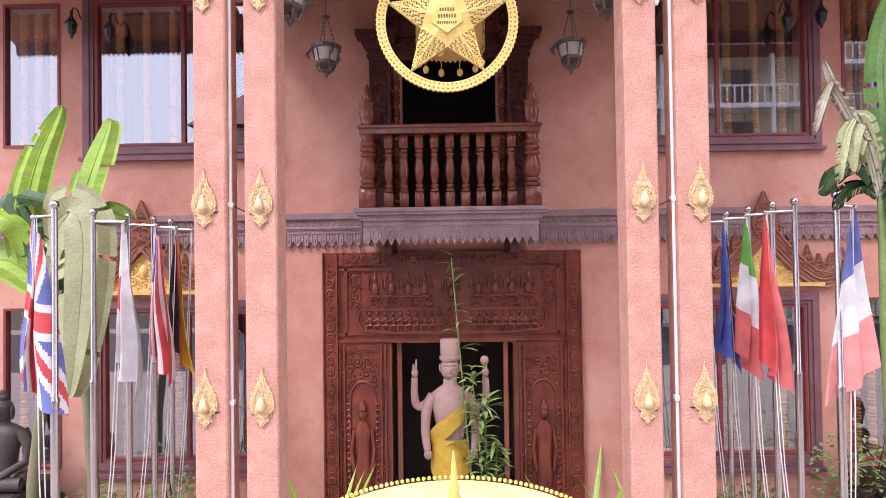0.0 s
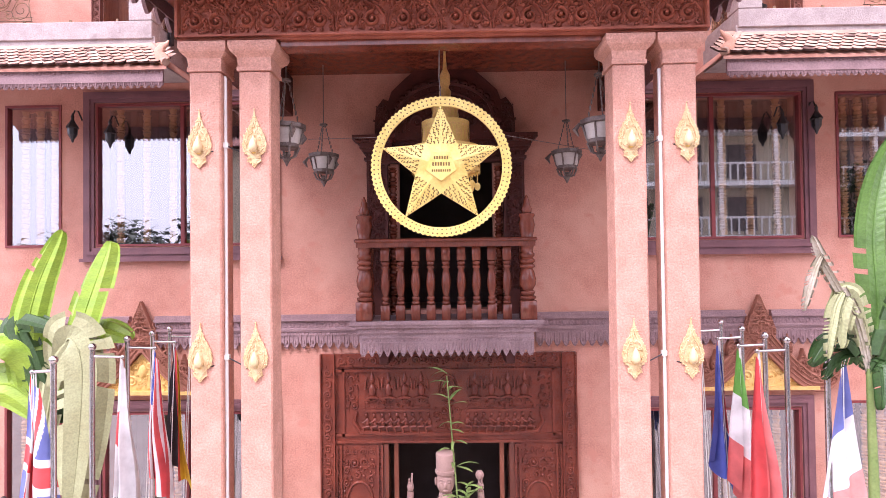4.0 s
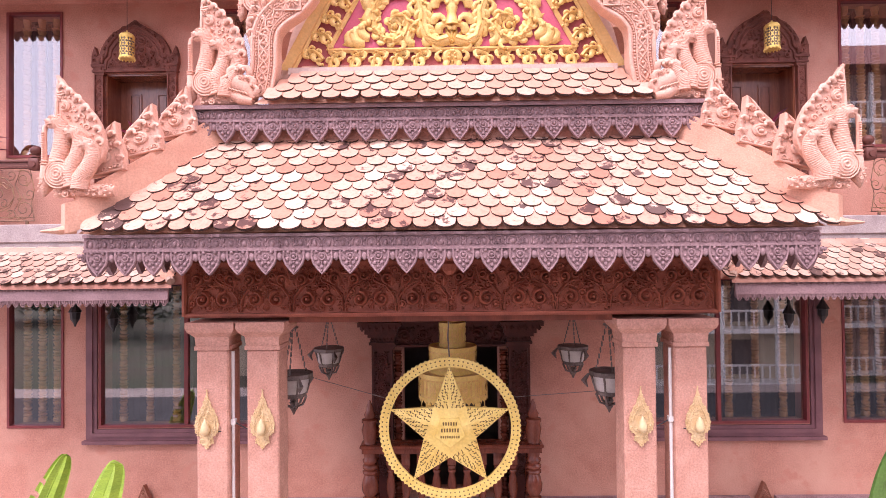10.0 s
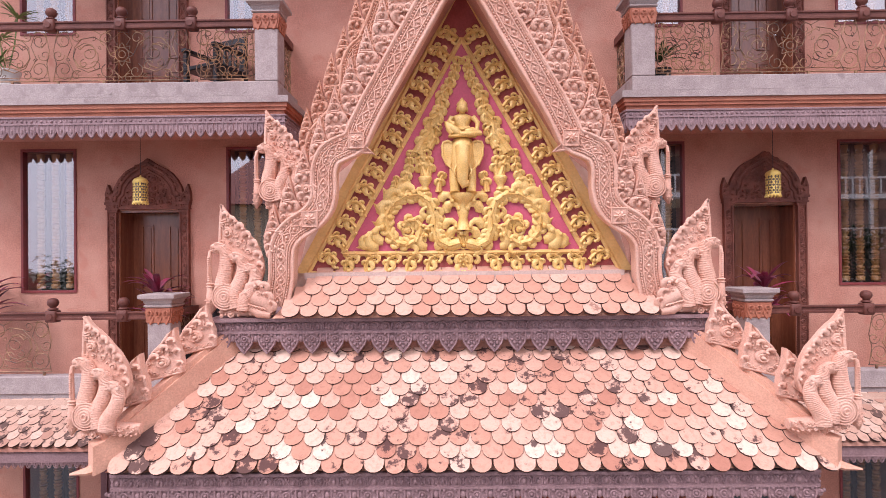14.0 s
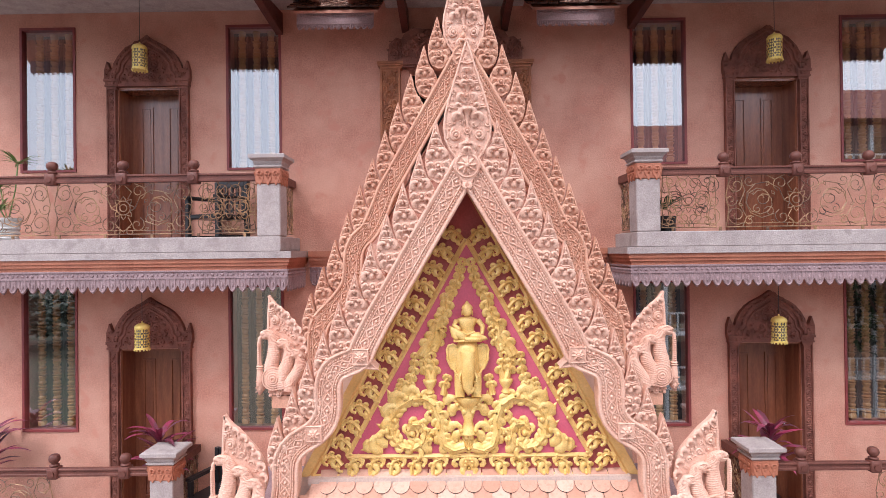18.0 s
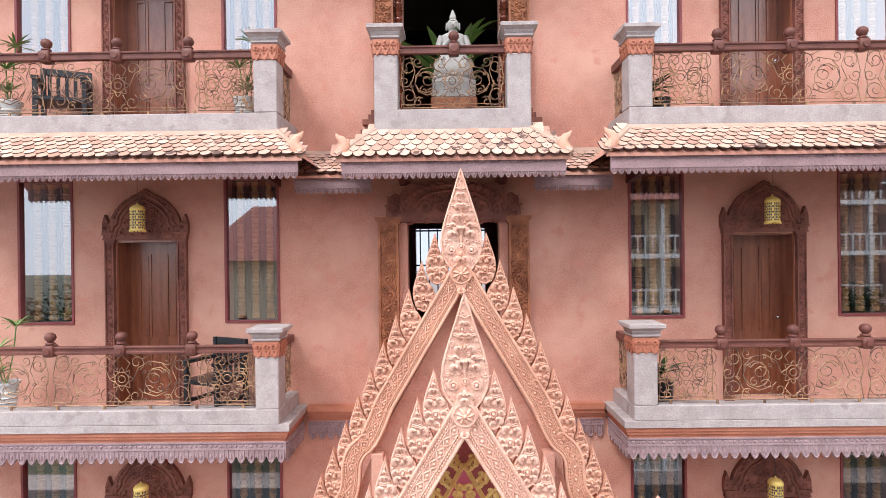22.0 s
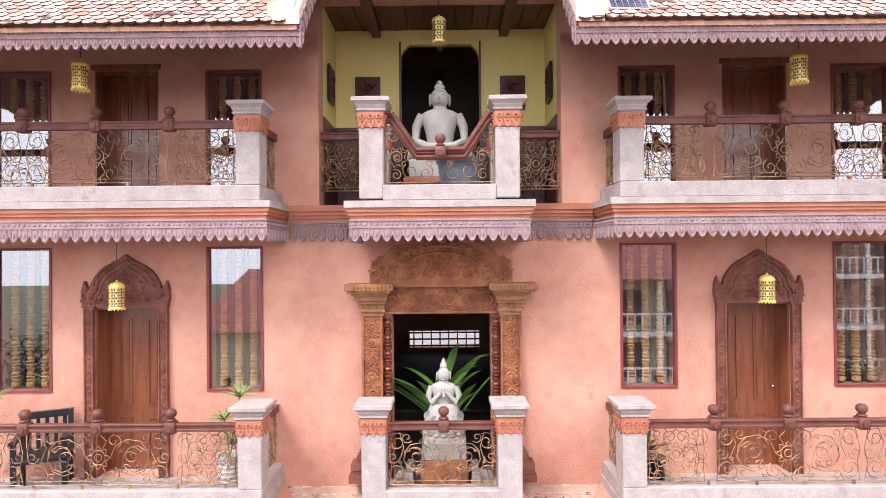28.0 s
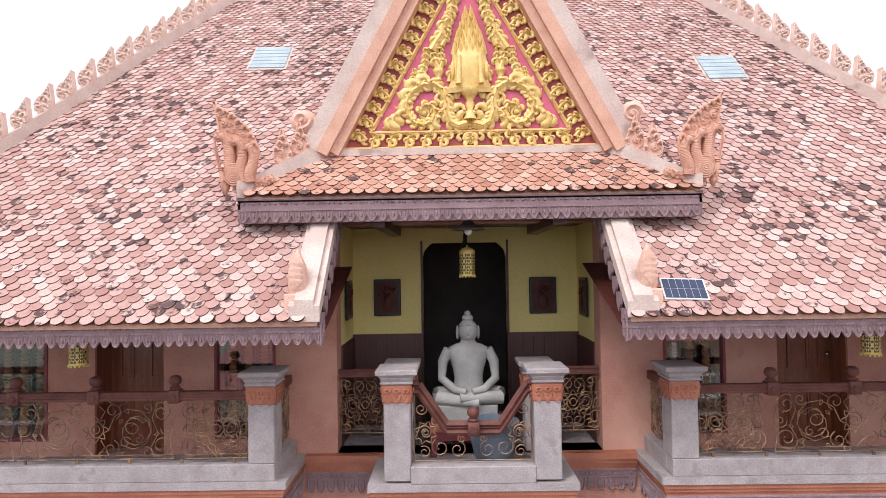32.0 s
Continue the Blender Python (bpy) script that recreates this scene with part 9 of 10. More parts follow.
# ---- gilded flame lamps on the columns ----
def flame_plate():
    h = [(0.0, 0.43), (0.012, 0.37), (0.028, 0.34), (0.04, 0.3), (0.062, 0.28), (0.072, 0.25), (0.09, 0.225), (0.096, 0.19), (0.105, 0.165), (0.098, 0.135), (0.096, 0.11), (0.075, 0.09), (0.05, 0.075), (0.052, 0.055), (0.058, 0.03), (0.03, 0.015), (0.012, -0.005), (0, -0.015)]
    m = Mesh()
    pts = h + [(-x, z) for x, z in h[-2:0:-1]]
    m.prism(pts, -0.012, 0.0)
    for x, z in pts:
        m.ball(x * 0.97, -0.012, z, 0.007, 0.009, 0.007, seg=5, rings=3)
    up = [(x, z) for x, z in pts if z > 0.07]
    m.tube([(x * 0.72, -0.016, 0.16 + (z - 0.16) * 0.72) for x, z in up[:13]], 0.006, seg=5)
    m.tube([(-x * 0.72, -0.016, 0.16 + (z - 0.16) * 0.72) for x, z in up[:13]], 0.006, seg=5)
    carve(m, pts, -0.012, (0.024, 0.019, 0.014, 0.01), 0.013, 2, [(0, 0.16, 0.045)], tries=220, edge=0.7)
    return m


pl_ = flame_plate()
pl_.v = [(a * 0.9, b, c) for a, b, c in pl_.v]
PALEGOLD = mat("pale_gilt_sheet", (0.80, 0.62, 0.36), (0.70, 0.50, 0.25), rough=0.45, metal=0.15, scale=14, fine=80, bump=0.2, spread=0.2)
PLATE = pl_.data("flame_plate", PALEGOLD, True)
BULB = Mesh().lathe([(0.012, -0.01), (0.024, 0.0), (0.032, 0.018), (0.033, 0.035), (0.027, 0.06), (0.017, 0.085), (0.009, 0.1), (0.003, 0.115)], 0, -0.04, 0.105, seg=12).data("glass_shade", SHADE, True)
for x0 in (-1.815, -1.43, 1.43, 1.815):
    for z in (5.47, 3.84, 2.35):
        lt = thing("column_lamp", "pierced gilded leaf-shaped wall lamp with a cream glass shade", "lamp", "column lamps", at=(x0 - (0.04 if x0 < 0 else -0.04) * (1 if abs(x0) > 1.6 else 0.0), -2.345, z))
        part("flame_plate", PLATE, PALEGOLD, lt)
        part("glass_shade", BULB, SHADE, lt, "small cream glass shade")
        part("bracket", Mesh().tube([(0, -0.01, 0.1), (0, -0.05, 0.11)], 0.015, seg=6), GOLDM, lt)
for s in (-1, 1):
    cp = thing("conduit", "white plastic conduit pipe between the paired columns", "pipe", "conduits")
    part("pipe", Mesh().tube([(s * 1.68, -2.28, 0.0), (s * 1.68, -2.28, 6.18)], 0.013, seg=8), WHITE, cp)
    for z in (5.64, 4.0, 2.5):
        part("cable", Mesh().tube([(s * 1.68, -2.28, z), (s * 1.55, -2.3, z - 0.06), (s * 1.5, -2.345, z - 0.08)], 0.005, seg=4).tube([(s * 1.68, -2.28, z), (s * 1.72, -2.33, z - 0.05), (s * 1.78, -2.35, z - 0.06)], 0.005, seg=4), BLACK, cp)
        part("clip", Mesh().box(s * 1.68 - 0.022, s * 1.68 + 0.022, -2.3, -2.26, z - 0.02, z + 0.02), WHITE, cp)
for x, z in ((-4.31, 6.14), (-3.87, 6.07), (4.21, 6.1), (3.83, 6.05)):
    t = thing("wall_lantern", "small black cast-iron wall lantern", "lantern", "wall lanterns", at=(x, -0.17, z))
    m = Mesh().lathe([(0.008, 0), (0.02, 0.04), (0.05, 0.09), (0.055, 0.16), (0.07, 0.17), (0.06, 0.19), (0.03, 0.24), (0.015, 0.27), (0.02, 0.3), (0.005, 0.34)], 0, 0, 0, seg=8)
    part("body", m, BLACK, t)
    part("arm", Mesh().tube([(0, 0, 0.3), (0, 0.04, 0.38), (0, 0.1, 0.39), (0, 0.17, 0.3)], 0.009, seg=5), BLACK, t)

# ---- ground floor carved doorway ----
gd = thing("carved_portal", "dark red varnished carved wooden portal with relief panels", "doorway", kind="structure")
def spiral_run(m, x0, x1, z0, z1, y):
    """A dense run of knobs and curls in a strip."""
    w, h = x1 - x0, z1 - z0
    r = min(w, h) / 2 * 0.9
    n = max(1, round(max(w, h) / (r * 2.15)))
    for i in range(n):
        f = (i + 0.5) / n
        cx, cz = (x0 + w * f, (z0 + z1) / 2) if w > h else ((x0 + x1) / 2, z0 + h * f)
        relief_coil(m, cx, cz, r, y - 0.006, r * 0.24, i * 1.7, 1 if i % 2 else -1, 1.5, 4, seg=5)


for s in (-1, 1):
    om = Mesh().box(s * 1.31, s * 1.48, -0.06, 0.0, 0.0, 3.65)
    for q in (1.31, 1.465):
        om.box(s * q, s * (q + 0.015), -0.085, -0.06, 0.0, 3.65)
    part("outer_post", om, PORTAL, gd)
    om = Mesh()
    x0, x1 = sorted((s * 1.33, s * 1.46))
    spiral_run(om, x0, x1, 0.1, 3.5, -0.06)
    part("post_carving", om, PORTAL, gd, "", True)
om = Mesh().box(-1.31, 1.31, -0.06, 0.0, 3.5, 3.65)
part("top_rail", om, PORTAL, gd)
om = Mesh()
spiral_run(om, -1.3, 1.3, 3.51, 3.64, -0.06)
part("rail_carving", om, PORTAL, gd, "", True)
pm = Mesh().box(-1.31, 1.31, -0.03, 0.0, 2.62, 3.5)
for z in (2.62, 2.7, 3.44):
    pm.box(-1.31, 1.31, -0.055, -0.03, z, z + 0.03)
for s in (-1, 1):
    pm.box(s * 1.2, s * 1.23, -0.055, -0.03, 2.7, 3.47)
    pm.box(s * 0.2, s * 1.0, -0.055, -0.03, 2.975, 3.005)
part("relief_panel", pm, PORTAL, gd, "carved relief panel")
row = Mesh().ball(0, 0, 0.1, 0.033, 0.035, 0.06, seg=7, rings=4).ball(0.01, -0.004, 0.185, 0.021, 0.026, 0.03, seg=7, rings=4)
row.tube([(-0.02, -0.02, 0.06), (0.045, -0.03, 0.05), (0.03, -0.02, -0.02)], [0.018, 0.016, 0.012], seg=6).tube([(0, -0.02, 0.13), (0.045, -0.025, 0.1), (0.07, -0.02, 0.11)], [0.015, 0.013, 0.01], seg=6)
rowd = row.data("oarsman_relief", PORTAL, True)
dei = Mesh().ball(0, 0, 0.12, 0.045, 0.04, 0.085, seg=8, rings=5).ball(0, -0.006, 0.245, 0.028, 0.03, 0.036, seg=8, rings=5).lathe([(0.026, 0), (0.018, 0.03), (0.004, 0.075)], 0, -0.006, 0.265, seg=7)
for q in (-1, 1):
    dei.tube([(q * 0.035, -0.01, 0.17), (q * 0.08, -0.015, 0.14), (q * 0.075, -0.015, 0.23), (q * 0.06, -0.015, 0.28)], [0.016, 0.016, 0.013, 0.009], seg=6)
    dei.tube([(0, -0.02, 0.05), (q * 0.07, -0.025, 0.035), (q * 0.02, -0.03, 0.01)], [0.026, 0.022, 0.015], seg=6)
deid = dei.data("dancer_relief", PORTAL, True)
for s in (-1, 1):
    for i in range(9):
        o = part("oarsman_relief", rowd, PORTAL, gd)
        o.matrix_local = Matrix.Translation((s * (0.22 + 0.09 * i), -0.034, 2.755)) @ Matrix.Diagonal((s, 1, 1, 1))
    for i in range(4):
        o = part("dancer_relief", deid, PORTAL, gd)
        o.location = (s * (0.31 + 0.19 * i), -0.034, 3.1)
    hl = Mesh().tube([(s * 0.18, -0.04, 2.735), (s * 0.6, -0.045, 2.72), (s * 1.02, -0.045, 2.75), (s * 1.09, -0.045, 2.86), (s * 1.06, -0.045, 2.98)], [0.02, 0.026, 0.028, 0.024, 0.014], seg=6)
    part("boat_hull", hl, PORTAL, gd)
    cv = Mesh()
    x0, x1 = sorted((s * 1.03, s * 1.19))
    carve(cv, [(x0, 2.98), (x1, 2.98), (x1, 3.43), (x0, 3.43)], -0.03, (0.05, 0.04, 0.03, 0.02, 0.014), 0.04, 3)
    x0, x1 = sorted((s * 0.2, s * 0.99))
    carve(cv, [(x0, 3.01), (x1, 3.01), (x1, 3.11), (x0, 3.11)], -0.03, (0.03, 0.024, 0.018, 0.012), 0.035, 4)
    part("cloud_carving", cv, PORTAL, gd, "", True)
niche = Mesh().tube([(0.11 * math.cos(a), -0.04, 3.2 + 0.2 * math.sin(a)) for a in [math.pi * k / 10 for k in range(11)]], 0.014, seg=6)
carve(niche, [(-0.17, 2.76), (0.17, 2.76), (0.17, 3.05), (-0.17, 3.05)], -0.03, (0.05, 0.035, 0.025, 0.016), 0.04, 6)
part("niche_carving", niche, PORTAL, gd, "", True)
o = part("dancer_relief", deid, PORTAL, gd)
o.matrix_local = Matrix.Translation((0, -0.036, 3.06)) @ Matrix.Diagonal((0.9, 1.2, 1.0, 1))
for s in (-1, 1):
    m = Mesh().box(s * 0.76, s * 1.31, -0.03, 0.0, 0.0, 2.62)
    for q in (0.76, 0.81, 1.235, 1.285):
        m.box(s * q, s * (q + 0.022), -0.055, -0.03, 0.0, 2.6)
    part("side_panel", m, PORTAL, gd)
    m = Mesh()
    for q in (0.784, 1.259):
        for k in range(46):
            m.ball(s * (q + 0.013), -0.032, 0.1 + 0.054 * k, 0.012, 0.014, 0.022, seg=5, rings=3)
    x0, x1 = sorted((s * 0.84, s * 1.23))
    spiral_run(m, x0, x1, 2.47, 2.57, -0.03)
    cx = s * 1.035
    arch = [(cx + 0.15 * math.cos(a), 1.95 + 0.22 * math.sin(a)) for a in [math.pi * k / 10 for k in range(11)]]
    m.tube([(arch[0][0], -0.035, 0.3)] + [(x, -0.035, z) for x, z in arch] + [(arch[-1][0], -0.035, 0.3)], 0.016, seg=6)
    top = [(x0, 1.95)] + [(x, z + 0.03) for x, z in sorted(arch)] + [(x1, 1.95), (x1, 2.45), (x0, 2.45)]
    carve(m, top, -0.03, (0.06, 0.045, 0.034, 0.025, 0.017), 0.036, 8, tries=300)
    for q in (-1, 1):
        a0, a1 = sorted((cx + q * 0.17, cx + q * 0.195))
        for k in range(22):
            hook(m, (a0 + a1) / 2, 0.42 + 0.07 * k, math.pi / 2, 0.05, -0.03, 0.024, q)
    part("panel_carving", m, PORTAL, gd, "", True)
    fg = Mesh()
    fg.loft([[(cx + ra * math.cos(2 * math.pi * i / 12), -0.06 + 0.05 * math.sin(2 * math.pi * i / 12), z) for i in range(12)] for z, ra in ((0.5, 0.08), (0.9, 0.085), (1.15, 0.1), (1.3, 0.075), (1.5, 0.085), (1.62, 0.1), (1.68, 0.06), (1.72, 0.035))], caps=True)
    fg.ball(cx, -0.07, 1.8, 0.05, 0.05, 0.07)
    fg.lathe([(0.05, 0), (0.04, 0.05), (0.01, 0.13)], cx, -0.07, 1.85, seg=8)
    for q in (-1, 1):
        fg.tube([(cx + q * 0.1, -0.06, 1.62), (cx + q * 0.13, -0.07, 1.4), (cx + q * 0.1, -0.08, 1.15)], 0.025, seg=6)
    part("figure_relief", fg, PORTAL, gd, "polished standing figure in relief", True)
    part("door_jamb", Mesh().box(s * 0.70, s * 0.758, -0.02, 0.25, 0.0, 2.6), REDWOOD, gd)
    part("inner_jamb", Mesh().box(s * 0.6, s * 0.65, 0.12, 0.2, 0.0, 2.6), ORANGE, gd)

# ---- standing stone statue before the portal ----
sx, sy = -0.03, -0.75
st = Mesh()
ring = lambda z, ra, rb, ox=0.0: [(sx + ox + ra * math.cos(2 * math.pi * i / 18), sy + rb * math.sin(2 * math.pi * i / 18), z) for i in range(18)]
st.loft([ring(1.12, 0.165, 0.12), ring(1.3, 0.175, 0.125), ring(1.5, 0.172, 0.122), ring(1.64, 0.15, 0.108), ring(1.76, 0.138, 0.1), ring(1.9, 0.155, 0.108), ring(2.03, 0.18, 0.115), ring(2.13, 0.195, 0.11), ring(2.2, 0.185, 0.095),
         ring(2.245, 0.13, 0.08), ring(2.28, 0.075, 0.066), ring(2.34, 0.066, 0.062)], caps=True)
for s in (-1, 1):
    st.loft([ring(0.55, 0.065, 0.07, s * 0.085), ring(0.8, 0.075, 0.08, s * 0.085), ring(1.0, 0.085, 0.09, s * 0.085), ring(1.25, 0.1, 0.105, s * 0.08)], caps=True)
    arm = smooth_path([Vector(p) for p in ((s * 0.17, 0, 2.17), (s * 0.235, -0.01, 2.05), (s * 0.255, -0.03, 1.88), (s * 0.25, -0.05, 1.74), (s * 0.235, -0.08, 1.64))], 5)
    st.tube([(sx + p.x, sy + p.y, p.z) for p in arm], [0.062 - 0.028 * i / len(arm) for i in range(len(arm))], seg=10)
    st.ball(sx + s * 0.228, sy - 0.09, 1.6, 0.045, 0.04, 0.05, seg=10, rings=6)
    arm = smooth_path([Vector(p) for p in ((s * 0.15, 0.04, 2.16), (s * 0.27, 0.03, 2.06), (s * 0.345, 0.0, 2.08), (s * 0.365, -0.02, 2.2), (s * 0.36, -0.03, 2.36))], 5)
    st.tube([(sx + p.x, sy + p.y, p.z) for p in arm], [0.055 - 0.024 * i / len(arm) for i in range(len(arm))], seg=10)
    st.ball(sx + s * 0.358, sy - 0.04, 2.41, 0.036, 0.03, 0.052, seg=9, rings=6)
    st.ball(sx + s * 0.1, sy, 2.45, 0.013, 0.026, 0.045, seg=6, rings=4)
    for q in (0, 1):
        st.tube([(sx + s * (0.345 + 0.022 * q), sy - 0.05, 2.44), (sx + s * (0.34 + 0.028 * q), sy - 0.06, 2.5 + 0.05 * (s < 0) * (1 - q))], [0.013, 0.009], seg=6)
st.ball(sx + 0.35, sy - 0.05, 2.53, 0.045, 0.036, 0.05, seg=9, rings=6)
st.ball(sx, sy, 2.45, 0.095, 0.105, 0.125, seg=16, rings=10)
st.ball(sx, sy - 0.1, 2.44, 0.016, 0.022, 0.034, seg=7, rings=5)
for s in (-1, 1):
    st.ball(sx + s * 0.037, sy - 0.09, 2.47, 0.021, 0.013, 0.008, seg=7, rings=4)
    st.tube([(sx + s * 0.012, sy - 0.104, 2.492), (sx + s * 0.04, sy - 0.1, 2.5), (sx + s * 0.066, sy - 0.08, 2.488)], 0.006, seg=5)
st.ball(sx, sy - 0.092, 2.385, 0.032, 0.014, 0.01, seg=7, rings=4)
st.lathe([(0.1, 0), (0.106, 0.015), (0.106, 0.04), (0.094, 0.045), (0.098, 0.2), (0.09, 0.215)], sx, sy, 2.53, seg=10)
solo("standing_statue", st, PINKSTONE, "pinkish stone four-armed standing idol before the portal", "statue", smooth=True)
solo("statue_plinth", Mesh().lathe([(0.4, 0), (0.4, 0.2), (0.34, 0.24), (0.34, 0.48), (0.38, 0.52), (0.38, 0.56)], sx, sy, 0, square=True), GREY, "grey stepped plinth under the standing idol", "plinth")
CLOTH = mat("yellow_satin", (0.62, 0.42, 0.04), (0.52, 0.33, 0.03), rough=0.35, scale=12, fine=70, spread=0.2)
sa = Mesh()
rows = []
for k in range(13):
    f = k / 12
    a = math.pi * (-0.02 + 1.04 * f)
    z = 1.68 + 0.50 * (1 - f)
    rows.append([(sx + (0.175 + 0.02 * q) * math.cos(a) * 1.02, sy - (0.125 + 0.006 * math.sin(k * 2.3 + q * 5)) * math.sin(a) - 0.012, z + 0.085 * (q - 1) - 0.03 * (q == 0)) for q in (0, 1, 2)])
sa.loft(rows, closed=False)
rows = []
for k in range(11):
    f = k / 10
    a = math.pi * f
    rows.append([(sx + (0.18 + 0.01 * q) * math.cos(a), sy - (0.14 + 0.012 * math.sin(k * 1.9)) * math.sin(a) - 0.01 * q, 1.75 - 0.09 * q - (0.16 * q / 3) * math.sin(a) * (1.2 if f > 0.45 else 0.7)) for q in range(4)])
sa.loft(rows, closed=False)
solo("sash", sa, CLOTH, "yellow satin sash draped across the statue", "sash", smooth=True)

rng = random.Random(11)
bp = thing("bamboo_plant", "tall leafy bamboo shoots beside the standing statue", "plant", at=(0.2, -1.0, 0))
part("pot", Mesh().lathe([(0.14, 0), (0.2, 0.3), (0.22, 0.5), (0.2, 0.5)], 0.1, 0.05, 0, seg=14), BLACK, bp)
stalks = [((0.05, 0, 0.4), (-0.08, 0, 2.0), (-0.2, 0.0, 3.58)), ((0.1, 0, 0.4), (0.06, -0.02, 1.6), (-0.02, 0, 2.45)), ((0.14, 0.05, 0.4), (0.12, 0, 1.5), (0.1, 0, 2.2)), ((0.15, 0, 0.4), (0.2, 0, 1.2), (0.22, 0, 1.75))]
for si, st_ in enumerate(stalks):
    pts = [Vector(p) for p in smooth_path([Vector(p) for p in st_], 8)]
    part("stalk", Mesh().tube(pts, [0.013 - 0.008 * i / len(pts) for i in range(len(pts))], seg=6), LEAFB, bp)
    lm = Mesh()
    for i, p in enumerate(pts):
        if p.z < 1.0:
            continue
        for q in range(3 if si == 0 else 5):
            a = rng.uniform(0, 6.28)
            blade(lm, p.x + rng.uniform(-0.02, 0.02), p.y, p.z + rng.uniform(-0.06, 0.06), a, rng.uniform(0.12, 0.24), rng.uniform(0.013, 0.024), rng.uniform(0.1, 0.8), rng.uniform(0.2, 0.7))
    part("leaves", lm, LEAFB, bp)

# ---- pedimented ground floor windows ----
CLAYD = mat("carved_terracotta", (0.40, 0.17, 0.11), (0.33, 0.13, 0.08), rough=0.8, scale=5, fine=80, bump=0.5, spread=0.25)
for s in (-1, 1):
    t = thing("window_pediment", "carved terracotta ogee pediment with gilded tympanum over the window", "pediment", "window pediments", at=(s * 3.57, 0, 3.2))
    half = smooth_path([(0.0, 0.66), (0.2, 0.42), (0.42, 0.2), (0.58, 0.09), (0.72, 0.08), (0.81, 0.15), (0.82, 0.26), (0.74, 0.31)], 5)
    for q in (-1, 1):
        path = [Vector((q * p.x, p.y)) for p in half]
        n = len(path)
        m, rows, nr = Mesh(), [], []
        for i in range(n):
            d = (path[min(i + 1, n - 1)] - path[max(i - 1, 0)]).normalized()
            nr.append(Vector((-d.y, d.x)) * q)
        wd = [0.095 * (1 - 0.55 * max(0, i - n * 0.55) / n) for i in range(n)]
        for p, o, w in zip(path, nr, wd):
            rows.append([(p.x - o.x * w, -0.07, p.y - o.y * w), (p.x + o.x * w, -0.07, p.y + o.y * w), (p.x + o.x * w, 0.0, p.y + o.y * w), (p.x - o.x * w, 0.0, p.y - o.y * w)])
        m.loft(rows, caps=True)
        for e, r in ((-0.9, 0.016), (0.9, 0.016), (-0.45, 0.008), (0.45, 0.008)):
            m.tube([(p.x + o.x * w * e, -0.075, p.y + o.y * w * e) for p, o, w in zip(path, nr, wd)], r, seg=5)
        for i in range(1, n - 2):
            for f in (0.0, 0.5):
                c = path[i].lerp(path[i + 1], f)
                m.ball(c.x, -0.075, c.y, 0.014, 0.016, 0.014, seg=6, rings=3)
        part("bargeboard", m, CLAYD, t, "", True)
        for k in range(7):
            i = 2 + k * 4
            c = part("crocket", FLAME_C, CLAYD, t)
            c.matrix_local = Matrix.Translation((path[i].x + q * 0.07, -0.045, path[i].y - 0.02)) @ Matrix.Diagonal((q * 0.62, 0.8, 0.62, 1))
    c = part("spire_leaf", SPIRE_C, CLAYD, t)
    c.matrix_local = Matrix.Translation((0, -0.06, 0.56)) @ Matrix.Diagonal((0.8, 0.9, 0.62, 1))
    rz_ = Mesh().prism([(-0.09, 0.62), (0, 0.48), (0.09, 0.62), (0, 0.78)], -0.09, -0.02)
    rosette(rz_, 0, 0.62, 0.06, -0.092, 0.02, 8)
    part("rosette", rz_, CLAYD, t)
    m = Mesh().prism([(-0.46, 0.04), (0.46, 0.04), (0.22, 0.26), (0, 0.48), (-0.22, 0.26)], -0.03, 0.0)
    for q in (-1, 1):
        for x, z, r in ((0.13, 0.15, 0.09), (0.31, 0.12, 0.08), (0.08, 0.32, 0.06), (0.22, 0.2, 0.05), (0.38, 0.1, 0.05)):
            relief_coil(m, q * x, z, r, -0.032, 0.018, 0 if q > 0 else math.pi, q, 1.4, 3)
    m.ball(0, -0.03, 0.26, 0.06, 0.03, 0.09, seg=8, rings=4)
    carve(m, [(-0.42, 0.05), (0.42, 0.05), (0.2, 0.25), (0, 0.44), (-0.2, 0.25)], -0.03, (0.03, 0.022, 0.016), 0.026, 5, [(0.13, 0.15, 0.08), (-0.13, 0.15, 0.08), (0, 0.26, 0.06)])
    part("tympanum", m, GOLD, t, "gilded carved tympanum", True)
    part("sill_band", Mesh().box(-0.66, 0.66, -0.09, 0.0, 0.0, 0.04), GOLD, t)

# ---- seated dark stone guardians ----
for s in (-1, 1):
    m = Mesh()
    gx, gy, gz = s * 4.82, -0.55, 1.22
    if s < 0:
        seated_figure(m, gx, gy, gz, 1.05)
        m.tube([(gx - 0.3, gy - 0.1, gz + 0.6), (gx - 0.32, gy - 0.25, gz + 0.3), (gx - 0.3, gy - 0.28, gz)], 0.09, seg=8)
    else:
        seated_figure(m, gx, gy, gz, 0.95)
    DARKSTONE = mat("dark_weathered_stone", (0.085, 0.065, 0.058), (0.05, 0.038, 0.035), rough=0.6, scale=5, spread=0.3, bump=0.5)
    solo("guardian_statue", m, DARKSTONE, "dark weathered stone seated guardian idol beside the wall", "statue", "guardians", smooth=True)
    solo("guardian_plinth", Mesh().box(gx - 0.42, gx + 0.42, gy - 0.4, gy + 0.4, 0.0, 1.0, 0.02).box(gx - 0.36, gx + 0.36, gy - 0.34, gy + 0.34, 1.0, 1.22, 0.02), DARKSTONE, "dark stepped stone plinth under the guardian", "plinth", "guardian plinths")

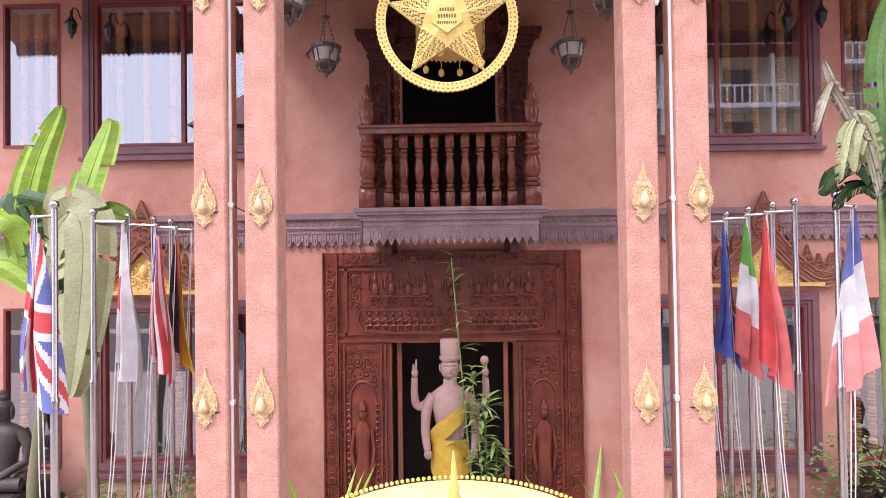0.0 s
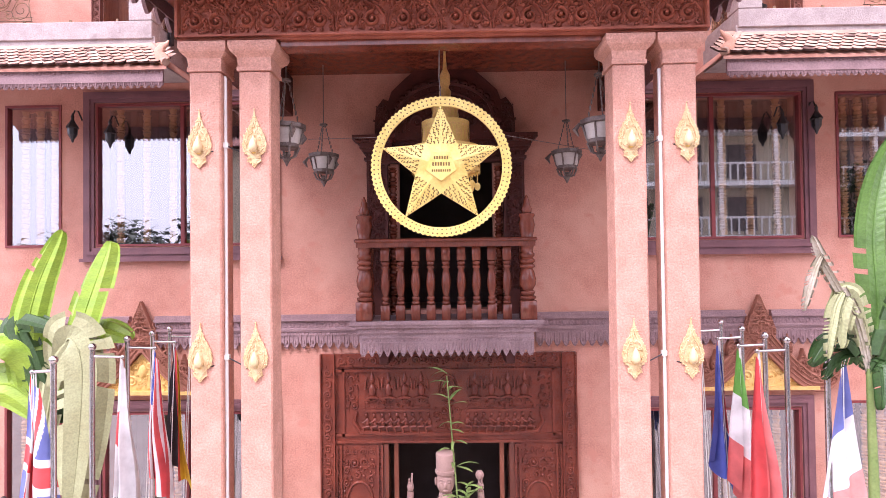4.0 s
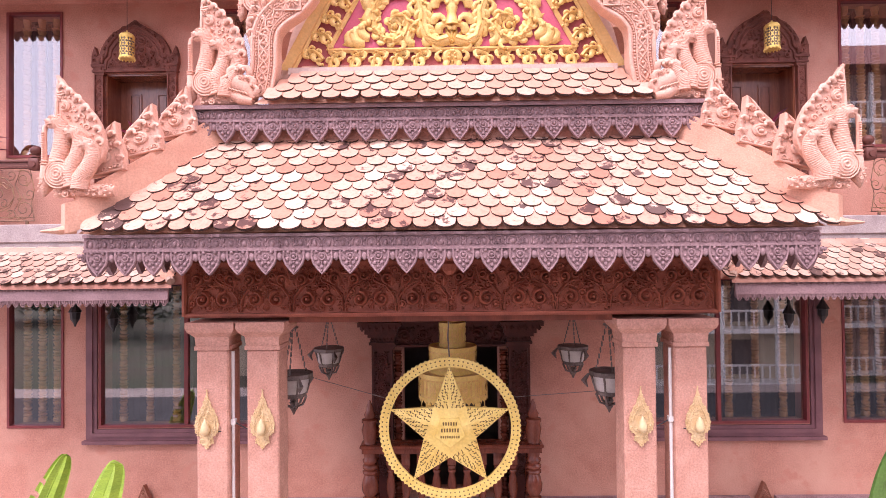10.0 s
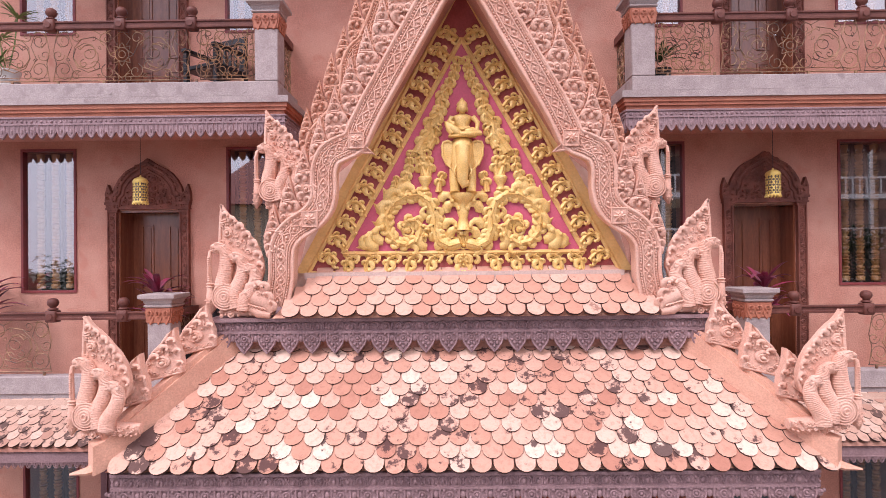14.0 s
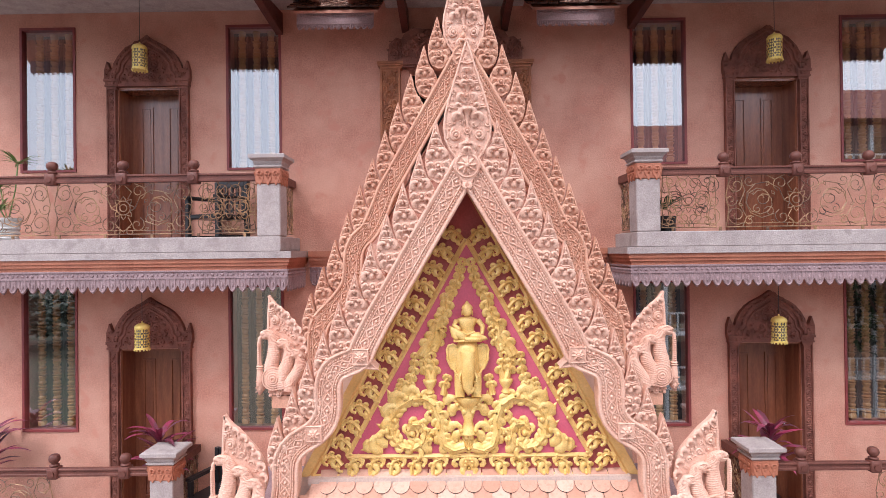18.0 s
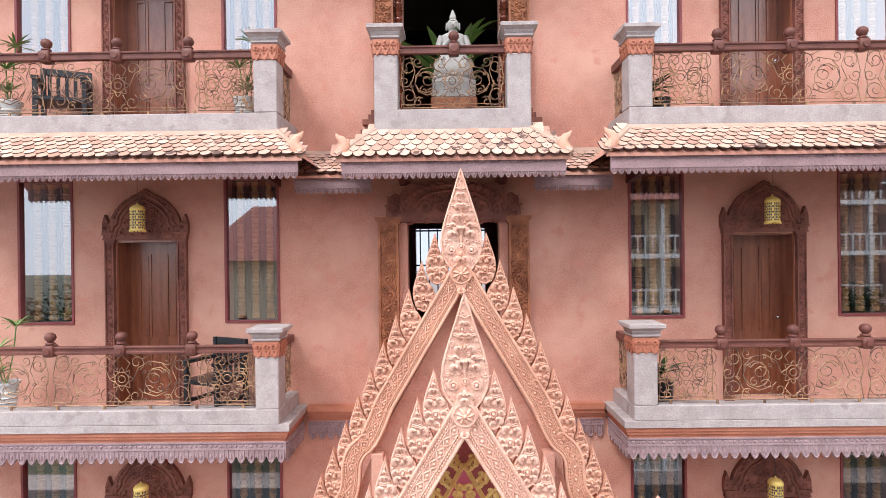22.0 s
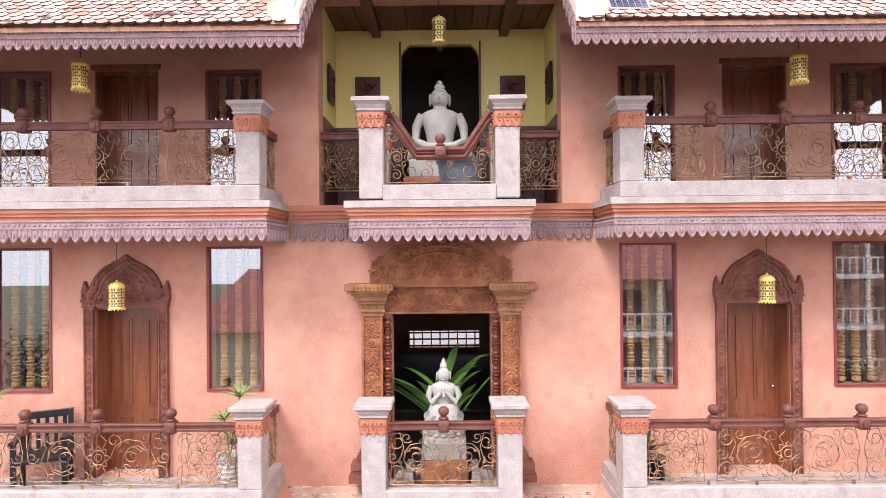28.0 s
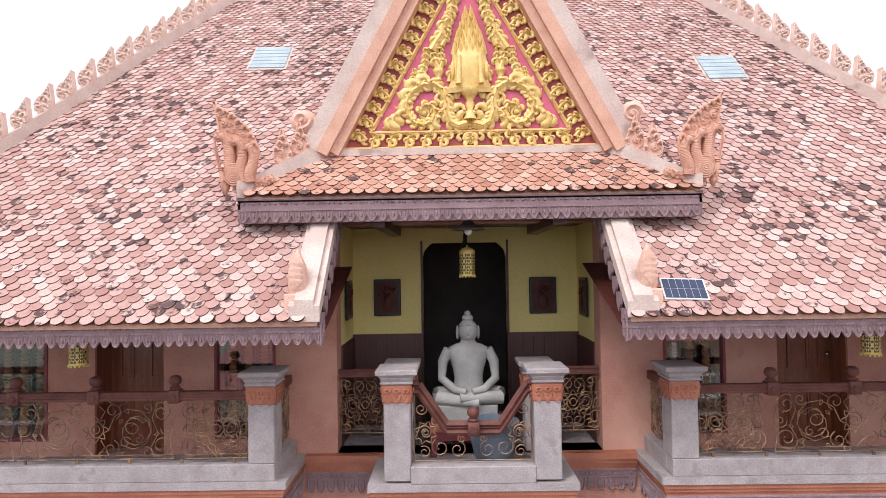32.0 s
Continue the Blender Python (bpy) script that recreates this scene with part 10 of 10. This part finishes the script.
# ---- shrubs and blade plants at the foot of the wall ----
def shrub(x, y, w, h, n, seed, label):
    r_ = random.Random(seed)
    t = thing("shrub", label, "shrub", "foundation shrubs", at=(x, y, 0))
    for b in range(7):
        a = r_.uniform(0, 6.28)
        tip = Vector((math.cos(a) * w * r_.uniform(0.2, 0.9), math.sin(a) * 0.2, h * r_.uniform(0.6, 1.0)))
        part("branch", Mesh().tube([(0, 0, 0), tip * 0.5 + Vector((0, 0, 0.1)), tip], [0.015, 0.01, 0.004], seg=5), WOOD, t)
    m = Mesh()
    for i in range(n):
        a = r_.uniform(0, 6.28)
        q = math.sqrt(r_.random())
        px, py, pz = math.cos(a) * w * q, math.sin(a) * 0.28 * q, h * (0.25 + 0.75 * r_.random() * (1 - 0.35 * q))
        blade(m, px, py, pz, r_.uniform(0, 6.28), r_.uniform(0.05, 0.11), r_.uniform(0.012, 0.024), r_.uniform(0, 1.0), 0.4)
    part("leaves", m, LEAFB, t)
    return t


shrub(-3.7, -0.55, 0.6, 1.35, 900, 1, "bushy green shrub below the window")
shrub(-2.9, -0.55, 0.4, 1.5, 400, 2, "bushy green shrub below the window")
shrub(3.1, -0.55, 0.55, 1.3, 700, 3, "bushy green shrub below the window")
shrub(4.2, -0.5, 0.45, 1.9, 450, 4, "loose leafy shrub beside the guardian")
shrub(-4.3, -1.4, 0.5, 1.0, 260, 6, "low leafy shrub before the guardian")
for x, y, h in ((-1.95, -1.6, 1.5), (-1.35, -0.7, 1.45), (1.32, -0.7, 1.5), (1.95, -1.6, 1.55), (1.55, -1.2, 1.3), (-1.6, -1.2, 1.35)):
    t = thing("blade_plant", "upright variegated snake plant at the foot of the columns", "plant", "blade plants", at=(x, y, 0))
    m = Mesh()
    for k in range(9):
        blade(m, rng.uniform(-0.05, 0.05), rng.uniform(-0.05, 0.05), 0.25, rng.uniform(0, 6.28), h - 0.25 - rng.uniform(0, 0.35), 0.03, 1.45, 0.02)
    part("leaves", m, LEAF, t)
    part("pot", Mesh().lathe([(0.1, 0), (0.15, 0.28), (0.16, 0.3), (0.13, 0.3)], 0, 0, 0, seg=12), BLACK, t)


# ---- banana plants ----
def banana_leaf(m, pts, width, face, torn=0.0, seed=0):
    """A broad ribbed leaf along a curve; face: roughly where its upper side looks; torn: share of its ribs that are split."""
    r_ = random.Random(seed)
    path = smooth_path([Vector(p) for p in pts], 16)
    n = len(path)
    fc = Vector(face).normalized()
    for side in (-1, 1):
        prev, sag, cut = None, 0.0, 0
        for i in range(n):
            f = i / (n - 1)
            d = (path[min(i + 1, n - 1)] - path[max(i - 1, 0)]).normalized()
            s = d.cross(fc).normalized() * side
            w = width * (math.sin(math.pi * min(1.0, 0.06 + f * 0.94)) ** 0.5) * (1 if f < 1 else 0.02)
            rib = 0.002 * (i % 2)
            split = prev is not None and r_.random() < torn
            if split:
                sag, cut = r_.uniform(-0.05, 0.12) * width, r_.uniform(0.0, 0.16)
            back = d * w * 0.22
            e = w * (1 - cut)
            q = [path[i], path[i] + s * w * 0.45 + back * 0.5 + fc * (0.02 + rib), path[i] + s * e * 0.8 + back - fc * (0.02 + sag - rib), path[i] + s * e + back * 1.2 - fc * (0.06 * w + sag * 1.6 - rib)]
            if prev is not None:
                m.loft([prev[:2], q[:2]], closed=False)
                if not split:
                    m.loft([prev[1:], q[1:]], closed=False)
            prev = q
    m.tube(path, [0.016 * (1 - 0.75 * i / n) for i in range(n)], seg=5)
    return m


bn = thing("banana_plant", "broad-leaved green banana plant beside the flagpoles", "plant", "banana plants", at=(-3.75, -1.3, 0))
for k, (dx, dy) in enumerate(((0.36, 0.1), (-0.32, 0.15))):
    part("stem", Mesh().tube([(dx, dy, 0), (dx * 0.9, dy, 1.5), (dx * 0.5 + 0.05, dy, 3.0), (dx * 0.3 + 0.05, dy, 3.7)], [0.06, 0.052, 0.042, 0.028], seg=10), LEAFO, bn, "fibrous brown-green banana stem", True)
P0 = Vector((-3.75, -1.3, 0))
L = lambda *pts: [Vector(p) - P0 for p in pts]
for i, (pts, w, face, torn, mt) in enumerate((
        (L((-3.95, -1.3, 3.3), (-4.0, -1.32, 3.9), (-3.88, -1.32, 4.5), (-3.66, -1.28, 5.06)), 0.17, (0.3, -1, 0.3), 0.03, LEAF),
        (L((-3.7, -1.25, 3.5), (-3.55, -1.25, 4.0), (-3.38, -1.25, 4.5), (-3.24, -1.2, 4.95)), 0.25, (-0.3, -1, 0.2), 0.03, LEAF),
        (L((-3.6, -1.4, 3.7), (-3.45, -1.5, 4.05), (-3.3, -1.55, 3.8), (-3.3, -1.6, 3.1), (-3.38, -1.6, 2.38)), 0.3, (0.2, -1, 0.1), 0.22, LEAFW),
        (L((-3.8, -1.3, 3.5), (-3.95, -1.35, 3.95), (-4.3, -1.4, 4.1), (-4.9, -1.45, 4.2)), 0.22, (0, -0.6, 1), 0.03, LEAF),
        (L((-3.8, -1.3, 3.3), (-4.1, -1.35, 3.6), (-4.5, -1.4, 3.55), (-5.0, -1.5, 3.3)), 0.22, (0, -0.9, 0.6), 0.03, LEAF),
        (L((-3.7, -1.2, 3.3), (-3.5, -1.15, 3.9), (-3.35, -1.15, 4.1), (-3.1, -1.1, 4.0)), 0.2, (0, -0.6, 0.8), 0.03, LEAF),
        (L((-3.7, -1.3, 3.2), (-3.9, -1.35, 3.8), (-4.05, -1.35, 4.2), (-3.6, -1.4, 4.12)), 0.16, (0, -0.8, 0.7), 0.08, LEAFD),
        (L((-3.8, -1.35, 3.0), (-3.6, -1.45, 3.7), (-3.35, -1.5, 4.0), (-3.2, -1.5, 3.8)), 0.16, (0.2, -1, 0.4), 0.22, LEAFW))):
    part("leaf", banana_leaf(Mesh(), pts, w, face, torn, i), mt, bn)
bn = thing("banana_plant", "banana plant with torn, withered upper leaves", "plant", "banana plants", at=(3.0, -2.7, 0))
P0 = Vector((3.0, -2.7, 0))
part("stem", Mesh().tube([(0.0, 0, 0), (-0.02, 0, 1.5), (-0.07, 0, 3.0), (-0.08, 0, 3.95)], [0.06, 0.05, 0.034, 0.022], seg=10), LEAFB, bn, "green banana stem", True)
for i, (pts, w, face, torn, mt) in enumerate((
        (L((2.92, -2.7, 3.92), (2.84, -2.7, 4.26), (2.7, -2.72, 4.52), (2.58, -2.74, 4.72), (2.52, -2.76, 4.86)), 0.055, (-0.8, -0.6, 0.3), 0.3, LEAFDRY),
        (L((2.6, -2.73, 4.74), (2.53, -2.76, 4.64), (2.46, -2.8, 4.5), (2.41, -2.82, 4.36)), 0.04, (-0.3, -1, 0.3), 0.3, LEAFDRY),
        (L((2.74, -2.72, 4.48), (2.66, -2.76, 4.38), (2.6, -2.8, 4.22), (2.56, -2.82, 4.04)), 0.055, (-0.2, -1, 0.2), 0.3, LEAFW),
        (L((2.92, -2.68, 3.95), (2.86, -2.7, 4.25), (2.78, -2.72, 4.45), (2.7, -2.76, 4.3), (2.68, -2.78, 4.1)), 0.1, (-0.4, -1, 0.3), 0.3, LEAFW),
        (L((2.93, -2.68, 3.98), (2.82, -2.66, 4.14), (2.68, -2.66, 4.14), (2.54, -2.68, 3.98)), 0.09, (0.0, -0.6, 0.8), 0.1, LEAFD),
        (L((2.93, -2.66, 3.95), (2.86, -2.64, 4.03), (2.74, -2.64, 4.0), (2.64, -2.66, 3.88)), 0.07, (0.0, -0.7, 0.7), 0.1, LEAFD),
        (L((2.92, -2.66, 3.95), (3.06, -2.6, 4.3), (3.08, -2.55, 4.85), (3.16, -2.52, 5.25), (3.3, -2.5, 5.6)), 0.13, (-0.2, -1, 0.15), 0.04, LEAFG),
        (L((2.95, -2.7, 3.9), (3.1, -2.75, 4.35), (3.2, -2.8, 4.5), (3.35, -2.85, 4.2)), 0.14, (0.3, -0.8, 0.5), 0.12, LEAFD),
        (L((2.92, -2.7, 3.9), (2.95, -2.75, 3.98), (2.93, -2.8, 3.85), (2.9, -2.82, 3.7)), 0.06, (0.0, -0.9, 0.4), 0.1, LEAFD))):
    part("leaf", banana_leaf(Mesh(), pts, w, face, torn, 20 + i), mt, bn)

# ---- flagpoles and limp flags ----
FL = {k: mat("flag_" + k, c, rough=0.7, scale=6, fine=200, spread=0.08, bump=0.1) for k, c in dict(
    white=(0.78, 0.77, 0.77), red=(0.66, 0.08, 0.08), blue=(0.16, 0.19, 0.48), black=(0.03, 0.03, 0.035), yellow=(0.75, 0.5, 0.03), green=(0.13, 0.38, 0.06), navy=(0.07, 0.10, 0.40), pale_red=(0.78, 0.30, 0.27), rose=(0.70, 0.16, 0.15)).items()}


def union(u, v):
    if abs(u - 0.5) < 0.06 or abs(v - 0.5) < 0.1:
        return "red"
    if abs(u - 0.5) < 0.1 or abs(v - 0.5) < 0.17:
        return "white"
    d = min(abs(u - v), abs(u + v - 1))
    return "red" if d < 0.05 else ("white" if d < 0.13 else "blue")


def stars(u, v):
    if u < 0.42 and v < 0.54:
        return "white" if (int(u * 24) % 3 == 1 and int(v * 22) % 3 == 1) else "navy"
    return "red" if int(v * 13) % 2 == 0 else "white"


PATTERNS = dict(
    union=union, stars=stars,
    sun=lambda u, v: "red" if (u - 0.5) ** 2 * 2.2 + (v - 0.12) ** 2 < 0.04 else "white",
    german=lambda u, v: ("black", "red", "yellow")[min(2, int(v * 3))],
    french=lambda u, v: ("blue", "white", "pale_red")[min(2, int(u * 3))],
    italian=lambda u, v: ("green", "white", "rose")[min(2, int(u * 3))],
    plain_red=lambda u, v: "red" if v < 0.5 else "rose",
    league=lambda u, v: "red" if (u - 0.45) ** 2 * 2.2 + (v - 0.85) ** 2 < 0.05 else ("white" if (u - 0.45) ** 2 * 2.2 + (v - 0.85) ** 2 < 0.07 else "navy"))


def flag(t, x, y, z, pattern, side, drop=1.5, spread=0.26, seed=0):
    """A limp flag hung by its upper hoist corner at x, y, z; its length falls, its breadth gathers in folds."""
    r_ = random.Random(seed)
    nu, nv = 88, 56
    p1, p2 = r_.uniform(0, 6), r_.uniform(0, 6)
    soft = 0.35 if pattern == "french" else 1.0
    vs, fs, mi = [], [], []
    names = []
    for i in range(nu + 1):
        for j in range(nv + 1):
            u, v = i / nu, j / nv
            zz = -drop * (0.8 * u + 0.2 * v * (0.4 + 0.6 * u) + 0.012 * soft * math.sin(v * 10 + p1) * u)
            f = min(1.0, -zz / drop)
            g = 0.06 + 0.94 * f ** 0.9
            xx = side * spread * g * ((v - 0.42) + 0.16 * soft * math.sin(v * 9 + p2 + u * 1.5)) + 0.02 * soft * math.sin(u * 5 + p1) * f
            yy = g * soft * (0.07 * math.sin(v * 13 + p1 + u) + 0.03 * math.sin(u * 7 + v * 4 + p2)) + (1 - soft) * 0.03 * math.sin(v * 4 + u * 3)
            vs.append((xx, yy, zz))
    for i in range(nu):
        for j in range(nv):
            a = i * (nv + 1) + j
            fs.append((a, a + 1, a + nv + 2, a + nv + 1))
            c = PATTERNS[pattern]((i + 0.5) / nu, (j + 0.5) / nv)
            if c not in names:
                names.append(c)
            mi.append(names.index(c))
    me = bpy.data.meshes.new("cloth")
    me.from_pydata(vs, [], fs)
    for c in names:
        me.materials.append(FL[c])
    me.polygons.foreach_set("material_index", mi)
    me.polygons.foreach_set("use_smooth", [True] * len(fs))
    o = part("cloth", me, None, t)
    o.location = (x, y, z)


def flagpole(x, y, h, arm, pattern, label, seed):
    t = thing("flagpole", label, "flagpole", "flagpoles", at=(x, y, 0))
    part("pole", Mesh().lathe([(0.03, 0), (0.03, h * 0.64), (0.033, h * 0.64), (0.033, h * 0.645), (0.023, h * 0.65), (0.022, h)], 0, 0, 0, seg=10), STEEL, t, "", True)
    part("finial_ball", Mesh().ball(0, 0, h + 0.03, 0.034, seg=10, rings=6), STEEL, t, "", True)
    part("crossarm", Mesh().tube([(0, 0, h - 0.05), (arm, 0, h - 0.06)], 0.012, seg=8).ball(arm, 0, h - 0.06, 0.02), STEEL, t)
    rope = Mesh().tube([(arm * 0.96, 0, h - 0.06), (arm * 0.7, -0.01, h * 0.5), (arm * 0.35, -0.02, 0.9)], 0.005, seg=4).tube([(arm * 0.9, 0.01, h - 0.06), (arm * 0.5, 0.01, h * 0.45), (arm * 0.2, 0.0, 0.95)], 0.005, seg=4)
    part("rope", rope, WHITE, t, "white halyard rope")
    if pattern:
        flag(t, arm, 0, h - 0.07, pattern, -1 if pattern == 'french' else 1, seed=seed, **({'drop': 1.5, 'spread': 0.44} if pattern == 'french' else ({'spread': 0.38} if pattern == 'union' else {})))
    return t


for x, y, arm, pattern, label in (
        (-2.95, -2.4, -0.16, "union", "steel flagpole with a limp red, white and blue flag"),
        (-3.07, -1.75, 0.27, "sun", "steel flagpole with a limp white flag with a red disc"),
        (-3.05, -1.25, 0.27, "stars", "steel flagpole with a limp striped flag with stars"),
        (-3.02, -0.85, 0.24, "german", "steel flagpole with a limp black, red and yellow flag"),
        (-3.04, -0.45, 0.24, None, "bare polished steel flagpole"),
        (2.98, -0.4, -0.24, None, "bare polished steel flagpole"),
        (2.92, -0.97, -0.24, "league", "steel flagpole with a limp dark blue flag with a red disc"),
        (2.88, -1.46, -0.24, "italian", "steel flagpole with a limp green, white and red flag"),
        (2.9, -1.76, -0.25, "plain_red", "steel flagpole with a limp plain red flag"),
        (2.92, -2.25, 0.13, "french", "steel flagpole with a limp blue, white and red flag")):
    flagpole(x, y, 3.98, arm, pattern, label, int(abs(x * y) * 100))

# ---- gilded parasol in the forecourt ----
pr = thing("parasol", "pale gold flat-topped parasol with a beaded rim on a pole", "parasol", at=(-0.01, -4.17, 0))
part("canopy", Mesh().lathe([(0.70, 2.1), (0.72, 2.3), (0.72, 2.345), (0.7, 2.36), (0.4, 2.375), (0.05, 2.39), (0.03, 2.39)], 0, 0, 0, seg=48), mat("pale_gold_cloth", (0.84, 0.76, 0.40), (0.78, 0.68, 0.30), rough=0.5, scale=5, spread=0.08), pr, "", True)
rm = Mesh()
for k in range(150):
    a = 2 * math.pi * k / 150
    rm.ball(0.715 * math.cos(a), 0.715 * math.sin(a), 2.37, 0.012, 0.012, 0.012, seg=6, rings=3)
part("rim_beads", rm, GOLDM, pr)["kind"] = "stuff"
part("finial", Mesh().lathe([(0.09, 0), (0.05, 0.02), (0.06, 0.05), (0.035, 0.08), (0.045, 0.11), (0.025, 0.14), (0.034, 0.165), (0.02, 0.19), (0.024, 0.215), (0.014, 0.24), (0.012, 0.3), (0.003, 0.37)], 0, 0, 2.385, seg=12), GOLDM, pr, "", True)
part("pole", Mesh().tube([(0, 0, 0), (0, 0, 2.36)], 0.025, seg=10), GOLDM, pr)

# ---- across the street: what the window panes mirror ----
solo("road", Mesh().add([(-300, -22, 0.005), (300, -22, 0.005), (300, -12, 0.005), (-300, -12, 0.005)], [(0, 1, 2, 3)]), ASPH, "grey asphalt street before the forecourt", "road", kind="structure")
YWALL = mat("cream_house_paint", (0.55, 0.46, 0.33), (0.47, 0.39, 0.28), rough=0.8, scale=1, fine=20)
RROOF = mat("red_house_tiles", (0.30, 0.10, 0.08), (0.24, 0.08, 0.065), rough=0.8, scale=2, fine=14)
def street_house(x, y, half, floors, rise, label, wall):
    """A block of flats with white balconies on its front (+y) and a red hipped roof."""
    t = thing("street_house", label, "house", "street houses", at=(x, y, 0))
    top = floors * 2.9
    part("wall", Mesh().box(-half, half, -4, 4, 0, top), wall, t)
    part("roof", Mesh().add([(-half - 1, -5, top), (half + 1, -5, top), (half + 1, 6, top), (-half - 1, 6, top), (-half * 0.5, 0, top + rise), (half * 0.5, 0, top + rise)], [(0, 1, 5, 4), (1, 2, 5), (2, 3, 4, 5), (3, 0, 4), (0, 3, 2, 1)]), RROOF, t)
    n = int(half * 2 / 3)
    for f in range(floors):
        z = f * 2.9
        rail = Mesh().box(-half, half, 5.1, 5.2, z + 0.95, z + 1.05)
        for k in range(int(half * 5)):
            rail.box(-half + 0.4 * k, -half + 0.4 * k + 0.07, 5.12, 5.18, z + 0.1, z + 0.95)
        part("balcony", Mesh().box(-half, half, 4, 5.25, z - 0.2, z + 0.05), WHITE, t)
        part("railing", rail, WHITE, t)
        for k in range(n):
            part("window", Mesh().box(-half + 0.8 + k * 3, -half + 2.4 + k * 3, 4.0, 4.03, z + 0.3, z + 2.2), DARK, t)
        for k in range(n + 1):
            part("pillar", Mesh().box(-half + 0.05 + k * 2.95, -half + 0.25 + k * 2.95, 5.0, 5.15, z, z + 2.7), WHITE, t)
    return t


PINKWALL = mat("faded_pink_house_paint", (0.46, 0.30, 0.24), (0.38, 0.24, 0.19), rough=0.8, scale=1, fine=20)
street_house(11, -29, 8.5, 5, 3.5, "cream apartment house with white balconies and red roof", YWALL)
street_house(28.5, -31, 7.5, 6, 3.2, "faded pink apartment house with white balcony rails", PINKWALL)
h2 = thing("street_house", "cream house with a red hipped roof", "house", at=(-12, -31, 0))
part("wall", Mesh().box(-2.6, 2.6, -4, 4, 0, 11.5), YWALL, h2)
part("roof", Mesh().add([(-3.2, -5, 11.5), (3.2, -5, 11.5), (3.2, 5, 11.5), (-3.2, 5, 11.5), (-1, 0, 15), (1, 0, 15)], [(0, 1, 5, 4), (1, 2, 5), (2, 3, 4, 5), (3, 0, 4)]), RROOF, h2)
rt = random.Random(3)
for x, y, hh in ((-3.5, -26, 10.5), (24, -24, 11)):
    t = thing("street_tree", "leafy green tree on the far side of the street", "tree", "street trees", at=(x, y, 0))
    part("trunk", Mesh().tube([(0, 0, 0), (0.2, 0, hh * 0.4), (0, 0.1, hh * 0.8)], [0.25, 0.18, 0.06], seg=8), WOOD, t)
    m = Mesh()
    for c in range(26):
        a, q = rt.uniform(0, 6.28), rt.uniform(0.2, 1.0)
        cx, cy, cz = math.cos(a) * 2.6 * q, math.sin(a) * 2.6 * q, hh * rt.uniform(0.42, 0.97)
        for k in range(45):
            blade(m, cx + rt.gauss(0, 0.45), cy + rt.gauss(0, 0.45), cz + rt.gauss(0, 0.4), rt.uniform(0, 6.28), rt.uniform(0.3, 0.55), 0.12, rt.uniform(-0.3, 1), 0.4)
    part("crown", m, LEAFD, t)
    for b in range(4):
        a = b * 1.6
        part("limb", Mesh().tube([(0.1, 0, hh * 0.4), (math.cos(a) * 1.0, math.sin(a) * 1.0, hh * 0.6), (math.cos(a) * 2.0, math.sin(a) * 2.0, hh * 0.75)], [0.1, 0.07, 0.03], seg=6), WOOD, t)

wood = Mesh()
for i in range(110):
    x, y = rt.uniform(-95, 95), rt.uniform(-70, -38)
    hh = rt.uniform(5, 9.5)
    for c in range(16):
        a, q, cz = rt.uniform(0, 6.28), rt.uniform(0.3, 3.2), hh * rt.uniform(0.25, 1.0)
        for k in range(15):
            blade(wood, x + math.cos(a) * q + rt.gauss(0, 0.6), y + math.sin(a) * q + rt.gauss(0, 0.6), cz + rt.gauss(0, 0.5), rt.uniform(0, 6.28), rt.uniform(0.6, 1.1), 0.24, rt.uniform(-0.3, 1), 0.4)
solo("far_trees", wood, FARLEAF, "belt of dark green trees beyond the street", "trees", kind="stuff")
# unseen block, added to cut sky light on the right-hand walls
sky_blocker = thing("street_house", "plain tall unseen block added to keep sky light off the right side", "house", "street houses", at=(12, 4, 0))
part("wall", Mesh().box(-2.8, 2.8, -7, 6, 0, 18), YWALL, sky_blocker)
part("roof", Mesh().add([(-3.2, -7.4, 18), (3.2, -7.4, 18), (3.2, 6.4, 18), (-3.2, 6.4, 18), (0, -5, 20), (0, 4, 20)], [(0, 1, 4), (1, 2, 5, 4), (2, 3, 5), (3, 0, 4, 5)]), RROOF, sky_blocker)
solo("field", Mesh().add([(-300, -300, 0.01), (300, -300, 0.01), (300, -24, 0.01), (-300, -24, 0.01)], [(0, 1, 2, 3)]), mat("scrub_field", (0.07, 0.09, 0.045), (0.10, 0.085, 0.055), rough=0.95, scale=0.3, fine=6, spread=0.4), "dark scrubby ground beyond the street", "field", kind="structure")
